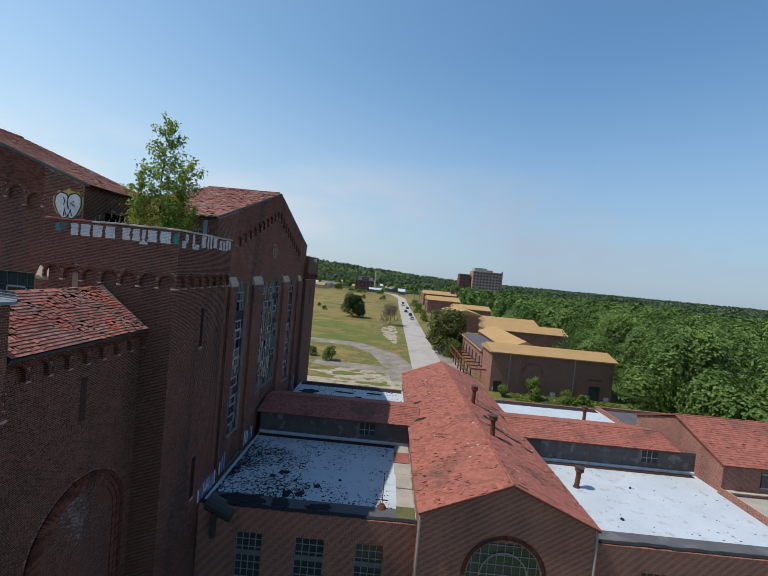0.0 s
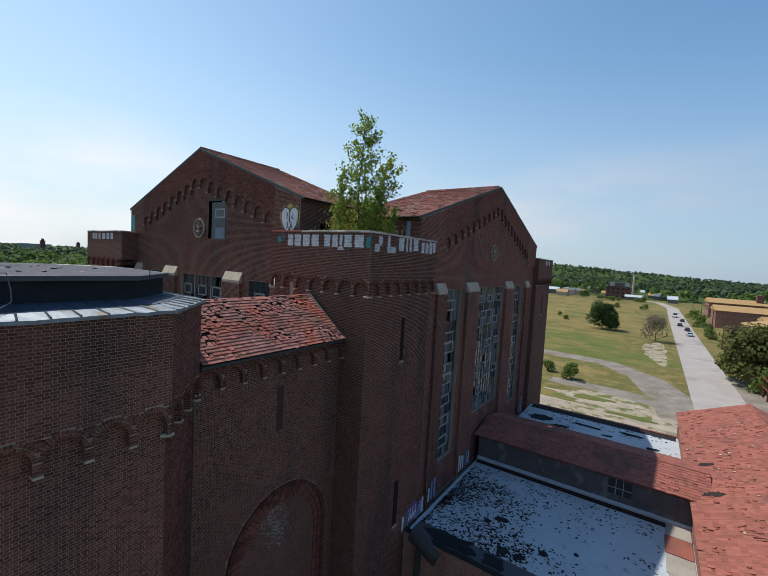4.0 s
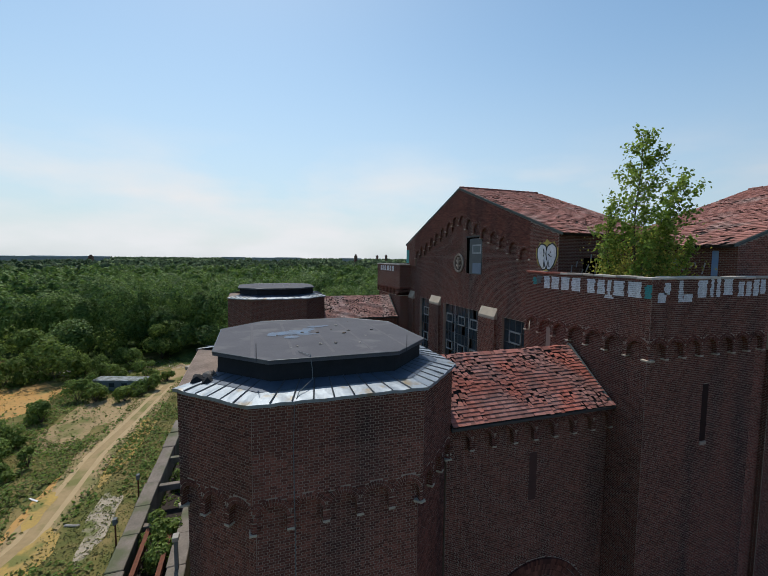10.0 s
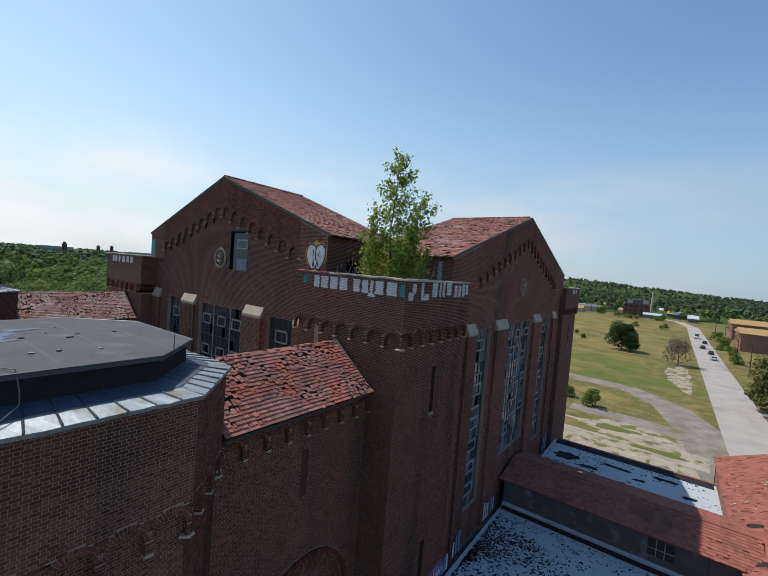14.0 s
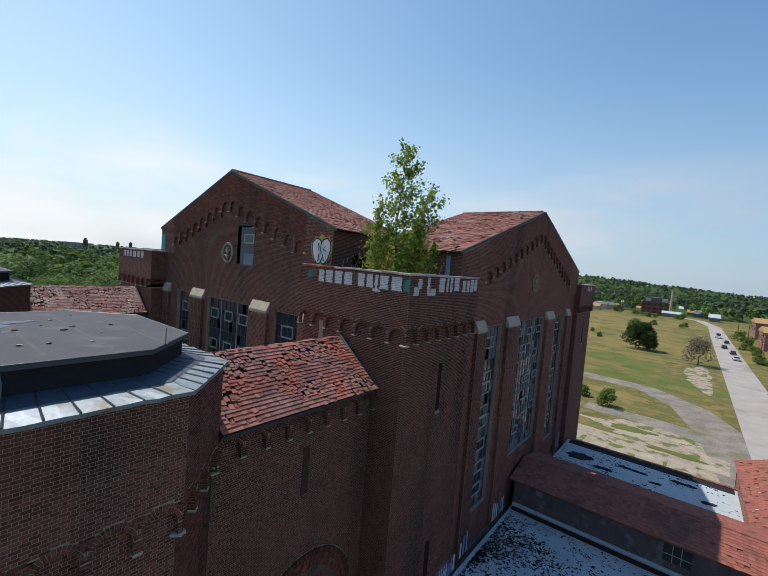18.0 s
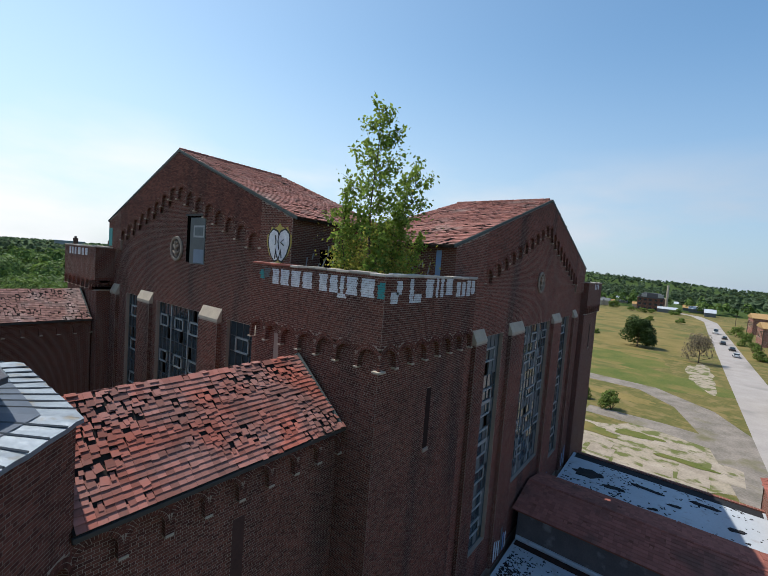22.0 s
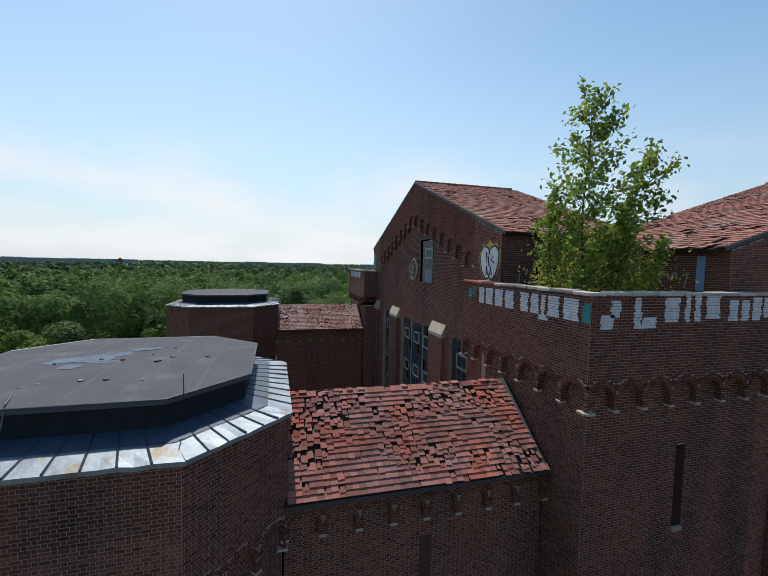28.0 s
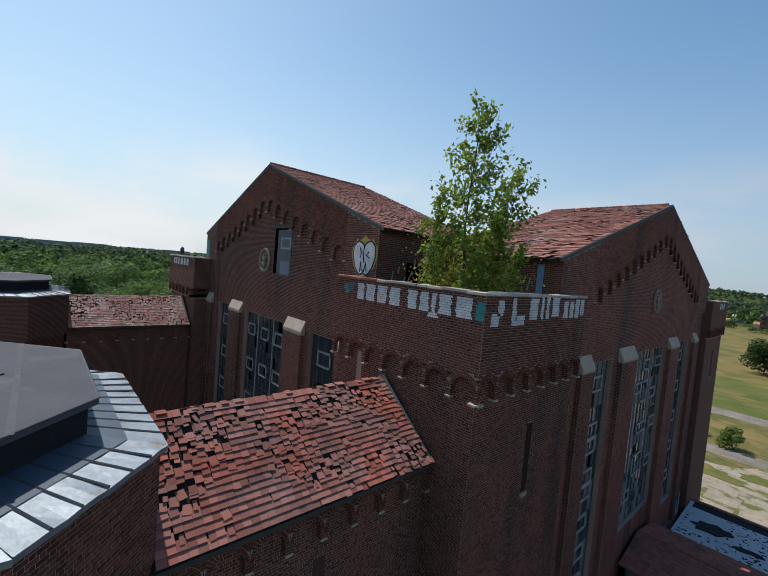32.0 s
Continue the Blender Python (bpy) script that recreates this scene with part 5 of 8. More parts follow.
    for side in (1, -1):
        o_, v, n = (cx + side * run, y0 + 0.05, lo + 0.055), (-side * cs, 0, sn), (side * sn, 0, cs)
        t = tiles(o_, (0, 1, 0), v, n, length - 0.12, slope, 0.18, 0.160, 5 + side, slip=0.42 if near else 0.5, gone=0.011, skew=0.024, thick=0.007, lift=0.038)
        if near and side == 1:
            c, uu, vv, nn, half, lift = t
            first = np.argsort(np.abs(c[:, 2] - (lo + 1.0)) + np.abs(c[:, 1] - (y0 + 3.7)) * 0.12)[:296]
            rest = np.setdiff1d(np.arange(len(c)), first)
            v1, q1 = slabs(np.zeros((1, 3)), (1, 0, 0), (0, 1, 0), (0, 0, 1), half.max(0)[None], np.array([0.038]))
            one = mesh_of("roof_tile", v1, q1, TILE)
            for k in first:
                turn = Matrix((Vector(uu[k]), Vector(vv[k]), Vector(nn))).transposed().to_4x4()
                part("roof_tile", one, None, deck, at=Matrix.Translation(c[k]) @ turn)
            sets.append(slabs(c[rest], uu[rest], vv[rest], nn, half[rest], lift[rest]))
        else:
            sets.append(slabs(t[0], t[1], t[2], t[3], t[4], t[5]))
    tagged(part("roof_tiles", mesh_of("roof_tiles", *joined(*sets)), TILE if near else PINK_TILE, deck, "slipped and broken clay tiles"), kind="stuff")
    ridge_bm = bmesh.new()
    rnd = random.Random(9)
    for s in np.arange(y0 + 0.2, y1 - 0.2, 0.36):
        if rnd.random() < 0.5:
            tilt, half = rnd.gauss(0, 0.015), rnd.uniform(0.07, 0.16)
            box(ridge_bm, (cx - 0.12, s - half, ridge + 0.05 + tilt), (cx + 0.12, s + half, ridge + 0.085 + tilt), 0.008)
    tagged(part("ridge_tiles", ridge_bm, TILE if near else PINK_TILE, deck), kind="stuff")
    for side in (1, -1):
        bm = bmesh.new()
        tube(bm, (cx + side * (run + 0.02), y1 - 0.1, lo + 0.02), (cx, y1 - 0.1, ridge + 0.12), 0.07, 0.07, 5)
        part("flashing", bm, VERGE, deck, "mossy dark flashing")
        bm = boxes(((cx + side * run - 0.05, y0, lo - 0.09), (cx + side * run + 0.06, y1, lo + 0.02)), bevel=0.01)
        part("gutter", bm, IRON, deck)
    return ob


link_wing(False, True)
link_wing(True, False)

# stone-edged low block in the court between the wings
solid("court_roof", boxes(((-26.7, -1.4, 0), (-6.3, 1.1, 6.0)), bevel=0.05), FELT, "low flat roof in the court between the wings", "roof", kind="structure")



# ---------------------------------------------------------------- low halls east of the power house
annex = thing("boiler_annex", "low brick halls with white flat roofs and red tile roofs", "building")
RZ = U - 17.5                 # the white roofs


def flat_hall(x0, x1, windows):
    """A low hall: front and back walls with a parapet, and a white-coated flat roof."""
    cuts = [x0] + [c for w in windows for c in w] + [x1]
    front_wall = part("wall", boxes(((x0, 4.9, 0), (x1, 5.25, RZ - 4.6))), LOW_BRICK, annex)
    part("upper_wall", boxes(((x0, 4.9, RZ - 1.5), (x1, 5.25, RZ + 0.12))), LOW_BRICK, annex)
    for a, b in zip(cuts[::2], cuts[1::2]):
        part("wall_pier", boxes(((a, 4.9, RZ - 4.6), (b, 5.25, RZ - 1.5))), LOW_BRICK, front_wall)
    part("wall", boxes(((x0, 34.3, 0), (x1, 34.65, RZ + 0.12))), LOW_BRICK, annex)
    for a, b in ((5.25, 17.0), (22.6, 34.3)):
        roof = part("flat_roof", boxes(((x0, a, RZ - 0.3), (x1, b, RZ))), WHITE_ROOF, annex, "flaking white roof coating")
    rnd = random.Random(int(x0) + 4)
    edge = sweep([(x0 + (x1 - x0) * k / 26, 5.15 + rnd.gauss(0, 0.03), RZ + 0.10 + rnd.gauss(0, 0.02)) for k in range(27)], 0.17, 7)
    part("roof_roll", edge, FASCIA, annex, "black felt roll along the roof edge")
    part("felt_strip", boxes(((x0 + 0.2, 5.3, RZ), (x1 - 0.2, 6.6, RZ + 0.02))), FELT, annex)
    part("felt_strip", boxes(((x0 + 0.3, 33.2, RZ), (x1 - 0.3, 34.3, RZ + 0.02))), FASCIA, annex)
    # raised lantern with boarded sides and a red tile roof
    for y in (16.95, 22.55):
        side = part("lantern_wall", boxes(((x0, y - 0.12, RZ - 0.3), (x1, y + 0.12, U - 15.45))), LANTERN, annex, "grey boarded lantern wall")
        way = -1 if y < 19 else 1
        n = int((x1 - x0) / 1.55)
        for k in range(n):
            a = x0 + 0.2 + k * (x1 - x0 - 0.4) / n
            b = a + (x1 - x0 - 0.4) / n - 0.12
            if k == n // 2 + 2 and way < 0:
                # black panel put in for the unlit inside behind the broken window
                part("lantern_window", boxes(((a, y + way * 0.13, RZ + 0.75), (b, y + way * 0.121, U - 15.65))), FLAT_BLACK, side, "broken dark lantern window")
                part("lantern_bar", boxes(((a + 0.45, y + way * 0.15, RZ + 0.75), (a + 0.5, y + way * 0.131, U - 15.65)), ((a + 0.9, y + way * 0.15, RZ + 0.75), (a + 0.95, y + way * 0.131, U - 15.65)), ((a, y + way * 0.15, RZ + 1.2), (b, y + way * 0.131, RZ + 1.25))), STEEL, side)
            else:
                part("board_panel", boxes(((a, y + way * 0.15, RZ + 0.72), (b, y + way * 0.12, U - 15.62)), bevel=0.008), LANTERN, side)
        part("kerb", boxes(((x0, y - 0.3, RZ), (x1, y + 0.3, RZ + 0.28)), bevel=0.05), WHITE_ROOF, side, "white-coated kerb")
        part("drift", boxes(((x0 + 0.1, y + way * 0.85, RZ + 0.005), (x1 - 0.4, y + way * 0.3, RZ + 0.035)), bevel=0.01), DRIFT, side, "dark litter along the kerb")
    return front_wall


def tile_slopes(parent, axis, mid, half, eave, peak, a, b, material, sides, seed, tile, over=0.2, slip=0.06, gone=0.004):
    """Boarding and tiles of a gable roof of the low halls."""
    slope = (peak - eave) / half
    run = half + over
    lo = eave - slope * over
    outline = [(mid - run, lo), (mid, peak), (mid + run, lo), (mid + run, lo + 0.08), (mid, peak + 0.09), (mid - run, lo + 0.08)]
    deck = part("roof", prism(outline, (a, b), axis), RED_DECK, parent, "red clay tile roof")
    length = math.hypot(run, peak - lo)
    cs, sn = run / length, (peak - lo) / length
    sets = []
    for side in sides:
        o, u = ((mid + side * run, a, lo + 0.085), (0, 1, 0)) if axis == "y" else ((a, mid + side * run, lo + 0.085), (1, 0, 0))
        v, n = ((-side * cs, 0, sn), (side * sn, 0, cs)) if axis == "y" else ((0, -side * cs, sn), (0, side * sn, cs))
        t = tiles(o, u, v, n, b - a, length, *tile, seed + side, slip=slip, gone=gone, skew=0.03, thick=0.012, lift=0.03)
        sets.append(slabs(t[0], t[1], t[2], t[3], t[4], t[5]))
    tagged(part("roof_tiles", mesh_of("roof_tiles", *joined(*sets)), material, deck), kind="stuff")
    bm = bmesh.new()
    for s in np.arange(a + 0.2, b - 0.1, 0.4):
        p, q = ((mid, s - 0.18, peak + 0.10), (mid, s + 0.19, peak + 0.11)) if axis == "y" else ((s - 0.18, mid, peak + 0.10), (s + 0.19, mid, peak + 0.11))
        tube(bm, p, q, 0.10, 0.11, 7)
    tagged(part("ridge_tiles", bm, material, deck), kind="stuff")
    return deck


GREEN_PANE = glass("dirty green glass", (0.028, 0.038, 0.032))
OLIVE_STEEL = surface("olive window steel", (0.26, 0.285, 0.25), (0.17, 0.185, 0.16), rough=0.7)
RED_DECK = surface("red tile bedding", (0.22, 0.075, 0.05), (0.16, 0.06, 0.045), rough=0.9)
flat_hall(-0.1, 14.35, [(2.5, 4.2), (6.4, 8.3), (10.4, 12.2)])
flat_hall(24.75, 41.3, [(29.0, 30.8), (32.6, 34.5), (36.5, 38.5)])
for a, b in ((-0.4, 15.2), (23.9, 39.6)):
    tile_slopes(annex, "x", 19.75, 3.05, U - 15.42, U - 14.8, a, b, RED_TILE, (-1, 1), int(a) + 60, (0.25, 0.28))

# cross hall with the red gable
cross = part("gable_wall", prism([(14.25, RZ + 0.6), (24.85, RZ + 0.6), (24.85, U - 15.55), (19.55, U - 13.4), (14.25, U - 15.55)], (3.3, 3.7)), LOW_BRICK, annex)
for lo, hi in (((14.25, 3.3, 0), (17.25, 3.7, RZ + 0.6)), ((21.85, 3.3, 0), (24.85, 3.7, RZ + 0.6)), ((14.25, 3.7, 0), (14.6, 36.4, U - 15.55)), ((24.5, 3.7, 0), (24.85, 36.4, U - 15.55))):
    part("wall", boxes((lo, hi)), LOW_BRICK, cross)
part("wall", prism([(14.25, 0), (24.85, 0), (24.85, U - 15.55), (19.55, U - 13.4), (14.25, U - 15.55)], (36.0, 36.4)), LOW_BRICK, cross)
tile_slopes(annex, "y", 19.55, 5.3, U - 15.5, U - 13.3, 3.1, 36.5, RED_TILE, (-1, 1), 70, (0.27, 0.29), slip=0.10, gone=0.006)
# arched window of the cross hall
arch_o = (19.55, 3.28, RZ - 1.55)
bm = bmesh.new()
ring = [bm.verts.new((arch_o[0] + 2.32 * math.cos(t), 3.45, arch_o[2] + 2.32 * math.sin(t))) for t in np.linspace(0, math.pi, 24)]
ring += [bm.verts.new((17.23, 3.45, 0.5)), bm.verts.new((21.87, 3.45, 0.5))]
bm.faces.new(ring)
bmesh.ops.triangulate(bm, faces=bm.faces)
bmesh.ops.recalc_face_normals(bm, faces=bm.faces)
arched = part("arched_window", bm, GREEN_PANE, cross, "large arched factory window")
for rr_ in (2.30, 1.45):
    part("arched_bar", sweep([(arch_o[0] + rr_ * math.cos(t), 3.38, arch_o[2] + rr_ * math.sin(t)) for t in np.linspace(0, math.pi, 20)], 0.05, 5), OLIVE_STEEL, arched, "pale grey-green curved glazing bar")
for k in range(-4, 5):
    part("glazing_bar", tube(bmesh.new(), (arch_o[0] + k * 0.5, 3.40, 0.6), (arch_o[0] + k * 0.5, 3.40, arch_o[2] + math.sqrt(max(2.3 ** 2 - (k * 0.5) ** 2, 0))), 0.03, 0.03, 4), OLIVE_STEEL, arched)
for k in range(10):
    z = 0.8 + k * 0.62
    w_ = 2.28 if z < arch_o[2] else math.sqrt(max(2.28 ** 2 - (z - arch_o[2]) ** 2, 0.01))
    part("glazing_bar", tube(bmesh.new(), (19.55 - w_, 3.40, z), (19.55 + w_, 3.40, z), 0.03, 0.03, 4), OLIVE_STEEL, arched)
cs, us, vs = [], [], []
for rr_ in (2.42, 2.56):
    for t in np.linspace(0, math.pi, 92):
        cs.append((arch_o[0] + rr_ * math.cos(t), 3.29, arch_o[2] + rr_ * math.sin(t)))
        us.append((-math.sin(t), 0, math.cos(t))), vs.append((math.cos(t), 0, math.sin(t)))
v, q = slabs(np.array(cs), np.array(us), np.array(vs), (0, -1, 0), np.tile((0.036, 0.06, 0.03), (len(cs), 1)))
tagged(part("arch_ring", mesh_of("arch_ring", v, q), BRICK, cross), kind="stuff")
sp = bmesh.new()
for t0, t1 in zip(np.linspace(0, math.pi, 25), np.linspace(0, math.pi, 25)[1:]):
    cols_ = []
    for t in (t0, t1):
        x_, z_ = arch_o[0] + 2.30 * math.cos(t), arch_o[2] + 2.30 * math.sin(t)
        cols_.append([sp.verts.new(p) for p in ((x_, 3.302, z_), (x_, 3.302, RZ + 0.605), (x_, 3.6, z_))])
    (a0, b0, c0), (a1, b1, c1) = cols_
    sp.faces.new((a0, a1, b1, b0)), sp.faces.new((a0, c0, c1, a1))
bmesh.ops.remove_doubles(sp, verts=sp.verts, dist=0.001)
bmesh.ops.recalc_face_normals(sp, faces=sp.faces)
part("spandrel", sp, LOW_BRICK, cross)
# dark broken patches of the cross roof, where tiles are gone
def slope_patch(side, y, up, w, l, seed):
    rs = random.Random(seed)
    slope = 2.2 / 5.3
    bm = bmesh.new()
    pts = []
    for t in np.linspace(0, math.tau, 15)[:-1]:
        k = rs.uniform(0.6, 1.2)
        d = up + l * k * math.sin(t)
        pts.append(bm.verts.new((19.55 + side * d, y + w * k * math.cos(t), U - 13.3 - slope * d + 0.175)))
    bm.faces.new(pts)
    bmesh.ops.triangulate(bm, faces=bm.faces)
    bmesh.ops.recalc_face_normals(bm, faces=bm.faces)
    part("broken_patch", bm, BATTEN, annex, "dark hole where tiles are gone")


for k, (side, y, up, w, l) in enumerate(((1, 14.2, 2.0, 0.35, 1.0), (1, 13.6, 3.4, 0.3, 0.9), (1, 16.4, 1.6, 0.5, 0.35), (1, 17.6, 2.6, 0.4, 0.5), (1, 11.6, 1.6, 0.3, 0.4), (-1, 17.4, 4.4, 0.35, 0.6), (-1, 22.2, 4.4, 0.3, 0.5), (1, 22.5, 4.2, 0.3, 0.7), (1, 12.6, 4.4, 0.22, 0.5))):
    slope_patch(side, y, up, w, l, k)
for x in (14.17, 24.93):
    bm = bmesh.new()
    tube(bm, (x, 3.25, 0), (x, 3.25, U - 15.6), 0.07, 0.07, 8)
    part("downpipe", bm, STEEL, annex, "pale metal downpipe")


def factory_window(x0, x1):
    win = part("window", boxes(((x0, 5.1, RZ - 4.6), (x1, 5.14, RZ - 1.5))), PANE, annex, "steel window with small dirty panes")
    for k in range(5):
        x = x0 + (x1 - x0) * k / 4
        part("glazing_bar", boxes(((x - 0.025, 5.04, RZ - 4.6), (x + 0.025, 5.1, RZ - 1.5))), OLIVE_STEEL, win)
    for k in range(7):
        z = RZ - 4.6 + 3.1 * k / 6
        part("glazing_bar", boxes(((x0, 5.05, z - 0.02), (x1, 5.1, z + 0.02))), OLIVE_STEEL, win)
    part("pale_board", boxes(((x0 + 0.03, 5.02, RZ - 3.1), (x1 - 0.03, 5.05, RZ - 2.75))), BOARD, win)
    part("sill", boxes(((x0 - 0.1, 4.8, RZ - 4.75), (x1 + 0.1, 5.1, RZ - 4.6)), bevel=0.01), STONE, win)


for x0, x1 in ((2.5, 4.2), (6.4, 8.3), (10.4, 12.2), (29.0, 30.8), (32.6, 34.5), (36.5, 38.5)):
    factory_window(x0, x1)

# end house, and the flat blocks beside it
house = thing("end_house", "small brick end house with a red tile roof", "building")
for y in (13.8, 25.45):
    part("wall", boxes(((41.3, y, 0), (53.0, y + 0.35, U - 15.0))), LOW_BRICK, house)
for x in (41.3, 52.65):
    part("gable_wall", prism([(13.8, 0), (25.8, 0), (25.8, U - 15.0), (19.8, U - 12.95), (13.8, U - 15.0)], (x, x + 0.35), "x"), LOW_BRICK, house)
tile_slopes(house, "x", 19.8, 6.0, U - 15.0, U - 12.85, 41.1, 53.2, RED_TILE, (-1, 1), 90, (0.27, 0.29))
for x in (44.6, 47.6):
    w = part("window", boxes(((x, 13.72, U - 16.7), (x + 1.5, 13.79, U - 15.5))), PANE, house, "small dark window under the eaves")
    part("window_frame", boxes(((x - 0.06, 13.68, U - 16.76), (x + 1.56, 13.73, U - 16.66)), ((x - 0.06, 13.68, U - 15.54), (x + 1.56, 13.73, U - 15.44)), ((x + 0.7, 13.68, U - 16.7), (x + 0.78, 13.73, U - 15.5))), STEEL, w)
block = thing("flat_block", "brick block with a grey flat roof and tall arched windows", "building")
part("wall", rect_ring((41.3, 3.5), (52.4, 13.8), 0, U - 17.25, 0.35), LOW_BRICK, block)
part("flat_roof", boxes(((41.6, 3.8, U - 17.8), (52.1, 13.5, U - 17.5))), CONCRETE, block, "bare grey flat roof")
part("coping", rect_ring((41.25, 3.45), (52.45, 13.78), U - 17.25, U - 17.17, 0.42), STONE, block)
for x in (44.2, 47.4):
    bm = prism([(x, 1.0), (x + 1.7, 1.0), (x + 1.7, U - 19.4)] + [(x + 0.85 + 0.85 * math.cos(t), U - 19.4 + 0.85 * math.sin(t)) for t in np.linspace(0, math.pi, 12)[1:-1]] + [(x, U - 19.4)], (3.46, 3.5))
    part("arched_window", bm, PANE, block, "tall arched window with dirty panes")
back_block = thing("rear_block", "low brick block with a grey felt roof", "building")
part("wall", rect_ring((41.3, 25.8), (53.0, 34.6), 0, U - 17.0, 0.35), LOW_BRICK, back_block)
part("flat_roof", boxes(((41.6, 26.1, U - 17.8), (52.7, 34.3, U - 17.4))), FELT, back_block)
part("parapet_wall", boxes(((41.0, 5.2, RZ - 0.2), (41.3, 13.8, RZ + 0.5)), bevel=0.03), LOW_BRICK, annex)


# ---------------------------------------------------------------- things on the roofs
def stack(at, height, lean=0.0, group="roof vents"):
    ob = thing("roof_vent", "rusty iron ventilator stack on the roof", "vent", Matrix.Translation(at) @ Matrix.Rotation(lean, 4, "Y"), group)
    part("pipe", tube(bmesh.new(), (0, 0, -0.4), (0, 0, height * 0.72), 0.20, 0.19, 12), RUST, ob)
    part("collar", tube(bmesh.new(), (0, 0, -0.1), (0, 0, 0.06), 0.34, 0.26, 12), IRON, ob)
    bm = tube(bmesh.new(), (0, 0, height * 0.70), (0, 0, height * 0.80), 0.20, 0.36, 12)
    tube(bm, (0, 0, height * 0.80), (0, 0, height * 0.97), 0.36, 0.33, 12)
    part("cowl", bm, RUST, ob)
    part("cap", tube(bmesh.new(), (0, 0, height * 0.97), (0, 0, height), 0.40, 0.22, 12), IRON, ob)
    return ob


stack((20.6, 19.7, U - 13.8), 2.0, 0.03)
stack((20.5, 11.6, U - 13.75), 1.9, -0.05)
stack((28.1, 12.3, RZ), 1.75, 0.06)
stack((36.9, 29.0, RZ), 2.0)
stack((41.0, 24.0, RZ), 1.6)
mast = thing("roof_mast", "thin rusty mast on a round base", "mast", Matrix.Translation((11.9, 6.6, RZ)))
part("pole", tube(bmesh.new(), (0, 0, 0), (0, 0, 2.3), 0.03, 0.025, 8), RUST, mast)
part("crossbar", boxes(((-0.4, -0.02, 0.55), (0.4, 0.02, 0.62))), RUST, mast)
part("base", tube(bmesh.new(), (0, 0, 0), (0, 0, 0.25), 0.36, 0.2, 12), RUST, mast)
duct = thing("roof_duct", "fallen dark duct at the roof's corner", "duct")
part("drum", tube(bmesh.new(), (0.4, 5.3, RZ + 0.1), (2.2, 5.0, RZ - 0.5), 0.55, 0.5, 14), IRON, duct)
part("bracket", boxes(((0.9, 4.5, RZ - 1.9), (1.15, 4.9, RZ - 0.3)), bevel=0.02), IRON, duct)

MOSS = surface("moss and litter", (0.13, 0.125, 0.06), (0.08, 0.085, 0.035), rough=0.95, scale=2, fine=12, bump=0.6, depth=0.03)
# patched strip along the cross hall
rnd = random.Random(12)
for k, (y0, y1, mat) in enumerate(((5.6, 6.9, MOSS), (6.9, 9.2, CONCRETE), (9.3, 11.3, CONCRETE), (11.4, 13.2, CONCRETE), (13.3, 15.2, RED_TILE), (15.2, 16.6, CONCRETE))):
    solid("roof_patch", boxes(((12.8 + rnd.uniform(0, 0.2), y0, RZ), (14.2, y1, RZ + 0.05 + 0.02 * (k % 3))), bevel=0.02), mat, "stained concrete slab on the white roof" if mat is CONCRETE else "patch of moss and litter on the roof", "roof patch", group="roof patches")


def felt_scrap(x, y, w, l, turn, seed, label="torn black felt scrap on the white roof"):
    """A ragged piece of roofing felt, curled a little at its rim."""
    rs = random.Random(seed)
    bm = bmesh.new()
    rim = []
    for k in range(14):
        t, f = k / 14 * math.tau, rs.uniform(0.68, 1.12)
        square = 1 / max(abs(math.cos(t)), abs(math.sin(t))) ** 0.6
        rim.append((f * square * w / 2 * math.cos(t), f * square * l / 2 * math.sin(t), rs.uniform(0.02, 0.09)))
    top, low = [bm.verts.new(p) for p in rim], [bm.verts.new((a, b, 0)) for a, b, _ in rim]
    mid = bm.verts.new((0, 0, 0.035))
    for k in range(14):
        m = (k + 1) % 14
        bm.faces.new((top[k], top[m], mid)), bm.faces.new((low[k], low[m], top[m], top[k]))
    bm.faces.new(low[::-1])
    bmesh.ops.recalc_face_normals(bm, faces=bm.faces)
    solid("felt_scrap", bm, FASCIA, label, "felt scrap", Matrix.Translation((x, y, RZ + 0.004)) @ Matrix.Rotation(turn, 4, "Z"), "felt scraps")


for k, (x, y, w, l, turn) in enumerate(((4.2, 10.0, 0.9, 0.45, 0.2), (5.1, 7.2, 0.7, 0.85, 0.1), (6.0, 7.3, 0.75, 0.5, 0.8), (7.05, 8.5, 0.5, 0.45, 0.4), (3.5, 9.3, 0.45, 0.3, 1.1), (5.3, 9.0, 0.5, 0.16, 1.2),
                                        (8.6, 9.6, 0.25, 0.2, 0.2), (29.5, 8.2, 0.4, 0.3, 0.5), (33.0, 13.0, 0.4, 0.2, 1.0))):
    felt_scrap(x, y, w, l, turn, k)
for k, (x, y, w, l, turn) in enumerate(((1.9, 30.4, 2.4, 1.7, 0.1), (4.1, 29.3, 1.7, 0.6, 0.1), (6.4, 31.3, 2.4, 0.45, -0.05), (8.3, 29.9, 1.0, 0.4, 0.2), (10.4, 31.8, 2.0, 0.5, 0.0), (7.0, 28.0, 0.8, 0.3, 0.4), (12.2, 29.4, 1.1, 0.5, 0.3))):
    felt_scrap(x, y, w, l, turn, 20 + k, "torn black felt lifted off the far white roof")
for k, (x, w) in enumerate(((2.2, 3.6), (5.0, 1.3), (7.6, 2.0))):
    felt_scrap(x, 6.1 - 0.08 * k, w, 1.15 - 0.2 * k, 0.04, 40 + k, "ragged black felt along the roof edge")


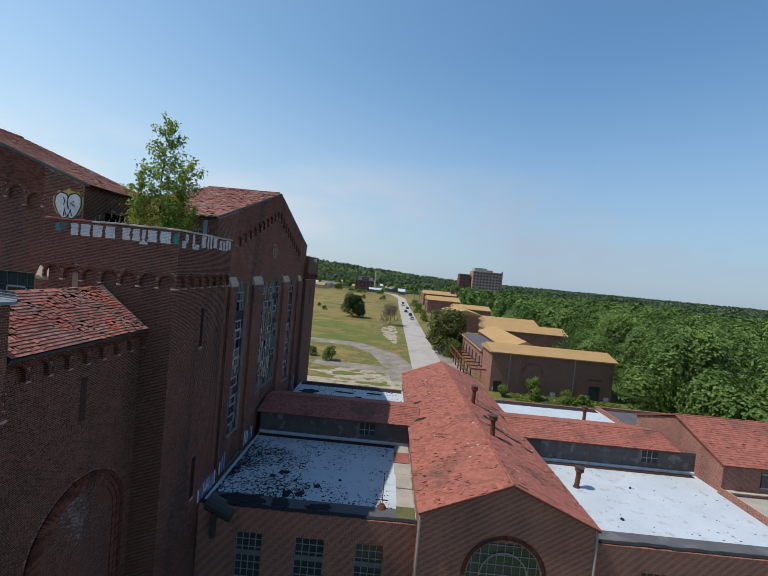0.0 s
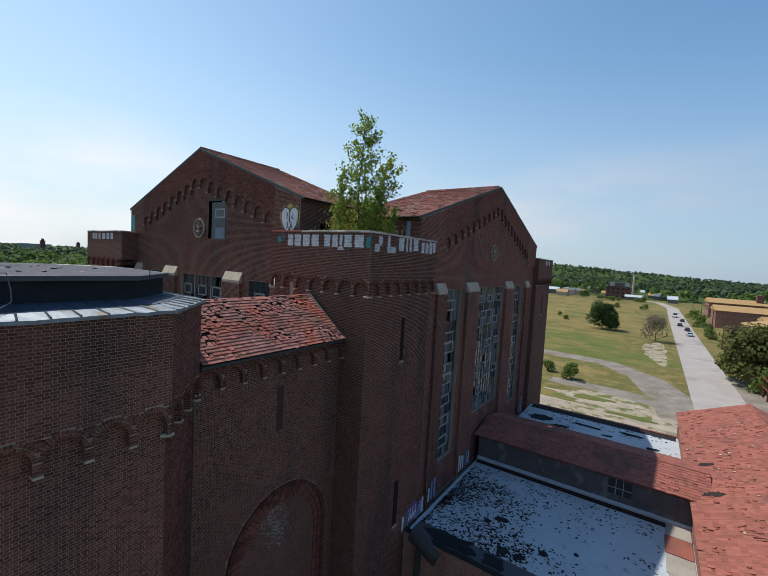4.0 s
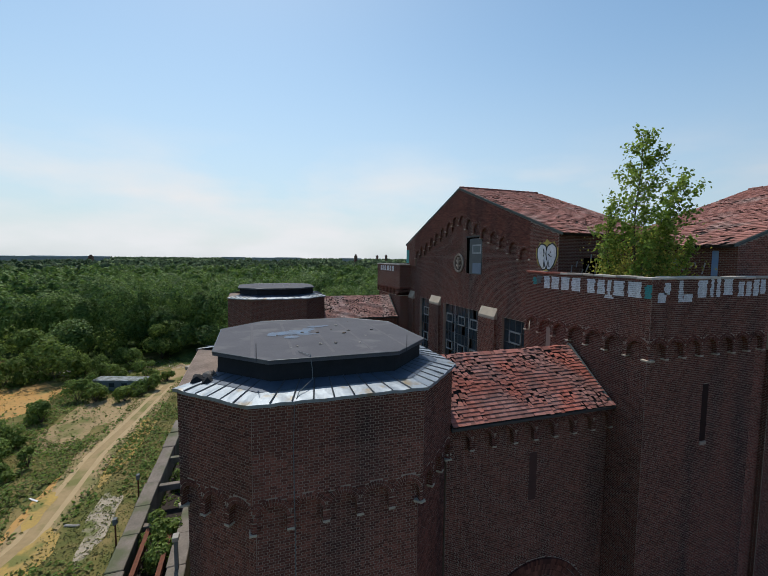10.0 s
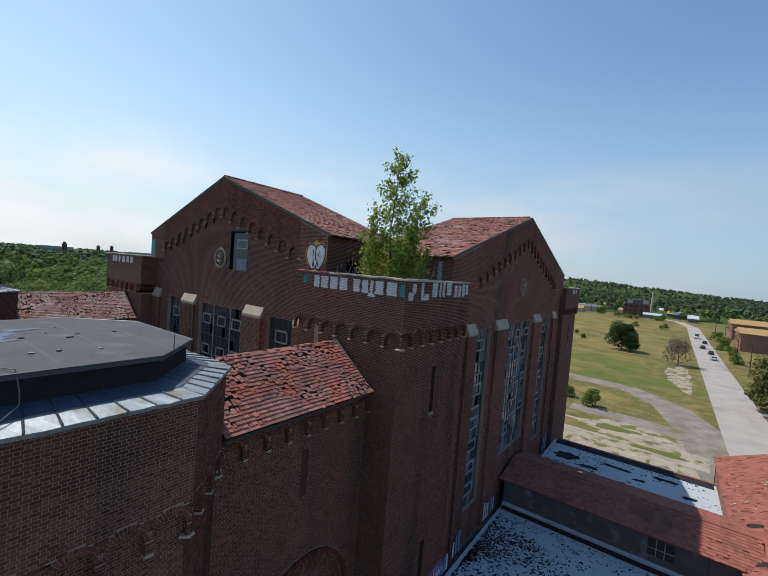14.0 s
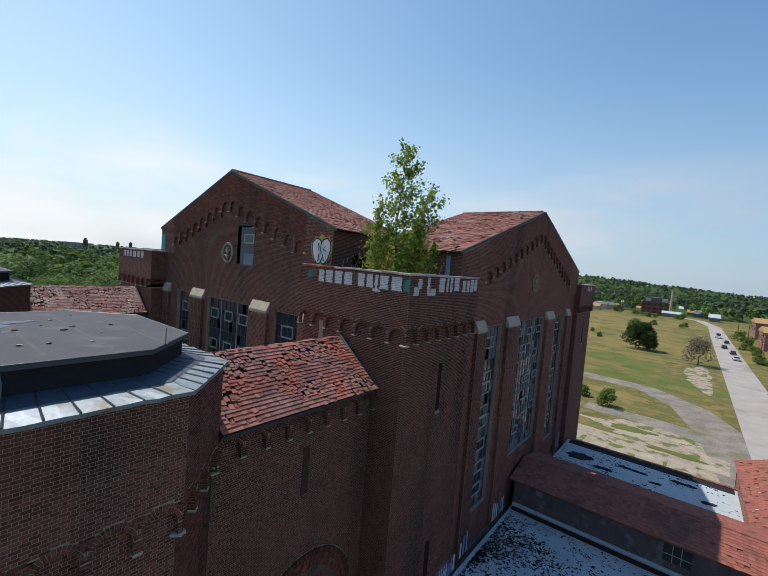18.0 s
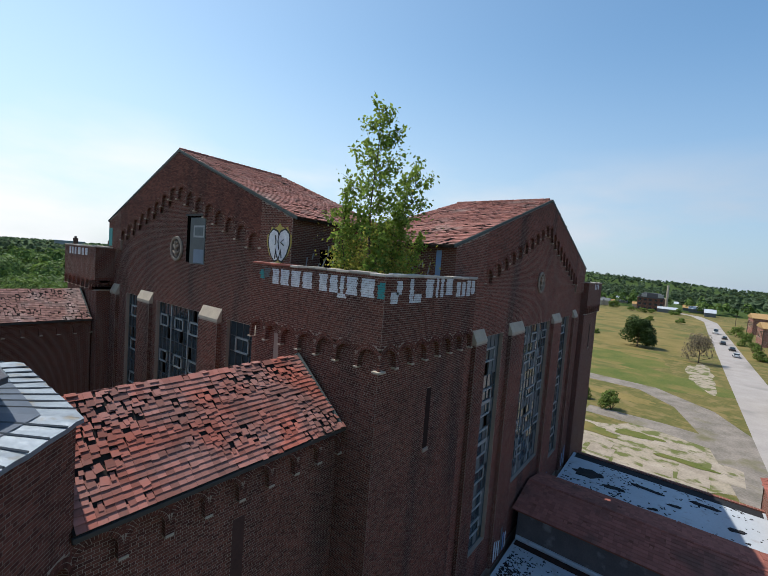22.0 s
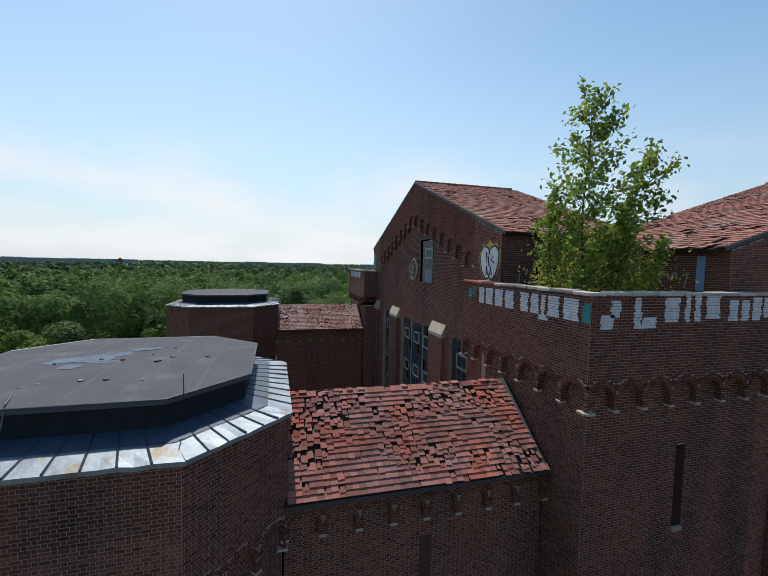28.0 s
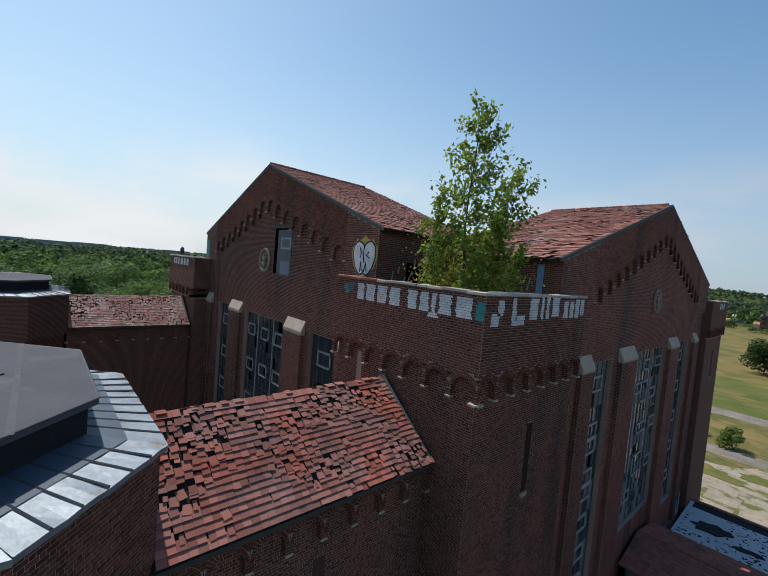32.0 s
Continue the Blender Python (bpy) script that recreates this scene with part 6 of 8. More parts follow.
def litter(name, x0, x1, y0, y1, count, z, size, material, label, seed, lean=0.0):
    """Flakes and leaves that nobody could count."""
    rs = np.random.RandomState(seed)
    x = x0 + (x1 - x0) * rs.uniform(size=count) ** (1 + lean)
    y = y0 + (y1 - y0) * rs.uniform(size=count) ** (1 + 0.6 * lean)
    ok = np.array([noise.noise(Vector((a * 0.35, b * 0.35, seed))) + 0.25 * rs.uniform(-1, 1) > -0.05 for a, b in zip(x, y)])
    x, y = x[ok], y[ok]
    k = len(x)
    a = rs.uniform(0, math.pi, k)
    u = np.stack([np.cos(a), np.sin(a), np.zeros(k)], 1)
    v = np.stack([-np.sin(a), np.cos(a), np.zeros(k)], 1)
    half = np.stack([rs.uniform(0.5, 1.5, k) ** 2 * size, rs.uniform(0.3, 0.9, k) * size, np.full(k, 0.006)], 1)
    c = np.stack([x, y, np.full(k, z + 0.006)], 1)
    solid(name, mesh_of(name, *slabs(c, u, v, (0, 0, 1), half)), material, label, "litter", kind="stuff")


litter("roof_litter", 0.2, 12.7, 5.9, 16.0, 2600, RZ, 0.055, FASCIA, "dark flakes and dead leaves on the white roof", 4, 0.9)
litter("roof_litter", 0.2, 6.5, 5.9, 14.0, 2600, RZ, 0.06, DRIFT, "rusty leaves drifted against the tower", 14, 0.5)
litter("roof_litter", 0.2, 14.0, 23.2, 33.5, 1200, RZ, 0.08, FASCIA, "dark flakes and dead leaves on the far white roof", 5, 0.6)
litter("ground_rubble", -90, -82, -40, -28, 260, 0.03, 0.22, SLAB, "pale rubble scattered at the edge of the woods", 16)
litter("roof_litter", 26.0, 40.8, 6.8, 16.3, 110, RZ, 0.045, FASCIA, "scattered dark flakes on the white roof", 6)


def tile_chips(count, seed):
    """Broken tile and pale mortar crumbs lying on the cross roof."""
    rs = np.random.RandomState(seed)
    d, y = rs.uniform(0.3, 5.3, count), rs.uniform(3.6, 34, count)
    side = rs.choice((-1.0, 1.0), count)
    ok = np.array([noise.noise(Vector((a * 0.5, b * 0.3, 3))) > -0.05 for a, b in zip(d * side, y)])
    d, y, side = d[ok], y[ok], side[ok]
    k, slope = len(d), 2.2 / 5.3
    c = np.stack([19.55 + side * d, y, U - 13.3 - slope * d + 0.185], 1)
    a = rs.uniform(0, math.pi, k)
    u = np.stack([np.cos(a), np.sin(a), -side * slope * np.cos(a)], 1)
    v = np.stack([-np.sin(a), np.cos(a), side * slope * np.sin(a)], 1)
    n = np.stack([side * slope, np.zeros(k), np.ones(k)], 1)
    half = np.stack([rs.uniform(0.03, 0.11, k), rs.uniform(0.03, 0.08, k), np.full(k, 0.012)], 1)
    return slabs(c, u, v, n, half)


solid("tile_chips", mesh_of("tile_chips", *tile_chips(520, 8)), RED_TILE, "broken red tile chips on the roof", "litter", kind="stuff")
solid("mortar_crumbs", mesh_of("mortar_crumbs", *tile_chips(110, 9)), STONE, "pale mortar crumbs on the red roof", "litter", kind="stuff")



# ---------------------------------------------------------------- paint on the walls
def painted(parent, origin, u, n, a, b, z0, z1, material, seed, label="", ragged=0.02, out=0.014):
    """A painted bar: the bricks of that part of the wall in another colour."""
    rs = np.random.RandomState(seed)
    o = np.array(origin, float) + np.array(n, float) * out
    k0, k1 = int(math.floor((z0 - CZ) / BH)), int(math.ceil((z1 - CZ) / BH))
    cs, hs = [], []
    for k in range(k0, k1):
        lo, hi = a + rs.uniform(-ragged, ragged), b + rs.uniform(-ragged, ragged)
        off = (0.5 * BL) * (k % 2)
        cuts = [lo] + [c for c in np.arange(-off, 12, BL) if lo + 0.03 < c < hi - 0.03] + [hi]
        for c0, c1 in zip(cuts, cuts[1:]):
            cs.append(o + np.array(u) * (c0 + c1) / 2 + np.array((0, 0, CZ + (k + 0.5) * BH))), hs.append(((c1 - c0) / 2 - 0.004, BH / 2 - 0.004, 0.002))
    v, q = slabs(np.array(cs), u, (0, 0, 1), n, np.array(hs))
    return tagged(part("paint_bar", mesh_of("paint_bar", v, q), material, parent, label or "white spray-painted bar on the brick"), kind="stuff")


A_SIDE, B_SIDE = ((-7.0, 0, 0), (1, 0, 0), (0, -1, 0)), ((0, 0, 0), (0, 1, 0), (1, 0, 0))


def letter(parent, side, a, b, z0, z1, seed):
    """One plain bar in the room of one sprayed letter."""
    inset = 0.07 * (b - a)
    painted(parent, *side, a + inset, b - inset, z0, z1, PAINT_WHITE, seed, "", 0.035)


for k, (a, b) in enumerate(((1.33, 1.78), (1.86, 2.40), (2.48, 3.05), (3.13, 3.70), (4.00, 4.48), (4.56, 4.98), (5.06, 5.26), (5.34, 5.88), (5.97, 6.62))):
    letter(se_head, A_SIDE, a, b, U - 0.72, U - 0.20, k)
painted(se_head, *A_SIDE, 0.55, 0.80, U - 0.62, U - 0.30, PAINT_TEAL, 20, "faded teal paint mark", 0.06)
painted(se_head, *A_SIDE, 0.85, 1.2, U - 0.55, U - 0.25, BOARD, 21, "faded grey paint mark", 0.06)
painted(se_head, *A_SIDE, 6.74, 6.98, U - 0.72, U - 0.30, PAINT_TEAL, 22, "teal paint mark", 0.05)
painted(se_head, *A_SIDE, 4.95, 5.35, U - 0.86, U - 0.79, PAINT_WHITE, 23, "", 0.05)
for k, (a, b, z0, z1) in enumerate(((0.25, 0.75, -0.86, -0.60), (0.58, 0.95, -0.62, -0.18), (1.35, 1.62, -0.86, -0.14), (1.62, 2.15, -0.86, -0.68), (2.35, 2.95, -0.76, -0.10), (3.1, 3.32, -0.72, -0.08), (3.45, 3.7, -0.72, -0.08), (3.85, 4.45, -0.70, -0.06), (4.75, 5.15, -0.76, -0.18), (5.22, 5.60, -0.72, -0.18), (5.68, 6.08, -0.72, -0.16), (6.14, 6.52, -0.70, -0.16))):
    letter(se_head, B_SIDE, a, b, U + z0, U + z1, 40 + k)
for k, (a, b) in enumerate(((1.2, 1.7), (1.8, 2.3), (2.5, 3.0), (3.3, 4.0), (4.2, 4.8), (5.0, 5.6))):
    letter(sw_head, ((-33.2, 0, 0), (1, 0, 0), (0, -1, 0)), a, b, U - 0.68, U - 0.22, 60 + k)
for k, (a, b) in enumerate(((3.2, 3.6), (4.0, 4.4), (4.9, 5.4))):
    painted(ne_head, (0, 32.4, 0), (0, 1, 0), (1, 0, 0), a, b, U - 0.68, U - 0.22, PAINT_WHITE, 70 + k)


def blob(parent, axis, plane, s, z, rx, rz, material, label, lean=0.0, spikes=0.0):
    """A flat painted lobe, leaning; spikes: ragged flames along its upper half."""
    pts = []
    for k in range(48):
        t = k / 48 * math.tau
        f = 1 + 0.02 * math.sin(9 * t) + (spikes * (k % 4 == 0) * max(0, math.sin(t)) if spikes else 0)
        x, y = rx * f * math.cos(t) * (1 + 0.22 * math.sin(t)), rz * f * math.sin(t)
        pts.append((s + x * math.cos(lean) + y * math.sin(lean), z - x * math.sin(lean) + y * math.cos(lean)))
    part("paint_shape", prism(pts, plane, axis), material, parent, label)


# big two-lobed shape on the gable, ringed in black and yellow
FLAME = surface("bright yellow spray paint", (0.50, 0.39, 0.07), (0.30, 0.22, 0.06), rough=0.75, scale=4)
blob(gable_a, "y", (AY - 0.166, AY - 0.160), -6.74, U + 0.80, 0.82, 0.80, FLAME, "yellow flames of spray paint", 0.0, 0.18)
for k, side in enumerate((-1, 1)):
    blob(gable_a, "y", (AY - 0.171 - 0.002 * k, AY - 0.166), -6.74 + side * 0.29, U + 0.78, 0.43, 0.74, FLAT_BLACK, "black painted outline", side * 0.18)
for k, side in enumerate((-1, 1)):
    blob(gable_a, "y", (AY - 0.178 - 0.002 * k, AY - 0.172), -6.74 + side * 0.29, U + 0.78, 0.36, 0.66, PAINT_WHITE, "white painted lobe", side * 0.18)
for line in (((-6.95, 0.20), (-6.90, 0.62), (-6.82, 0.25)), ((-6.68, 0.22), (-6.58, 0.60), (-6.50, 0.25)), ((-6.74, 1.32), (-6.78, 0.95), (-6.70, 0.60)), ((-6.42, 1.05), (-6.60, 0.92), (-6.36, 0.78)), ((-7.0, 1.22), (-6.92, 1.0), (-6.98, 0.8))):
    part("paint_stroke", sweep([(x, AY - 0.181, U + z) for x, z in line], 0.030, 5), FLAT_BLACK, gable_a, "grey-black paint stroke")
part("paint_patch", boxes(((-26.83, 1.25, U + 0.1), (-26.77, 1.9, U + 1.5))), PAINT_TEAL, hall, "teal painted patch")
part("paint_patch", boxes(((-26.78, AY - 0.168, U + 0.15), (-26.1, AY - 0.160, U + 1.45))), PAINT_TEAL, gable_a, "teal painted patch")
part("paint_patch", boxes(((-1.42, 5.382, U + 0.0), (-1.16, 5.392, U + 1.1))), SPRAY_BLUE, hall, "blue painted patch")
rs = random.Random(3)
FADED = surface("faded pale spray paint", (0.34, 0.34, 0.36), (0.22, 0.21, 0.22), rough=0.8, scale=4, fine=30)
for k in range(11):
    y = 1.9 + k * 0.32
    z = U - 0.2 + rs.uniform(0, 0.8)
    part("paint_stroke", tube(bmesh.new(), (-5.885, y, z), (-5.885, y + rs.uniform(-0.15, 0.2), z + rs.uniform(0.25, 0.6)), 0.03, 0.03, 5), FADED, hall, "faded paint stroke")
for k in range(14):
    x = -5.3 + k * 0.27
    z = U - 0.1 + rs.uniform(0, 0.5)
    part("paint_stroke", tube(bmesh.new(), (x, 5.385, z), (x + rs.uniform(-0.2, 0.2), 5.385, z + rs.uniform(0.2, 0.55)), 0.03, 0.03, 5), FADED, hall, "faded paint stroke")
# painted feet of the buttresses above the white roof
for y0, y1 in ((8.15, 9.35), (13.1, 15.3), (22.35, 24.55), (29.35, 30.55)):
    n_ = int((y1 - y0) / 0.32)
    for k in range(n_):
        a = y0 + (k + 0.1) * (y1 - y0) / n_
        h = rs.uniform(0.9, 1.7)
        part("paint_bar", boxes(((BX + 0.32, a, RZ + 0.25), (BX + 0.33, a + 0.2, RZ + 0.25 + h))), rs.choice((PAINT_WHITE, SPRAY_BLUE, SPRAY_BLUE, BOARD)), hall, "blue and white spray-painted bar")
    
for k in range(9):
    a = 4.75 + k * 0.3
    part("paint_bar", boxes(((0 - OUT + 0.005, a, RZ + 0.15), (0 - OUT + 0.012, a + 0.2, RZ + 0.5 + rs.uniform(0.2, 0.8)))), rs.choice((PAINT_WHITE, SPRAY_BLUE, BOARD)), hall, "blue and white spray-painted bar")
PURPLE = surface("purple spray paint", (0.16, 0.10, 0.22), (0.10, 0.07, 0.15), rough=0.75, scale=4)
blob(hall, "x", (-OUT + 0.013, -OUT + 0.019), 5.9, RZ + 0.78, 0.72, 0.60, PURPLE, "purple and white spray-painted oval")
for k in range(5):
    y = 5.45 + 0.2 * k
    part("paint_stroke", sweep([(-OUT + 0.021, y, RZ + 0.42), (-OUT + 0.021, y + 0.12, RZ + 0.78), (-OUT + 0.021, y + 0.02, RZ + 1.12)], 0.035, 5), PAINT_WHITE, hall, "white paint stroke")
# white lime streak on the tower
part("lime_streak", boxes(((-5.55, -0.010 + OUT, U - 3.95), (-5.25, -0.014 + OUT, U - 2.75))), MORTAR, se_shaft, "pale lime streak")



# ---------------------------------------------------------------- roads and open ground
ribbon("road", ASPHALT, "straight sun-bleached asphalt road", "road", [(22.6, 36.6), (22.5, 80), (22.6, 160), (22.9, 260), (23.5, 345), (16, 400), (-10, 440)], (8.4, 8.2, 7.8, 7.6, 7.2, 7, 7), 0.03)
ribbon("gravel_drive", GRAVEL, "curving grey gravel drive", "road", [(-60, 96), (-30, 99), (-11, 99.5), (2.7, 98), (11, 88), (16, 72), (18.2, 58), (18.6, 50)], (7, 6.5, 6, 6, 7, 8.5, 9, 8), 0.016)
ribbon("apron", GRAVEL, "worn gravel apron beside the road", "pavement", [(29.0, 62), (29.5, 80), (28.5, 98), (27.5, 106)], (6, 7.5, 5, 2), 0.012)
ribbon("side_track", GRAVEL, "pale gravel track across the field", "road", [(-5, 71.5), (6, 71), (14, 69), (18, 66)], (4.5, 5, 6, 7), 0.010)
rnd = random.Random(21)
for i in range(7):
    for j in range(8):
        x, y = -7 + i * 3.5 + rnd.uniform(-0.3, 0.3), 39 + j * 3.4 + rnd.uniform(-0.3, 0.3)
        if rnd.random() < 0.3 or (x - 4) ** 2 / 180 + (y - 52) ** 2 / 210 > 1:
            continue
        w, l = rnd.uniform(1.55, 1.74), rnd.uniform(1.45, 1.69)
        ring_ = [(-w, -l * rnd.uniform(0.8, 1)), (w * rnd.uniform(0.8, 1), -l), (w, l * rnd.uniform(0.5, 1)), (w * rnd.uniform(0.2, 0.8), l), (-w * rnd.uniform(0.8, 1), l)]
        solid("paving_slab", prism(ring_, (0, 0.035 + rnd.uniform(0, 0.012)), "z"), SLAB, "broken pale concrete slab in the sandy lot", "paving", Matrix.Translation((x, y, -0.01)) @ Matrix.Rotation(rnd.gauss(0, 0.05), 4, "Z"), "broken paving", "structure")


def blot(name, cx, cy, rx, ry, material, label, z, seed, kind="structure"):
    rs_ = random.Random(seed)
    pts = []
    ph = [rs_.uniform(0, 6) for _ in range(4)]
    for t in np.linspace(0, math.tau, 49)[:-1]:
        k = 1 + 0.18 * math.sin(2 * t + ph[0]) + 0.14 * math.sin(3 * t + ph[1]) + 0.10 * math.sin(5 * t + ph[2]) + 0.07 * math.sin(9 * t + ph[3])
        pts.append((cx + rx * k * math.cos(t), cy + ry * k * math.sin(t)))
    bm = bmesh.new()
    mid = bm.verts.new((cx, cy, z))
    ring = [bm.verts.new((x, y, z)) for x, y in pts]
    for a, b in zip(ring, ring[1:] + ring[:1]):
        bm.faces.new((mid, a, b))
    return solid(name, bm, material, label, "ground", None, "", kind)


RUT = surface("packed pale sand", (0.41, 0.30, 0.17), (0.32, 0.235, 0.13), rough=0.95, scale=0.4, fine=3, bump=0.3)
DRY = surface("dry yellow grass", (0.233, 0.172, 0.062), (0.150, 0.125, 0.040), rough=0.95, scale=0.10, fine=1.5, bump=0.4, depth=0.08, spread=0.3, stain=((0.106, 0.111, 0.033), 0.06, 0.52, 0.64))
GREEN = surface("green rough grass", (0.080, 0.108, 0.024), (0.140, 0.135, 0.038), rough=0.95, scale=0.16, fine=1.6, bump=0.5, depth=0.08, spread=0.3, stain=((0.19, 0.148, 0.052), 0.11, 0.52, 0.66))
blot("dry_field", -30, 215, 55, 75, DRY, "dry yellow grass field", 0.006, 3)
blot("dry_field", -18, 330, 60, 45, DRY, "dry yellow grass field", 0.007, 4)
blot("grass_field", -25, 125, 42, 24, GREEN, "rough green grass field", 0.007, 5)
LOT = surface("sandy broken paving", (0.37, 0.31, 0.235), (0.235, 0.20, 0.145), rough=0.95, scale=0.4, fine=3, bump=0.3, depth=0.04, spread=0.3, stain=((0.125, 0.135, 0.045), 0.4, 0.50, 0.58))
blot("sandy_lot", 13, 128, 3.4, 17, LOT, "broken paving and grass beside the road", 0.010, 24)
blot("sandy_lot", 4, 52, 15, 16, LOT, "sandy lot with broken paving and grass", 0.009, 23)
for k, (x, y, rx, ry) in enumerate(((13.5, 45.5, 3.6, 4.6), (-3.5, 61, 4.2, 2.2), (3.5, 63.5, 3.5, 1.3), (0, 45, 2.8, 1.8), (9.5, 57.5, 3.2, 0.9), (-5, 52, 2.2, 1.2))):
    blot("grass_patch", x, y, rx, ry, GREEN, "green grass over the broken paving", 0.056 + 0.003 * k, 60 + k)
for k, (x, y, rx, ry) in enumerate(((-22, 150, 28, 5), (-6, 178, 17, 4), (-30, 190, 30, 6), (-2, 86, 7, 2.4), (-14, 118, 14, 3))):
    blot("dry_patch", x, y, rx, ry, DRY, "dry golden grass in the field", 0.010 + 0.002 * k, 80 + k)
blot("grass_field", 47, 50, 26, 9, GREEN, "green grass beside the low halls", 0.007, 6)
blot("grass_field", 75, 30, 22, 60, GREEN, "green grass beside the woods", 0.0065, 16)
blot("sand_patch", -62, -54, 15, 9.5, ORANGE, "bare orange sand", 0.016, 7)
blot("sand_patch", -43, -49, 6, 4, ORANGE, "bare orange sand", 0.016, 8)
blot("sand_patch", -57.5, -37.0, 9, 4.6, SAND, "trodden sand by the trailer", 0.015, 9)
blot("sand_patch", -34.5, -33.6, 4.5, 1.3, ORANGE, "bare orange sand along the track", 0.017, 13)
blot("sand_patch", -27, -48, 4, 5, ORANGE, "bare orange sand", 0.016, 14)
blot("sand_patch", -45, -64, 9, 8, ORANGE, "bare orange sand", 0.016, 15)
blot("dry_field", -68, -82, 22, 12, DRY, "dry grass clearing", 0.009, 10)
TRACK = [(10, -47), (-6, -40.5), (-18.4, -35.4), (-22.5, -33.8), (-29, -32.3), (-36.5, -31.8), (-44, -32.2), (-54, -30.9), (-70.5, -29.2), (-92, -27.5)]
ORANGE_TRACK = [(4, -35), (-10, -40.3), (-17.2, -43.4), (-25, -46.7), (-31, -51.1), (-44.5, -60.7), (-56, -72), (-68, -80), (-84, -76), (-98, -80)]
BARE = [(-62, -54, 14, 8.5), (4, 52, 13, 14), (-43, -49, 5.5, 3.6), (-57.5, -37, 8.5, 4.2), (-34.5, -33.8, 4.5, 1.6), (-27, -48, 3.6, 4.5), (-45, -64, 8, 7), (-16, -29.6, 6, 2.2)]
ribbon("sand_track", SAND, "rutted sand track through the weeds", "path", TRACK, (4.4, 4.4, 4.4, 3.8, 3.6, 3.8, 4.4, 5.0, 4.4, 4), 0.020)
ribbon("sand_track", ORANGE, "orange sand track through the weeds", "path", ORANGE_TRACK, (3.0, 3.2, 2.6, 2.4, 2.8, 3.4, 3, 3, 3, 3), 0.018)
GOLD = surface("trodden golden grass", (0.40, 0.265, 0.075), (0.29, 0.205, 0.080), rough=0.95, scale=0.5, fine=4, bump=0.5, depth=0.05, spread=0.3, stain=((0.16, 0.155, 0.05), 0.4, 0.56, 0.66))
for k, (x, y, rx, ry) in enumerate(((-25.2, -31.0, 4.2, 1.5), (-33.8, -33.4, 2.8, 0.9), (-44.0, -28.9, 6.0, 1.2), (-51.0, -28.4, 4.0, 1.0))):
    blot("dry_patch", x, y, rx, ry, GOLD, "trodden golden grass beside the track", 0.032 + 0.003 * k, 90 + k)
for x, y, turn in ((-35.5, -34.6, 0.9), (-20.1, -29.6, 1.7)):
    solid("plank", boxes(((-0.7, -0.09, 0), (0.7, 0.09, 0.05)), bevel=0.01), PAINT_WHITE, "white painted plank lying in the grass", "plank", Matrix.Translation((x, y, 0.04)) @ Matrix.Rotation(turn, 4, "Z"), "loose planks")
blot("rubble_ground", -16, -29.6, 6.5, 2.6, LOT, "broken concrete and litter beside the bunker", 0.012, 31)
blot("rubble_ground", -30, -27.4, 4.5, 1.2, LOT, "broken concrete and litter beside the bunker", 0.012, 32)
for off in (-0.8, 0.8):
    ribbon("wheel_rut", RUT, "pale wheel rut in the sand track", "path", [(-6, -40.5 + off), (-18.4, -35.4 + off), (-29, -32.3 + off), (-44, -32.2 + off), (-54, -30.9 + off), (-70.5, -29.2 + off)], (0.5, 0.55, 0.5, 0.55, 0.6, 0.5), 0.024)

# ---------------------------------------------------------------- concrete bunkers west of the turret
DIRTY = surface("dirty concrete", (0.225, 0.185, 0.155), (0.12, 0.105, 0.085), rough=0.95, scale=0.9, fine=6, bump=0.5, depth=0.03, stain=((0.10, 0.105, 0.06), 0.35, 0.50, 0.62))
bunker = thing("coal_bunker", "ruined concrete coal bunker with rusty rails", "ruin")
for y0, y1, x0, x1, h in ((-23.8, -22.6, -46, -8, 2.5), (-19.9, -18.7, -44, -8, 2.5), (-27.2, -26.5, -20, -8, 1.0)):
    rs_ = random.Random(int(-y0))
    for k in range(10):
        a, b = x0 + (x1 - x0) * k / 10, x0 + (x1 - x0) * (k + 1) / 10 - 0.04
        part("wall_block", boxes(((a, y0 + rs_.uniform(-0.08, 0.08), 0), (b, y1 + rs_.uniform(-0.08, 0.08), h + rs_.uniform(-0.12, 0.08))), bevel=0.05), DIRTY, bunker, "weathered concrete wall block")
for y in (-22.1, -20.4):
    bm = boxes(((-24, y - 0.16, 2.25), (-8, y + 0.16, 2.3)), ((-24, y - 0.16, 1.8), (-8, y + 0.16, 1.85)), ((-24, y - 0.02, 1.85), (-8, y + 0.02, 2.25)))
    part("rail_beam", bm, RUST, bunker, "rusty iron beam")
for x in (-42, -36, -30.5, -24.5, -18):
    part("cross_beam", boxes(((x - 0.25, -22.6, 1.7), (x + 0.25, -19.8, 2.3)), bevel=0.03), DIRTY, bunker)
part("pit_floor", boxes(((-46, -22.5, 0.0), (-8, -19.9, 0.15))), BATTEN, bunker)
post = thing("bunker_post", "pale metal post at the bunker's edge", "post", Matrix.Translation((-18.5, -19.2, 2.4)))
part("shaft", boxes(((-0.12, -0.12, 0), (0.12, 0.12, 2.2)), bevel=0.02), BOARD, post)
part("head", boxes(((-0.3, -0.2, 2.2), (0.3, 0.2, 2.5)), bevel=0.03), CONCRETE, post)
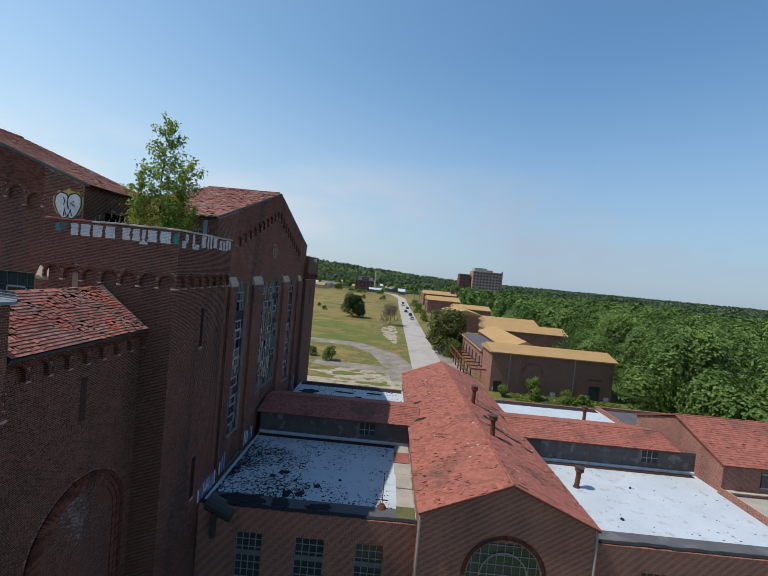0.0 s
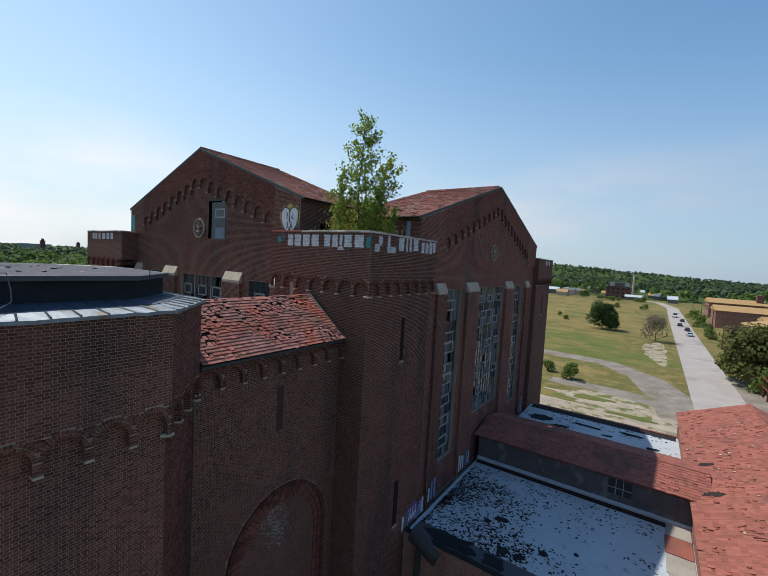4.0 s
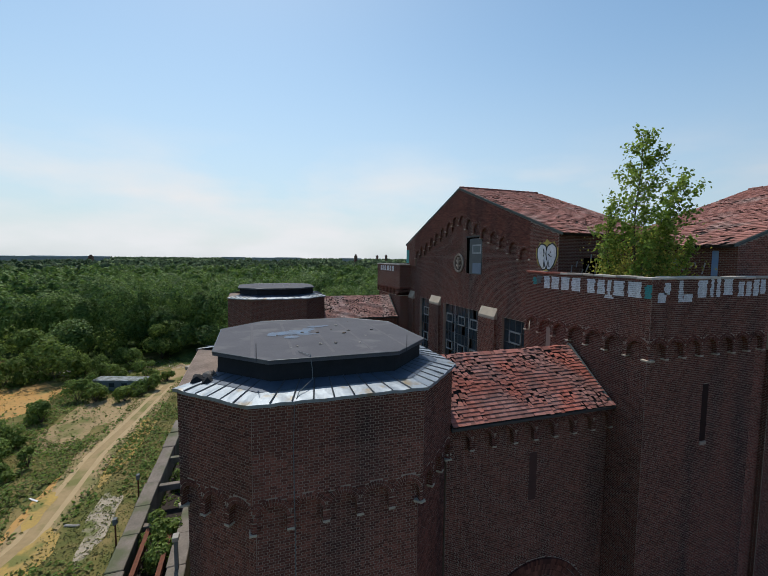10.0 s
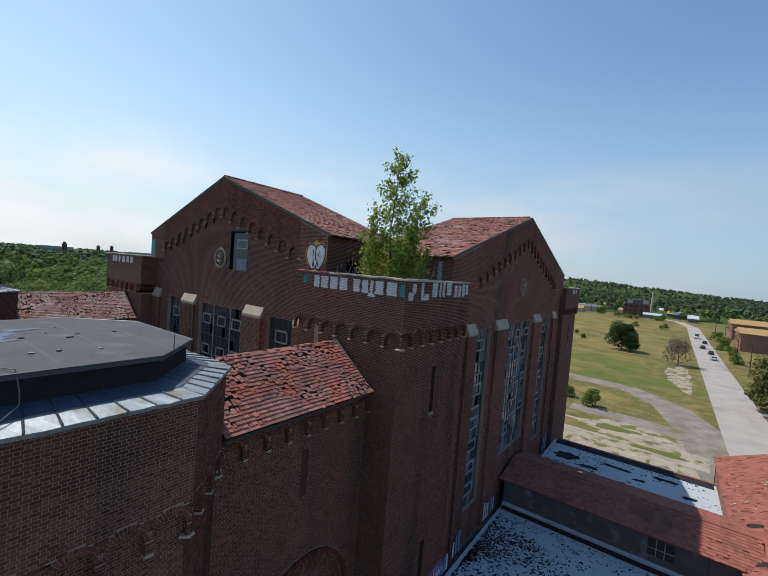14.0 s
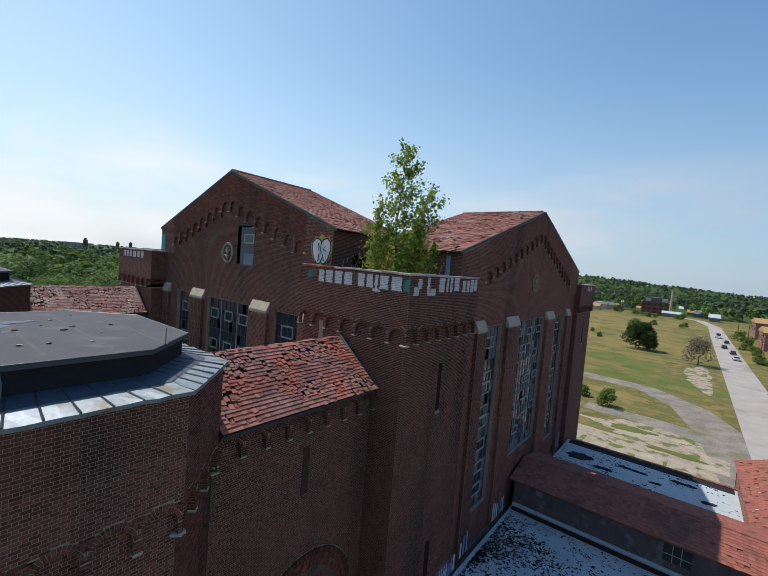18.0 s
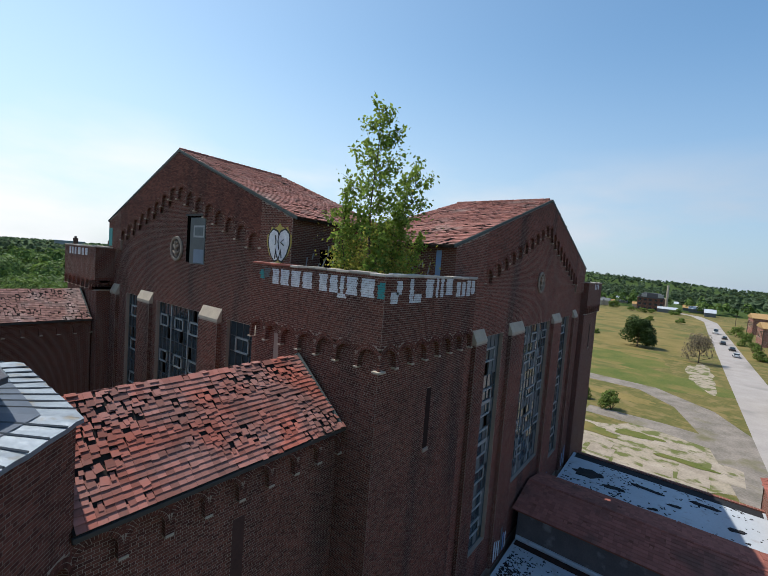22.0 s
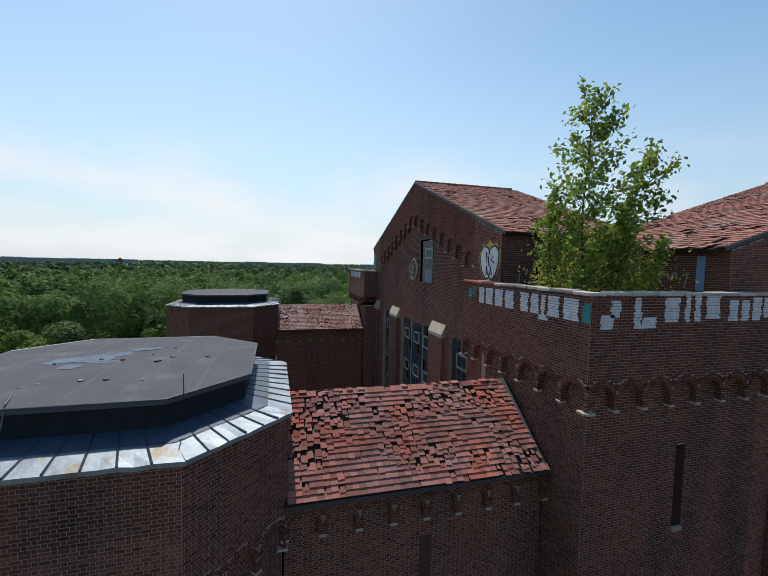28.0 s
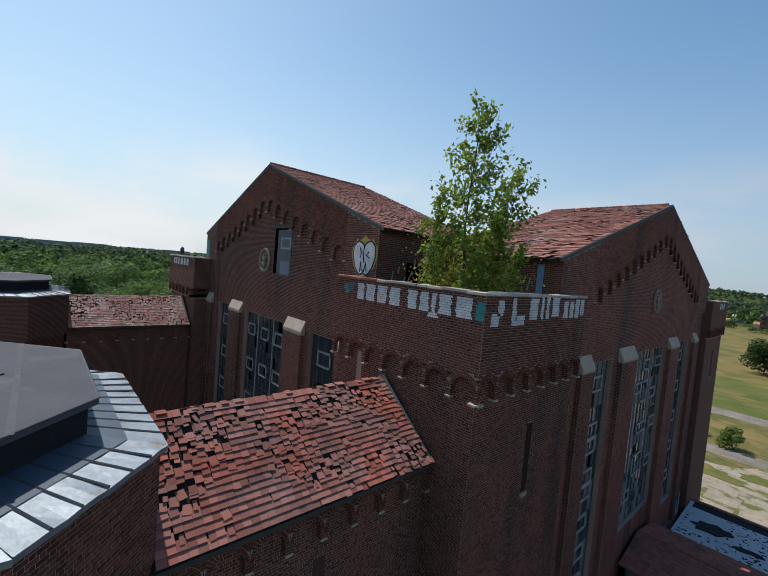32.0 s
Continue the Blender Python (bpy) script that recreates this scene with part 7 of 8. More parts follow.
for x in (-33, -26):
    box_ob = thing("switch_box", "small grey box on a post", "box", Matrix.Translation((x, -25.0, 0)))
    part("post", boxes(((-0.05, -0.05, 0), (0.05, 0.05, 1.95))), RUST, box_ob)
    part("box", boxes(((-0.2, -0.14, 1.9), (0.2, 0.14, 2.4)), bevel=0.03), BOARD, box_ob)

trailer = thing("trailer", "overgrown pale blue mobile trailer", "trailer", Matrix.Translation((-70.5, -36.5, -0.5)) @ Matrix.Rotation(radians(72), 4, "Z") @ Matrix.Scale(0.8, 4))
part("body", boxes(((-5.6, -1.5, 0.7), (5.6, 1.5, 3.0)), bevel=0.12), surface("faded blue panel", (0.20, 0.235, 0.26), (0.12, 0.145, 0.15), rough=0.6), trailer)
part("roof", boxes(((-5.7, -1.6, 3.0), (5.7, 1.6, 3.15)), bevel=0.06), surface("pale trailer roof", (0.30, 0.32, 0.33), (0.10, 0.11, 0.09), rough=0.85, scale=1.1, spread=0.25), trailer)
for x in (-4, -1.2, 1.6, 4.2):
    part("window", boxes(((x - 0.6, -1.53, 1.6), (x + 0.6, -1.49, 2.5))), PANE, trailer)
for x in (-1.0, 1.0):
    for y in (-1.3, 1.3):
        part("wheel", tube(bmesh.new(), (x, y - 0.12, 0.4), (x, y + 0.12, 0.4), 0.4, 0.4, 14), FLAT_BLACK, trailer)
for k, (x, y, sx, sy, h) in enumerate(((-84, -50, 3, 2, 0.5), (-80, -26, 4, 1.2, 0.7), (-46, -44, 0.4, 1.8, 0.15), (-37, -41, 0.25, 1.6, 0.12), (-30, -29.5, 0.3, 1.4, 0.12), (-76, -24, 3, 2, 1.0), (-52, -48, 1.2, 0.8, 0.25))):
    solid("rubble_heap", boxes(((-sx / 2, -sy / 2, 0), (sx / 2, sy / 2, h)), bevel=0.1), CONCRETE, "pale lump of dumped rubble in the weeds", "rubble", Matrix.Translation((x, y, 0)) @ Matrix.Rotation(k * 0.7, 4, "Z"), "dumped rubble")


# ---------------------------------------------------------------- tan-roofed halls along the road
def tan_hall(x0, y0, x1, y1, h, axis, rise, windows=True, label="brown brick hall with a tan shingle roof"):
    ob = thing("road_hall", label, "building", group="tan-roofed halls")
    part("wall", boxes(((x0, y0, 0), (x1, y1, h))), LOW_BRICK, ob)
    o = 0.5
    if axis == "x":
        mid = (y0 + y1) / 2
        part("roof", prism([(y0 - o, h), (y1 + o, h), (y1 + o, h + 0.25), (mid, h + rise), (y0 - o, h + 0.25)], (x0 - o, x1 + o), "x"), TAN, ob)
    else:
        mid = (x0 + x1) / 2
        part("roof", prism([(x0 - o, h), (x1 + o, h), (x1 + o, h + 0.25), (mid, h + rise), (x0 - o, h + 0.25)], (y0 - o, y1 + o)), TAN, ob)
    if windows:
        n = max(2, int((y1 - y0) / 3.5))
        for k in range(n):
            y = y0 + (k + 0.5) * (y1 - y0) / n
            w = part("window", boxes(((x0 - 0.06, y - 0.6, h * 0.42), (x0 + 0.02, y + 0.6, h * 0.78))), PANE, ob)
            part("sill", boxes(((x0 - 0.16, y - 0.7, h * 0.42 - 0.15), (x0, y + 0.7, h * 0.42))), STONE, w)
    return ob


h1 = tan_hall(33.5, 60.5, 58.5, 68.5, 8.1, "x", 1.5, False)
for x in (37.2, 50.5):
    part("drainpipe", tube(bmesh.new(), (x, 60.42, 0), (x, 60.42, 8.1), 0.09, 0.09, 8), STEEL, h1)
bm = bmesh.new()
for t0, t1 in zip(np.linspace(0, math.pi, 15), np.linspace(0, math.pi, 15)[1:]):
    tube(bm, (42 + 2.1 * math.cos(t0), 60.45, 4.4 + 2.1 * math.sin(t0)), (42 + 2.1 * math.cos(t1), 60.45, 4.4 + 2.1 * math.sin(t1)), 0.09, 0.09, 5)
part("blind_arch", bm, FAR_BRICK, h1, "bricked-up arch")
part("door", boxes(((53.8, 60.42, 0.1), (56.0, 60.52, 3.0))), PANE, h1, "dark boarded door")
# black panel stands in for the dark inside the open door
part("door", boxes(((34.2, 60.42, 0.1), (35.9, 60.52, 2.3))), FLAT_BLACK, h1, "dark open door")
part("lintel", boxes(((53.4, 60.38, 4.2), (56.4, 60.5, 4.5)), bevel=0.02), FAR_BRICK, h1)
for x in (34.0, 43.0, 46.0, 57.0):
    part("paint_bar", boxes(((x, 60.43, 0.2), (x + 1.0, 60.46, 1.0))), PAINT_WHITE, h1, "white spray-painted bar")
tan_hall(39.0, 69.0, 47.0, 96.0, 7.6, "y", 2.2)
low = tan_hall(33.5, 69.0, 38.4, 92.0, 6.6, "y", 0.3, True, "long brown brick hall with a dark flat roof")
part("felt_roof", boxes(((33.2, 68.6, 6.9), (38.8, 92.4, 7.1))), FELT, low)
tan_hall(49.0, 128.0, 68.0, 140.0, 7.2, "x", 2.0)
tan_hall(44.0, 108.0, 70.0, 118.0, 7.0, "x", 2.0)
tan_hall(38.0, 150.0, 52.0, 172.0, 7.4, "y", 2.0)
tan_hall(46.0, 182.0, 64.0, 196.0, 7.4, "x", 2.0)
far_h = tan_hall(38.5, 285.0, 64.0, 306.0, 9.0, "x", 2.6)
part("chimney", boxes(((60, 290, 9), (63, 293, 15)), bevel=0.05), FAR_BRICK, far_h)
tan_hall(36.0, 225.0, 56.0, 245.0, 8.0, "x", 2.4)
frame_ = thing("steel_frame", "rusty red steel frame along the road", "frame")
for k in range(8):
    y = 64 + k * 3.6
    part("post", boxes(((30.0, y - 0.12, 0), (30.25, y + 0.12, 3.4))), RUST, frame_)
    part("beam", boxes(((30.0, y - 0.1, 3.4), (33.4, y + 0.1, 3.65))), RUST, frame_)
for z in (1.9, 3.6):
    part("rail", boxes(((29.98, 63, z), (30.2, 91, z + 0.22))), RUST, frame_)


# ---------------------------------------------------------------- far buildings
def slab_block(name, x0, y0, x1, y1, h, floors, label, wall, group=""):
    ob = thing(name, label, "building", group=group)
    part("wall", boxes(((x0, y0, 0), (x1, y1, h))), wall, ob)
    part("roof", boxes(((x0 - 0.3, y0 - 0.3, h), (x1 + 0.3, y1 + 0.3, h + 0.7))), STONE, ob)
    n = max(3, int((x1 - x0) / 4))
    for f in range(floors):
        z = h * (f + 0.35) / floors
        for k in range(n):
            x = x0 + (k + 0.25) * (x1 - x0) / n
            part("window", boxes(((x, y0 - 0.08, z), (x + (x1 - x0) / n * 0.5, y0 + 0.02, z + h / floors * 0.45))), PANE, ob)
    return ob


ROSE = surface("rose brick", (0.34, 0.225, 0.19), (0.28, 0.185, 0.16), rough=0.9, scale=0.05, fine=1)
hosp = slab_block("hospital_block", 120, 500, 158, 522, 35, 9, "large rose brick hospital block far off", ROSE)
part("penthouse", boxes(((122, 503, 35.7), (138, 518, 40))), STEEL, hosp)
part("penthouse", boxes(((138, 503, 35.7), (146, 512, 38))), ROSE, hosp)
slab_block("hospital_wing", 104, 508, 118, 524, 30, 7, "darker side wing of the far hospital", FAR_BRICK)
part("flue", tube(bmesh.new(), (161, 512, 0), (161, 512, 38), 1.2, 1.0, 10), ROSE, hosp)
mill = slab_block("old_mill", -26, 410, -6, 424, 11, 3, "dark brick hall with two pale dormers", FAR_BRICK)
part("roof_hip", prism([(-26, 11), (-6, 11), (-10, 15.5), (-22, 15.5)], (409, 425)), FELT, mill)
for x in (-23, -11):
    part("dormer", boxes(((x, 408, 12), (x + 4, 410, 15)), bevel=0.05), STEEL, mill)
chimney = thing("chimney", "slender pale chimney behind the old mill", "chimney", Matrix.Translation((-5.0, 430, 0)))
part("shaft", tube(bmesh.new(), (0, 0, 0), (0, 0, 23.5), 1.15, 0.85, 14), STONE, chimney)
rnd = random.Random(31)
for k in range(26):
    x, y = rnd.uniform(-85, 30), rnd.uniform(390, 520)
    w, d, h = rnd.uniform(6, 14), rnd.uniform(6, 10), rnd.uniform(3, 5)
    ob = thing("cottage", "small pale house far down the road", "house", Matrix.Translation((x, y, 0)), "far houses")
    part("wall", boxes(((-w / 2, -d / 2, 0), (w / 2, d / 2, h))), rnd.choice((BOARD, STONE, ROSE)), ob)
    part("roof", prism([(-d / 2 - 0.4, h), (d / 2 + 0.4, h), (0, h + d * 0.3)], (-w / 2 - 0.3, w / 2 + 0.3), "x"), rnd.choice((FELT, BOARD, TAN, WHITE_ROOF)), ob)
for k in range(22):
    a = radians(rnd.uniform(-100, -52) if k < 8 else rnd.uniform(-125, -108))
    d = rnd.uniform(1500, 2600)
    w = rnd.uniform(40, 140)
    ob = thing("warehouse", "long pale warehouse near the horizon", "warehouse", Matrix.Translation((d * math.sin(a), d * math.cos(a), 0)) @ Matrix.Rotation(-a, 4, "Z"), "far warehouses")
    part("wall", boxes(((-w / 2, -15, 0), (w / 2, 15, 18.5))), STEEL, ob)
    part("roof", boxes(((-w / 2 - 1, -16, 18.5), (w / 2 + 1, 16, 20))), WHITE_ROOF, ob)
for az, d, h, r in ((-76.0, 1150, 29, 4), (-71.3, 2400, 38, 6), (-72.6, 2350, 34, 6), (-108.6, 1500, 21, 6), (-128, 2600, 46, 4)):
    a = radians(az)
    ob = thing("far_tower", "dark tower block on the horizon", "tower", Matrix.Translation((d * math.sin(a), d * math.cos(a), 0)), "far towers")
    part("shaft", boxes(((-r, -r, 0), (r, r, h)), bevel=0.3), FAR_BRICK, ob)
    part("top", boxes(((-r * 0.5, -r * 0.5, h), (r * 0.5, r * 0.5, h + 4))), FAR_BRICK, ob)
pump = thing("pump_house", "small flat-roofed hut among the trees", "hut", Matrix.Translation((-118, 42, 0)))
part("wall", boxes(((-3, -3, 0), (3, 3, 7.5))), LOW_BRICK, pump)
part("roof", boxes(((-4, -4, 7.5), (4, 4, 8.0)), bevel=0.05), CONCRETE, pump)
stump = thing("chimney", "square dark chimney among the trees", "chimney", Matrix.Translation((-92, 28, 0)))
part("shaft", boxes(((-1.5, -1.5, 0), (1.5, 1.5, 15.5)), bevel=0.1), FAR_BRICK, stump)


# ---------------------------------------------------------------- cars on the road
def car(at, heading, paint, label, tall=0.0):
    ob = thing("car", label, "car", Matrix.Translation(at) @ Matrix.Rotation(heading, 4, "Z"), "cars on the road")
    L, W = 4.5 + tall * 2, 1.8 + tall * 0.3
    bm = boxes(((-W / 2, -L / 2, 0.32), (W / 2, L / 2, 0.92 + tall * 0.5)), bevel=0.14)
    part("body", bm, paint, ob)
    cab = prism([(-L * 0.36, 0.9 + tall * 0.5), (L * 0.24, 0.9 + tall * 0.5), (L * 0.10, 1.46 + tall * 1.3), (-L * 0.26, 1.46 + tall * 1.3)], (-W * 0.43, W * 0.43), "x")
    part("cabin", cab, PANE, ob)
    part("roof", boxes(((-W * 0.42, -L * 0.25, 1.44 + tall * 1.3), (W * 0.42, L * 0.09, 1.50 + tall * 1.3)), bevel=0.02), paint, ob)
    for x in (-W / 2 + 0.02, W / 2 - 0.02):
        for y in (-L * 0.31, L * 0.32):
            wheel = part("wheel", tube(bmesh.new(), (x - 0.1, y, 0.32), (x + 0.1, y, 0.32), 0.32, 0.32, 16), FLAT_BLACK, ob)
            part("rim", tube(bmesh.new(), (x - 0.105, y, 0.32), (x + 0.105, y, 0.32), 0.18, 0.18, 12), STEEL, wheel)
    for x in (-W * 0.36, W * 0.36):
        part("tail_light", boxes(((x - 0.16, -L / 2 - 0.02, 0.68), (x + 0.16, -L / 2 + 0.03, 0.82))), RUST, ob)
        part("headlight", boxes(((x - 0.16, L / 2 - 0.03, 0.62), (x + 0.16, L / 2 + 0.02, 0.78))), STEEL, ob)
    return ob


def paint_of(name, c):
    return surface(name, c, tuple(0.9 * v for v in c), rough=0.3, scale=1, fine=4, bump=0, clear=0.6)


SILVER, BLACK, WHITE = paint_of("silver car paint", (0.55, 0.57, 0.6)), paint_of("black car paint", (0.015, 0.016, 0.02)), paint_of("white car paint", (0.72, 0.72, 0.72))
car((24.0, 178.0, 0.03), 0.0, SILVER, "silver saloon car on the bleached road")
car((24.2, 196.0, 0.03), 0.0, BLACK, "black car on the bleached road")
car((22.4, 214.0, 0.03), 0.02, BLACK, "dark saloon car further down the road")
car((24.4, 238.0, 0.03), 0.0, BLACK, "small dark car far down the road")
car((22.2, 262.0, 0.03), 0.0, WHITE, "tall white van with a dark back", 0.9)
for k, (x, y) in enumerate(((29.5, 118), (30.5, 150), (31, 185), (31, 230), (31, 280))):
    pole = thing("utility_pole", "wooden utility pole beside the road", "pole", Matrix.Translation((x, y, 0)), "utility poles")
    part("pole", tube(bmesh.new(), (0, 0, 0), (0, 0, 10.5), 0.16, 0.11, 8), TREE_BARK, pole)
    part("crossarm", boxes(((-1.1, -0.06, 9.7), (1.1, 0.06, 9.85))), TREE_BARK, pole)



# ---------------------------------------------------------------- plants
def leaf_quads(c, normal, size, rs, shape=1.0):
    """Flat leaves or clumps of leaves: one bent quad each."""
    k = len(c)
    n = normal / np.maximum(np.linalg.norm(normal, axis=1), 1e-6)[:, None]
    a = np.cross(n, rs.normal(size=(k, 3)))
    a /= np.maximum(np.linalg.norm(a, axis=1), 1e-6)[:, None]
    b = np.cross(n, a)
    s = np.broadcast_to(size, (k,))[:, None]
    v = np.stack([c - a * s * shape - 0.2 * n * s, c - b * s * 0.62, c + a * s * shape - 0.2 * n * s, c + b * s * 0.62], 1).reshape(-1, 3)
    return v, np.arange(4 * k).reshape(-1, 4)


def crown_points(centre, radius, height, count, rs, lumps=9, flat=0.5):
    """Leaf places on a crown made of several lumps of uneven size, with gaps."""
    k = rs.randint(0, lumps, count)
    t, f = rs.uniform(0, math.tau, lumps), rs.uniform(0.05, 1.0, lumps)
    lc = np.stack([np.cos(t) * radius * 0.62 * np.sqrt(1 - 0.75 * f), np.sin(t) * radius * 0.62 * np.sqrt(1 - 0.75 * f), (f - 0.5) * height * 0.78], 1)
    lr = radius * rs.uniform(0.30, 0.55, lumps)
    d = rs.normal(size=(count, 3))
    d /= np.linalg.norm(d, axis=1)[:, None]
    rr = lr[k][:, None] * rs.uniform(0.72, 1.08, (count, 1))
    p = lc[k] + d * rr * np.array((1, 1, min(1.0, height / radius * flat)))
    return np.asarray(centre) + p, d + rs.normal(0, 0.28, (count, 3)) + np.array((0, 0, 0.25))


def tree(name, at, height, radius, leaves, size, label, seed, material=None, trunk=0.25, bare=0.28, category="tree"):
    rs = np.random.RandomState(seed)
    ob = thing(name, label, category, Matrix.Translation(at))
    bm = bmesh.new()
    base = height * bare
    tube(bm, (0, 0, -0.2), (0.1, 0, base), trunk, trunk * 0.75, 9)
    tube(bm, (0.1, 0, base), (0, 0.1, height * 0.8), trunk * 0.75, trunk * 0.15, 8)
    for k in range(9):
        a, z = k * 2.4, base * 0.8 + (height * 0.75 - base * 0.8) * k / 9
        tube(bm, (0.08, 0, z), (radius * 0.75 * math.cos(a), radius * 0.75 * math.sin(a), z + height * 0.16), trunk * 0.38, trunk * 0.08, 6)
    part("trunk", bm, TREE_BARK, ob)
    c, n = crown_points((0, 0, base + (height - base) / 2), radius, height - base, leaves, rs, 24)
    v, q = leaf_quads(c, n, size * rs.uniform(0.7, 1.3, len(c)), rs)
    part("crown", mesh_of("crown", v, q), material or LEAF_DARK, ob)
    return ob


# the sapling that grows out of the tower's terrace
def roof_sapling():
    rs = np.random.RandomState(4)
    ob = thing("terrace_tree", "young poplar growing out of the tower terrace", "tree", Matrix.Translation((-2.0, 1.5, U - 1.3)))
    stems = [((0, 0), (0.15, -0.2), 7.0, 0.055, 1.6), ((0.1, 0.8), (0.75, 1.6), 5.2, 0.045, 1.55), ((0.3, 0.55), (0.75, 0.9), 3.9, 0.03, 0.55), ((-0.6, -0.4), (-1.0, -0.6), 4.2, 0.035, 0.9),
             ((-0.9, 0.9), (-1.7, 0.6), 2.8, 0.025, 0.5), ((0.5, 1.5), (0.7, 2.2), 2.9, 0.025, 0.5), ((0.6, -0.5), (0.95, -0.75), 2.5, 0.025, 0.45)]
    P, Nn, S = [], [], []
    for (bx, by), (tx, ty), h, r, spread in stems:
        wood = bmesh.new()
        pts = [Vector((bx + (tx - bx) * f + 0.06 * math.sin(f * 9 + bx), by + (ty - by) * f + 0.05 * math.cos(f * 7), h * f)) for f in np.linspace(0, 1, 9)]
        for k, (p, q) in enumerate(zip(pts, pts[1:])):
            tube(wood, p, q, r * (1 - k / 9), r * (1 - (k + 1) / 9) + 0.003, 6)
        n_tw = int(h * 11)
        for k in range(n_tw):
            f = (0.28 if h > 5 else 0.16) + (0.72 if h > 5 else 0.84) * (k + rs.uniform()) / n_tw
            at = min(7, int(f * 8))
            base = pts[at].lerp(pts[at + 1], f * 8 - at)
            a = rs.uniform(0, math.tau)
            reach = spread * (1.12 - f) ** 0.6 * min(1.0, 0.45 + f) * rs.uniform(0.3, 1.05) + 0.10
            tip = base + Vector((math.cos(a) * reach, math.sin(a) * reach, reach * rs.uniform(0.35, 1.0)))
            if reach > 0.16:
                tube(wood, base, tip, 0.010, 0.003, 4, False)
            m = int(9 + 30 * reach)
            g = rs.uniform(0.25, 1.05, m)[:, None]
            P.append(np.array(base) + (np.array(tip) - np.array(base)) * g + rs.normal(0, 0.075 + 0.05 * reach, (m, 3)))
            Nn.append(rs.normal(size=(m, 3)) + np.array((0, 0, 0.5)))
            S.append(rs.uniform(0.055, 0.105, m))
        part("stem", wood, TREE_BARK, ob)
    v, q = leaf_quads(np.concatenate(P), np.concatenate(Nn), np.concatenate(S), rs, 1.0)
    part("crown", mesh_of("crown", v, q), LEAF, ob)
    # low bushy growth at the foot
    m = 9500
    c = np.stack([rs.normal(-0.2, 1.0, m), rs.normal(0.65, 1.1, m), np.abs(rs.normal(1.45, 0.85, m))], 1)
    c = c[(np.abs(c[:, 0] + 0.2) < 1.75) & (c[:, 1] > -1.3) & (c[:, 1] < 3.2)]
    dens = np.array([noise.noise(Vector(p * 1.7)) for p in c])
    c = c[dens > -0.08]
    v, q = leaf_quads(c, rs.normal(size=c.shape) + np.array((0, 0, 0.5)), rs.uniform(0.034, 0.072, len(c)), rs, 1.0)
    part("undergrowth", mesh_of("undergrowth", v, q), LEAF_YELLOW, ob, "yellowish bushy undergrowth")


LEAF_YELLOW = leafy("yellowing leaves", (0.44, 0.38, 0.075), (0.25, 0.25, 0.05), thin=0.55)
roof_sapling()


def bush(at, radius, height, seed, label, material=None, leaves=420, size=0.28, group="bushes"):
    rs = np.random.RandomState(seed)
    ob = thing("bush", label, "bush", Matrix.Translation(at), group)
    for k in range(6):
        a = k * 1.05
        part("stem", tube(bmesh.new(), (0, 0, 0), (radius * 0.6 * math.cos(a), radius * 0.6 * math.sin(a), height * 0.7), 0.05, 0.015, 5), TREE_BARK, ob)
    c, n = crown_points((0, 0, height * 0.5), radius, height, leaves, rs, 8)
    c[:, 2] = np.maximum(c[:, 2], 0.05)
    v, q = leaf_quads(c, n, size * rs.uniform(0.6, 1.3, len(c)), rs)
    part("crown", mesh_of("crown", v, q), material or SHRUB, ob)
    return ob


tree("field_tree", (-5.0, 166, 0), 11.0, 5.9, 5200, 0.42, "round dark tree alone in the dry field", 1, leafy("dark oak leaves", (0.040, 0.068, 0.020), (0.072, 0.112, 0.032)), bare=0.06)
tree("roadside_tree", (30.5, 99.5, 0), 12.5, 7.6, 5200, 0.44, "broad olive tree beside the road", 2, leafy("olive leaves", (0.135, 0.140, 0.040), (0.085, 0.100, 0.030)), bare=0.1)
tree("bare_tree", (12.8, 150, 0), 9.5, 4.8, 1700, 0.24, "half dead grey shrub tree by the road", 3, leafy("dead grey leaves", (0.20, 0.165, 0.125), (0.13, 0.11, 0.08)), 0.2, 0.1)
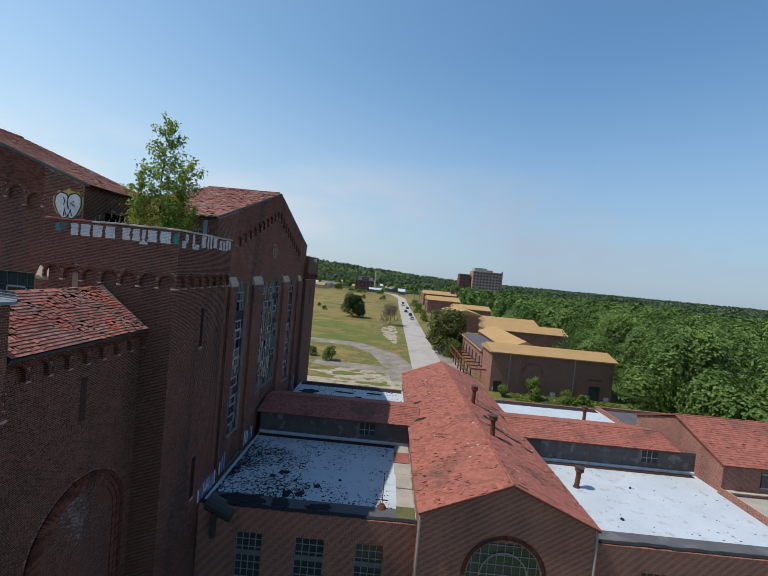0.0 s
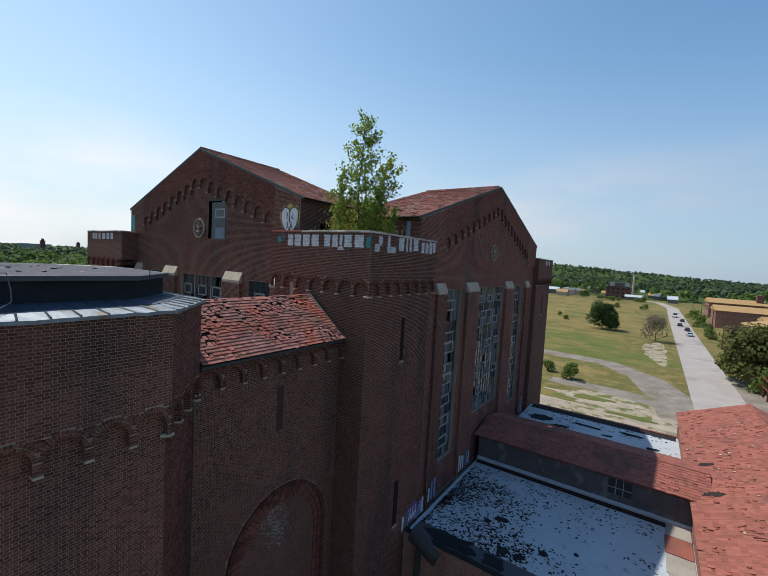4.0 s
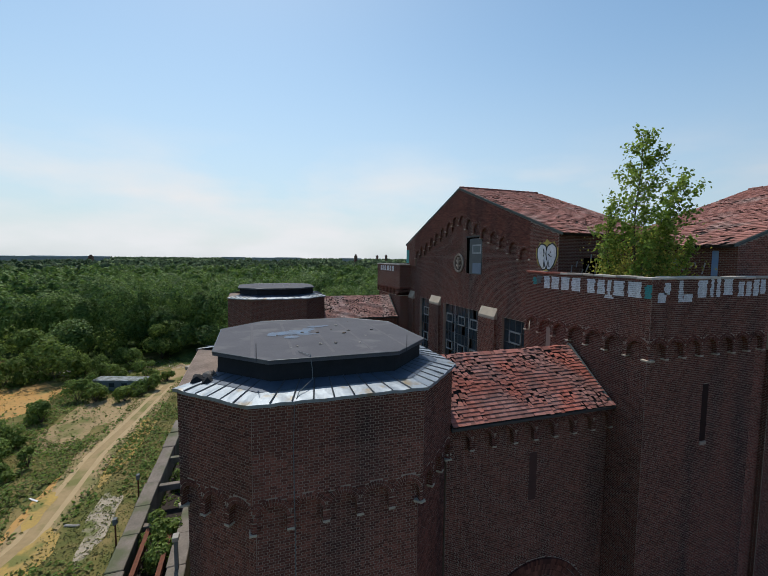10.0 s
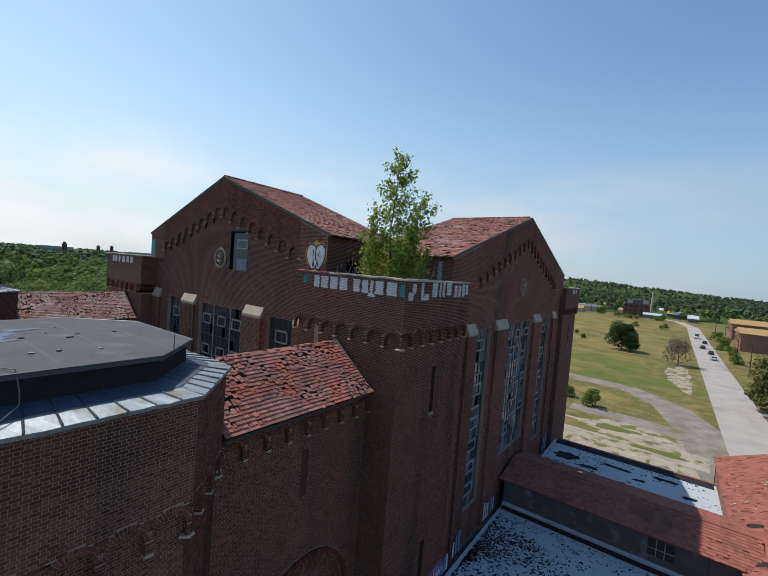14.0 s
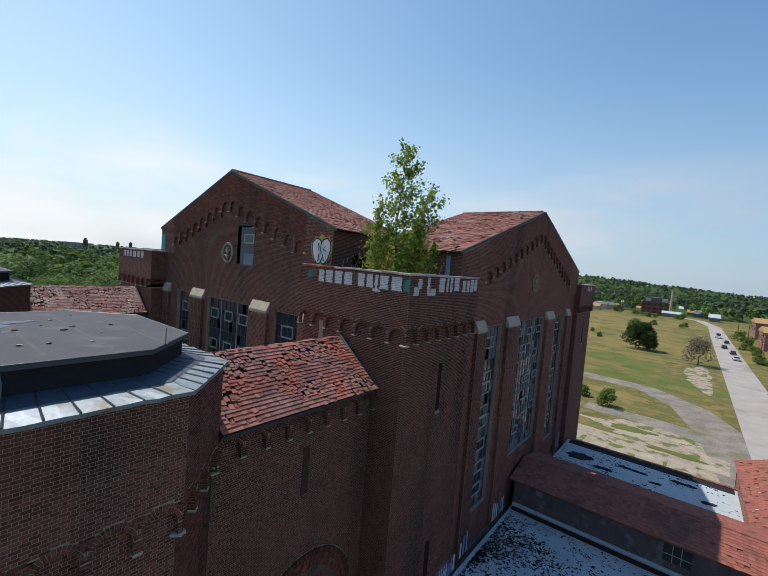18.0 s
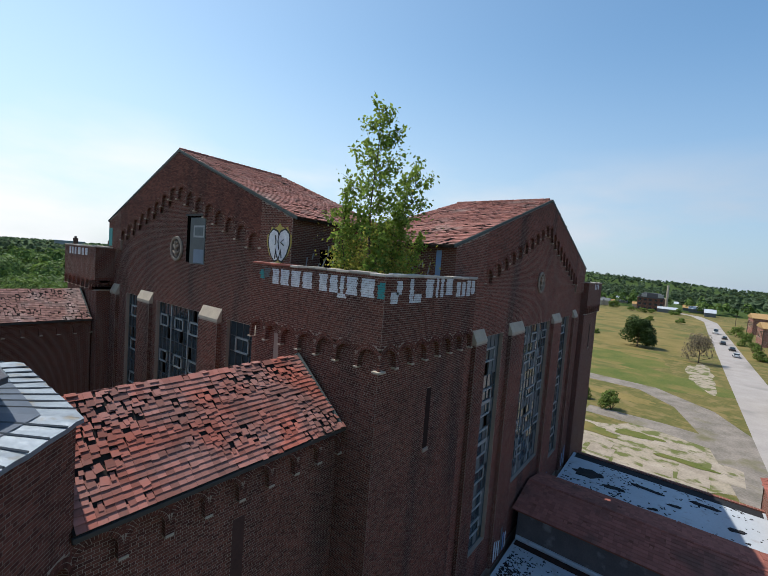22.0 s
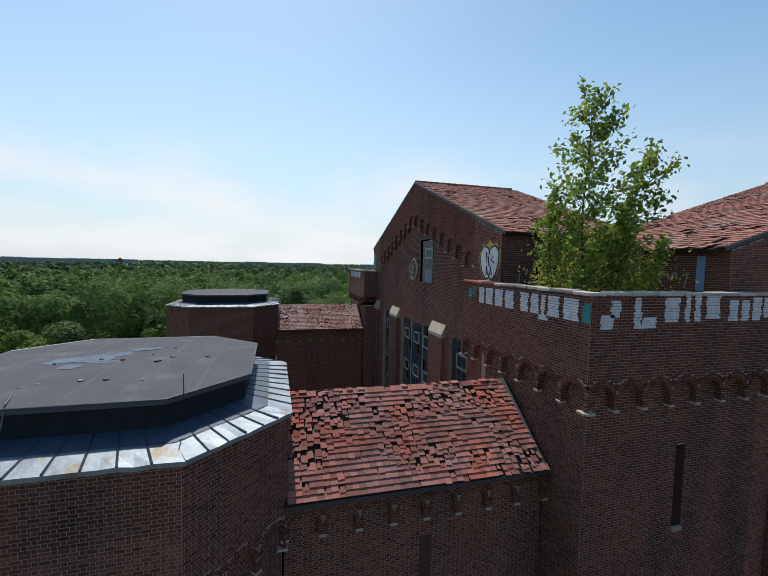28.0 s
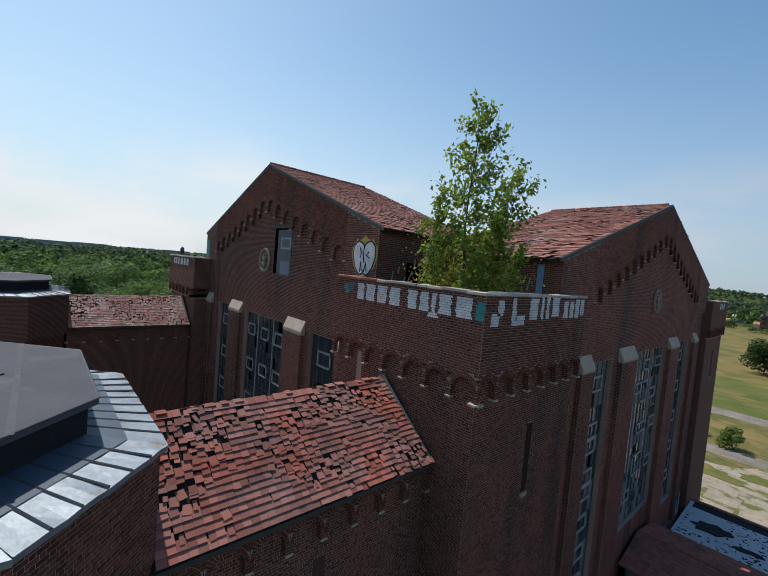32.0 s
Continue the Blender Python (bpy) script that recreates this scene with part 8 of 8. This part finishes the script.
for k, (x, y, r, h, s) in enumerate(((-1.4, 74, 2.2, 3.6, 11), (-7, 78, 1.6, 2.4, 12), (31, 92, 3.0, 4.5, 13), (33, 104, 3.2, 5, 14), (41, 57.5, 2.3, 4.6, 15), (35.5, 57.8, 1.5, 2.4, 16), (48, 57.0, 1.9, 2.8, 17), (51, 56.5, 1.4, 2.2, 18),
        (43.2, 13.2, 0.5, 0.8, 19), (-24.0, -21.2, 2.0, 3.4, 20), (-21.5, -21.0, 1.6, 2.9, 21), (-15.0, -21.4, 1.3, 2.4, 22), (-33.5, -21, 1.2, 2.6, 23), (-18.5, -40.6, 3.4, 7.0, 24), (-22.5, -39.0, 2.6, 5.4, 25), (-15.0, -42.5, 2.8, 5.0, 26), (-57.5, -43.0, 1.9, 3.0, 27), (-59.5, -44.5, 1.6, 2.6, 28), (-50, -52.5, 2.6, 3.8, 29), (-52.5, -51, 1.8, 3.0, 30), (-44.5, -42.5, 2.2, 3.4, 31),
        (-47.5, -44, 2.3, 3.0, 32), (-43.2, -38.4, 0.9, 2.6, 33), (-40.5, -40.0, 1.8, 2.2, 34), (-52, -46, 2.2, 2.6, 35), (-73.7, -60.6, 4.2, 7.5, 36), (-78, -57, 4.6, 8.0, 37), (-80, -50, 5.0, 8.5, 38), (-84, -54, 5.0, 9.0, 39), (-66.4, -38.4, 1.3, 2.0, 65), (-66.6, -34.6, 1.2, 1.8, 66), (-68.5, -40.5, 1.7, 2.4, 62), (-67.2, -36.0, 1.0, 1.6, 63), (-67.6, -33.0, 1.5, 2.3, 64), (-76, -39, 2.2, 3.4, 40),
        (-77, -34, 2.6, 3.6, 41), (-70.5, -41.0, 1.5, 3.2, 42), (-66.2, -32.5, 1.4, 1.8, 46), (-73.4, -29.6, 1.6, 2.4, 47), (-88, -40, 3.0, 4.2, 48), (-92, -34, 5.0, 9.0, 49), (-83, -46, 3.0, 4.6, 50), (-32, -44, 3.0, 5.0, 51), (-36, -52, 2.4, 3.0, 52), (-28, -55, 2.6, 3.4, 53),
        (-20, -49, 2.2, 3.0, 54), (-38, -62, 2.8, 3.4, 55), (-52, -64, 2.4, 3.0, 56), (-60, -66, 2.6, 3.2, 57), (-44, -72, 3.0, 4.0, 58), (-31, -62, 2.6, 3.6, 59), (-66, -70, 2.4, 3.2, 60), (-74, -72, 2.4, 3.4, 61), (-64.6, -38.6, 2.1, 3.1, 67), (-63.6, -34.2, 1.7, 2.4, 68), (-66.0, -41.6, 2.3, 3.4, 69), (-69.0, -31.4, 2.0, 3.0, 70), (-84, -38, 2.4, 4.0, 71), (-80, -43, 2.6, 4.4, 72), (-30.2, -41.3, 2.4, 4.4, 73), (-49.7, -42.9, 1.8, 3.0, 74), (-9, 296, 3.0, 3.2, 75), (7, 298, 3.2, 4.0, 76), (-22, 187, 1.6, 2.0, 77), (-28, 205, 1.5, 1.8, 78), (3, 390, 5.0, 6.0, 79), (-19, 376, 4.0, 3.6, 80), (-13, 378, 4.0, 3.4, 81), (-26, 380, 4.2, 4.0, 82), (29.5, 219, 3.6, 5.6, 83), (30.5, 200, 3.0, 4.4, 84), (30, 176, 2.6, 3.6, 85), (30, 260, 3.6, 5.5, 86), (-43, 400, 5, 6.5, 87), (47, 1.0, 2.2, 3.2, 43), (52, 0.5, 2.4, 2.6, 44), (35.5, 44.5, 1.6, 1.6, 45))):
    bush((x, y, 0), r, h, 100 + s, "leafy green bush in rough grass" if x > -9 else "dense green bush in the weeds", None, int(300 + 330 * r), 0.13 + 0.035 * r)


def off_track(x, y, rs):
    """False on the sand tracks, and mostly on the bare patches."""
    far = np.full(len(x), 99.0)
    for line, half in ((TRACK, 1.7), (ORANGE_TRACK, 1.1)):
        for (ax, ay), (bx, by) in zip(line, line[1:]):
            dx, dy = bx - ax, by - ay
            f = np.clip(((x - ax) * dx + (y - ay) * dy) / (dx * dx + dy * dy), 0, 1)
            far = np.minimum(far, np.hypot(x - ax - f * dx, y - ay - f * dy) - half)
    bare = np.zeros(len(x), bool)
    for cx, cy, rx, ry in BARE:
        bare |= ((x - cx) / rx) ** 2 + ((y - cy) / ry) ** 2 < 1
    return (far > rs.uniform(-0.9, 0.7, len(x))) & ~(bare & (rs.uniform(size=len(x)) < 0.85))


def weeds(name, boxes_, count, seed, material, size, tall, label, sparse=-0.1, upright=0.45):
    """Tufts of grass and weed, past counting."""
    rs = np.random.RandomState(seed)
    P = []
    for x0, y0, x1, y1 in boxes_:
        m = int(count * (x1 - x0) * (y1 - y0) / sum((b[2] - b[0]) * (b[3] - b[1]) for b in boxes_))
        x, y = rs.uniform(x0, x1, m), rs.uniform(y0, y1, m)
        ok = np.array([noise.noise(Vector((a * 0.13, b * 0.13, seed))) > sparse for a, b in zip(x, y)])
        ok &= off_track(x, y, rs)
        P.append(np.stack([x, y, np.zeros(m)], 1)[ok])
    c = np.concatenate(P)
    c[:, 2] = tall * rs.uniform(0.2, 0.6, len(c))
    n = rs.normal(size=c.shape) * upright + np.array((0, 0, 1.0))
    v, q = leaf_quads(c, n, size * rs.uniform(0.5, 1.4, len(c)), rs, 1.0)
    v[:, 2] = np.maximum(v[:, 2], 0.01)
    solid(name, mesh_of(name, v, q), material, label, "weeds", kind="stuff")


weeds("weeds", [(-95, -95, -8, -26), (-58, -26, -30, -10)], 70000, 5, SHRUB, 0.20, 0.45, "patches of green weeds and saplings")
weeds("weeds", [(26, 38, 62, 60)], 12000, 6, SHRUB, 0.26, 0.55, "tufts of weed between the slabs")
weeds("scrub_growth", [(-95, -95, -10, -33), (-60, -18, -30, -4)], 60000, 15, SHRUB, 0.17, 1.7, "low green scrub in clumps", 0.16, 0.7)
weeds("grass_tufts", [(-75, -62, -8, -24)], 60000, 25, leafy("rough grass blades", (0.13, 0.155, 0.045), (0.19, 0.165, 0.06), island=0.5), 0.10, 0.2, "fine tufts of rough grass", -2.0)
weeds("dry_tufts", [(-95, -100, -8, -26)], 22000, 7, leafy("dry stalks", (0.24, 0.21, 0.085), (0.17, 0.165, 0.06)), 0.20, 0.3, "tufts of dry grass")


# ---------------------------------------------------------------- woods
def in_woods(x, y):
    """Where the woods stand, round the open ground."""
    west = (x < -91 + 3 * np.sin(y * 0.22)) & (y > -70) | (x < -97) & (y > -125) | (x + 0.95 * y < -176) & (x < 20)
    west &= ~((x > -130) & (y > 45) & (y < 360))
    west |= (x < -75) & (y > 5) & (y < 45)
    east = (x > 63) & (y > -60) & (y < 420) & ~((x < 74) & (y > 100) & (y < 250)) | (x > 56) & (y > 8) & (y < 50) | (x > 60) & (y <= -60)
    north = (y > 440) & (np.abs(x) < 2500) | (y > 300) & (x > 66) | (y > 330) & (x < -85)
    return west | east | north


def dome_points(centre, radius, rise, count, rs):
    """Leaf places on the rounded, lumpy crown of a forest tree, open below."""
    d = rs.normal(size=(count, 3))
    d /= np.linalg.norm(d, axis=1)[:, None]
    d[:, 2] = np.where(d[:, 2] < -0.45, -d[:, 2], d[:, 2])
    lump = rs.normal(size=(7, 3))
    lump /= np.linalg.norm(lump, axis=1)[:, None]
    near = np.max(d @ lump.T, axis=1)
    f = (0.62 + 0.42 * np.clip((near - 0.45) / 0.5, 0, 1)) * rs.uniform(0.84, 1.04, count)
    p = d * f[:, None] * np.array((radius, radius, rise))
    return np.asarray(centre) + p, d + rs.normal(0, 0.25, (count, 3)) + np.array((0, 0, 0.15))


def woods(name, r0, r1, count, leaves, size, height, seed, material, label, kind="stuff"):
    rs = np.random.RandomState(seed)
    a = rs.uniform(0, math.tau, count * 5)
    d = np.sqrt(rs.uniform(r0 * r0, r1 * r1, count * 5))
    x, y = d * np.sin(a), d * np.cos(a)
    behind = (y < -0.55 * np.abs(x) - 60) & (x > -60)
    ok = in_woods(x, y) & ~behind & ~((x > 0) & (y < -5)) & ~((x > 0) & (x - 11 > 1.45 * (y + 20)))
    x, y = x[ok][:count], y[ok][:count]
    V, Q, at = [], [], 0
    for k in range(len(x)):
        h = height * rs.uniform(0.50, 1.32)
        r = height * rs.uniform(0.24, 0.40)
        c, n = dome_points((x[k], y[k], h * 0.55), r, h * 0.45, leaves, rs)
        v, q = leaf_quads(c, n, size * rs.uniform(0.65, 1.3, len(c)), rs)
        V.append(v), Q.append(q + at)
        at += len(v)
    solid(name, mesh_of(name, np.concatenate(V), np.concatenate(Q)), material, label, "woods", kind=kind)


woods("near_woods", 55, 128, 270, 1080, 0.32, 15.0, 1, LEAF_DARK, "dense mixed green woods")
woods("near_woods", 126, 190, 500, 240, 0.66, 15.0, 6, LEAF_DARK, "dense mixed green woods")
woods("wood_edge_scrub", 55, 150, 960, 70, 0.36, 6.5, 5, SHRUB, "bright green scrub along the edge of the woods")
woods("middle_woods", 185, 480, 2550, 76, 1.30, 13.0, 2, LEAF_DARK, "dense green woods behind the clearing")
woods("far_woods", 470, 1300, 5000, 24, 3.2, 11.5, 3, LEAF_HAZED, "woods reaching to the horizon")
woods("distant_woods", 1250, 4300, 5800, 9, 9.0, 10.0, 4, LEAF_HAZED, "distant woods along the horizon")


def under_storey():
    """Scrub below the trees, a low uneven sheet, its green darkened to paint the shade between crowns."""
    rs = np.random.RandomState(9)
    n = 170
    t = np.linspace(-1, 1, n)
    g = np.sign(t) * np.abs(t) ** 2.2 * 4400
    X, Y = np.meshgrid(g, g)
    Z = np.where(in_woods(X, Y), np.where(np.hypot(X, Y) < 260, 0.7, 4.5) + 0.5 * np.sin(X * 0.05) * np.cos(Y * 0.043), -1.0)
    idx = np.arange(n * n).reshape(n, n)
    quads = np.stack([idx[:-1, :-1], idx[:-1, 1:], idx[1:, 1:], idx[1:, :-1]], -1).reshape(-1, 4)
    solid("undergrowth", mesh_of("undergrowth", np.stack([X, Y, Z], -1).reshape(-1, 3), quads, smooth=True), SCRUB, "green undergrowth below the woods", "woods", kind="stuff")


under_storey()
# long wooded hill behind the field
bm = bmesh.new()
rows = []
for k in range(61):
    x = -1500 + k * 35
    h = 40 * math.exp(-((x + 420) / 520) ** 2) + 2.5 * math.sin(k * 0.9) + 1.5 * math.sin(k * 2.3) + 6
    rows.append([bm.verts.new((x, 1250 + d, z)) for d, z in ((-160, -2), (-70, h * 0.45), (0, h * 0.85), (80, h), (300, -2))])
for a, b in zip(rows, rows[1:]):
    for k in range(4):
        bm.faces.new((a[k], b[k], b[k + 1], a[k + 1]))
bmesh.ops.recalc_face_normals(bm, faces=bm.faces)
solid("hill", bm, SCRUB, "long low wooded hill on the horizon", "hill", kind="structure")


def hill_trees():
    rs = np.random.RandomState(77)
    V, Q, at = [], [], 0
    for k in range(1900):
        x, d = rs.uniform(-1500, 600), rs.uniform(-150, 110)
        h = 40 * math.exp(-((x + 420) / 520) ** 2) + 5
        z = h * (np.interp(d, (-160, -70, 0, 80, 300), (0, 0.45, 0.85, 1, 0)))
        c, n = crown_points((x, 1250 + d, z + 3), rs.uniform(4, 7), rs.uniform(8, 12), 18, rs, 5)
        v, q = leaf_quads(c, n, 3.0 * rs.uniform(0.65, 1.3, len(c)), rs)
        V.append(v), Q.append(q + at)
        at += len(v)
    solid("hill_woods", mesh_of("hill_woods", np.concatenate(V), np.concatenate(Q)), LEAF_HAZED, "woods covering the long hill", "woods", kind="stuff")


hill_trees()
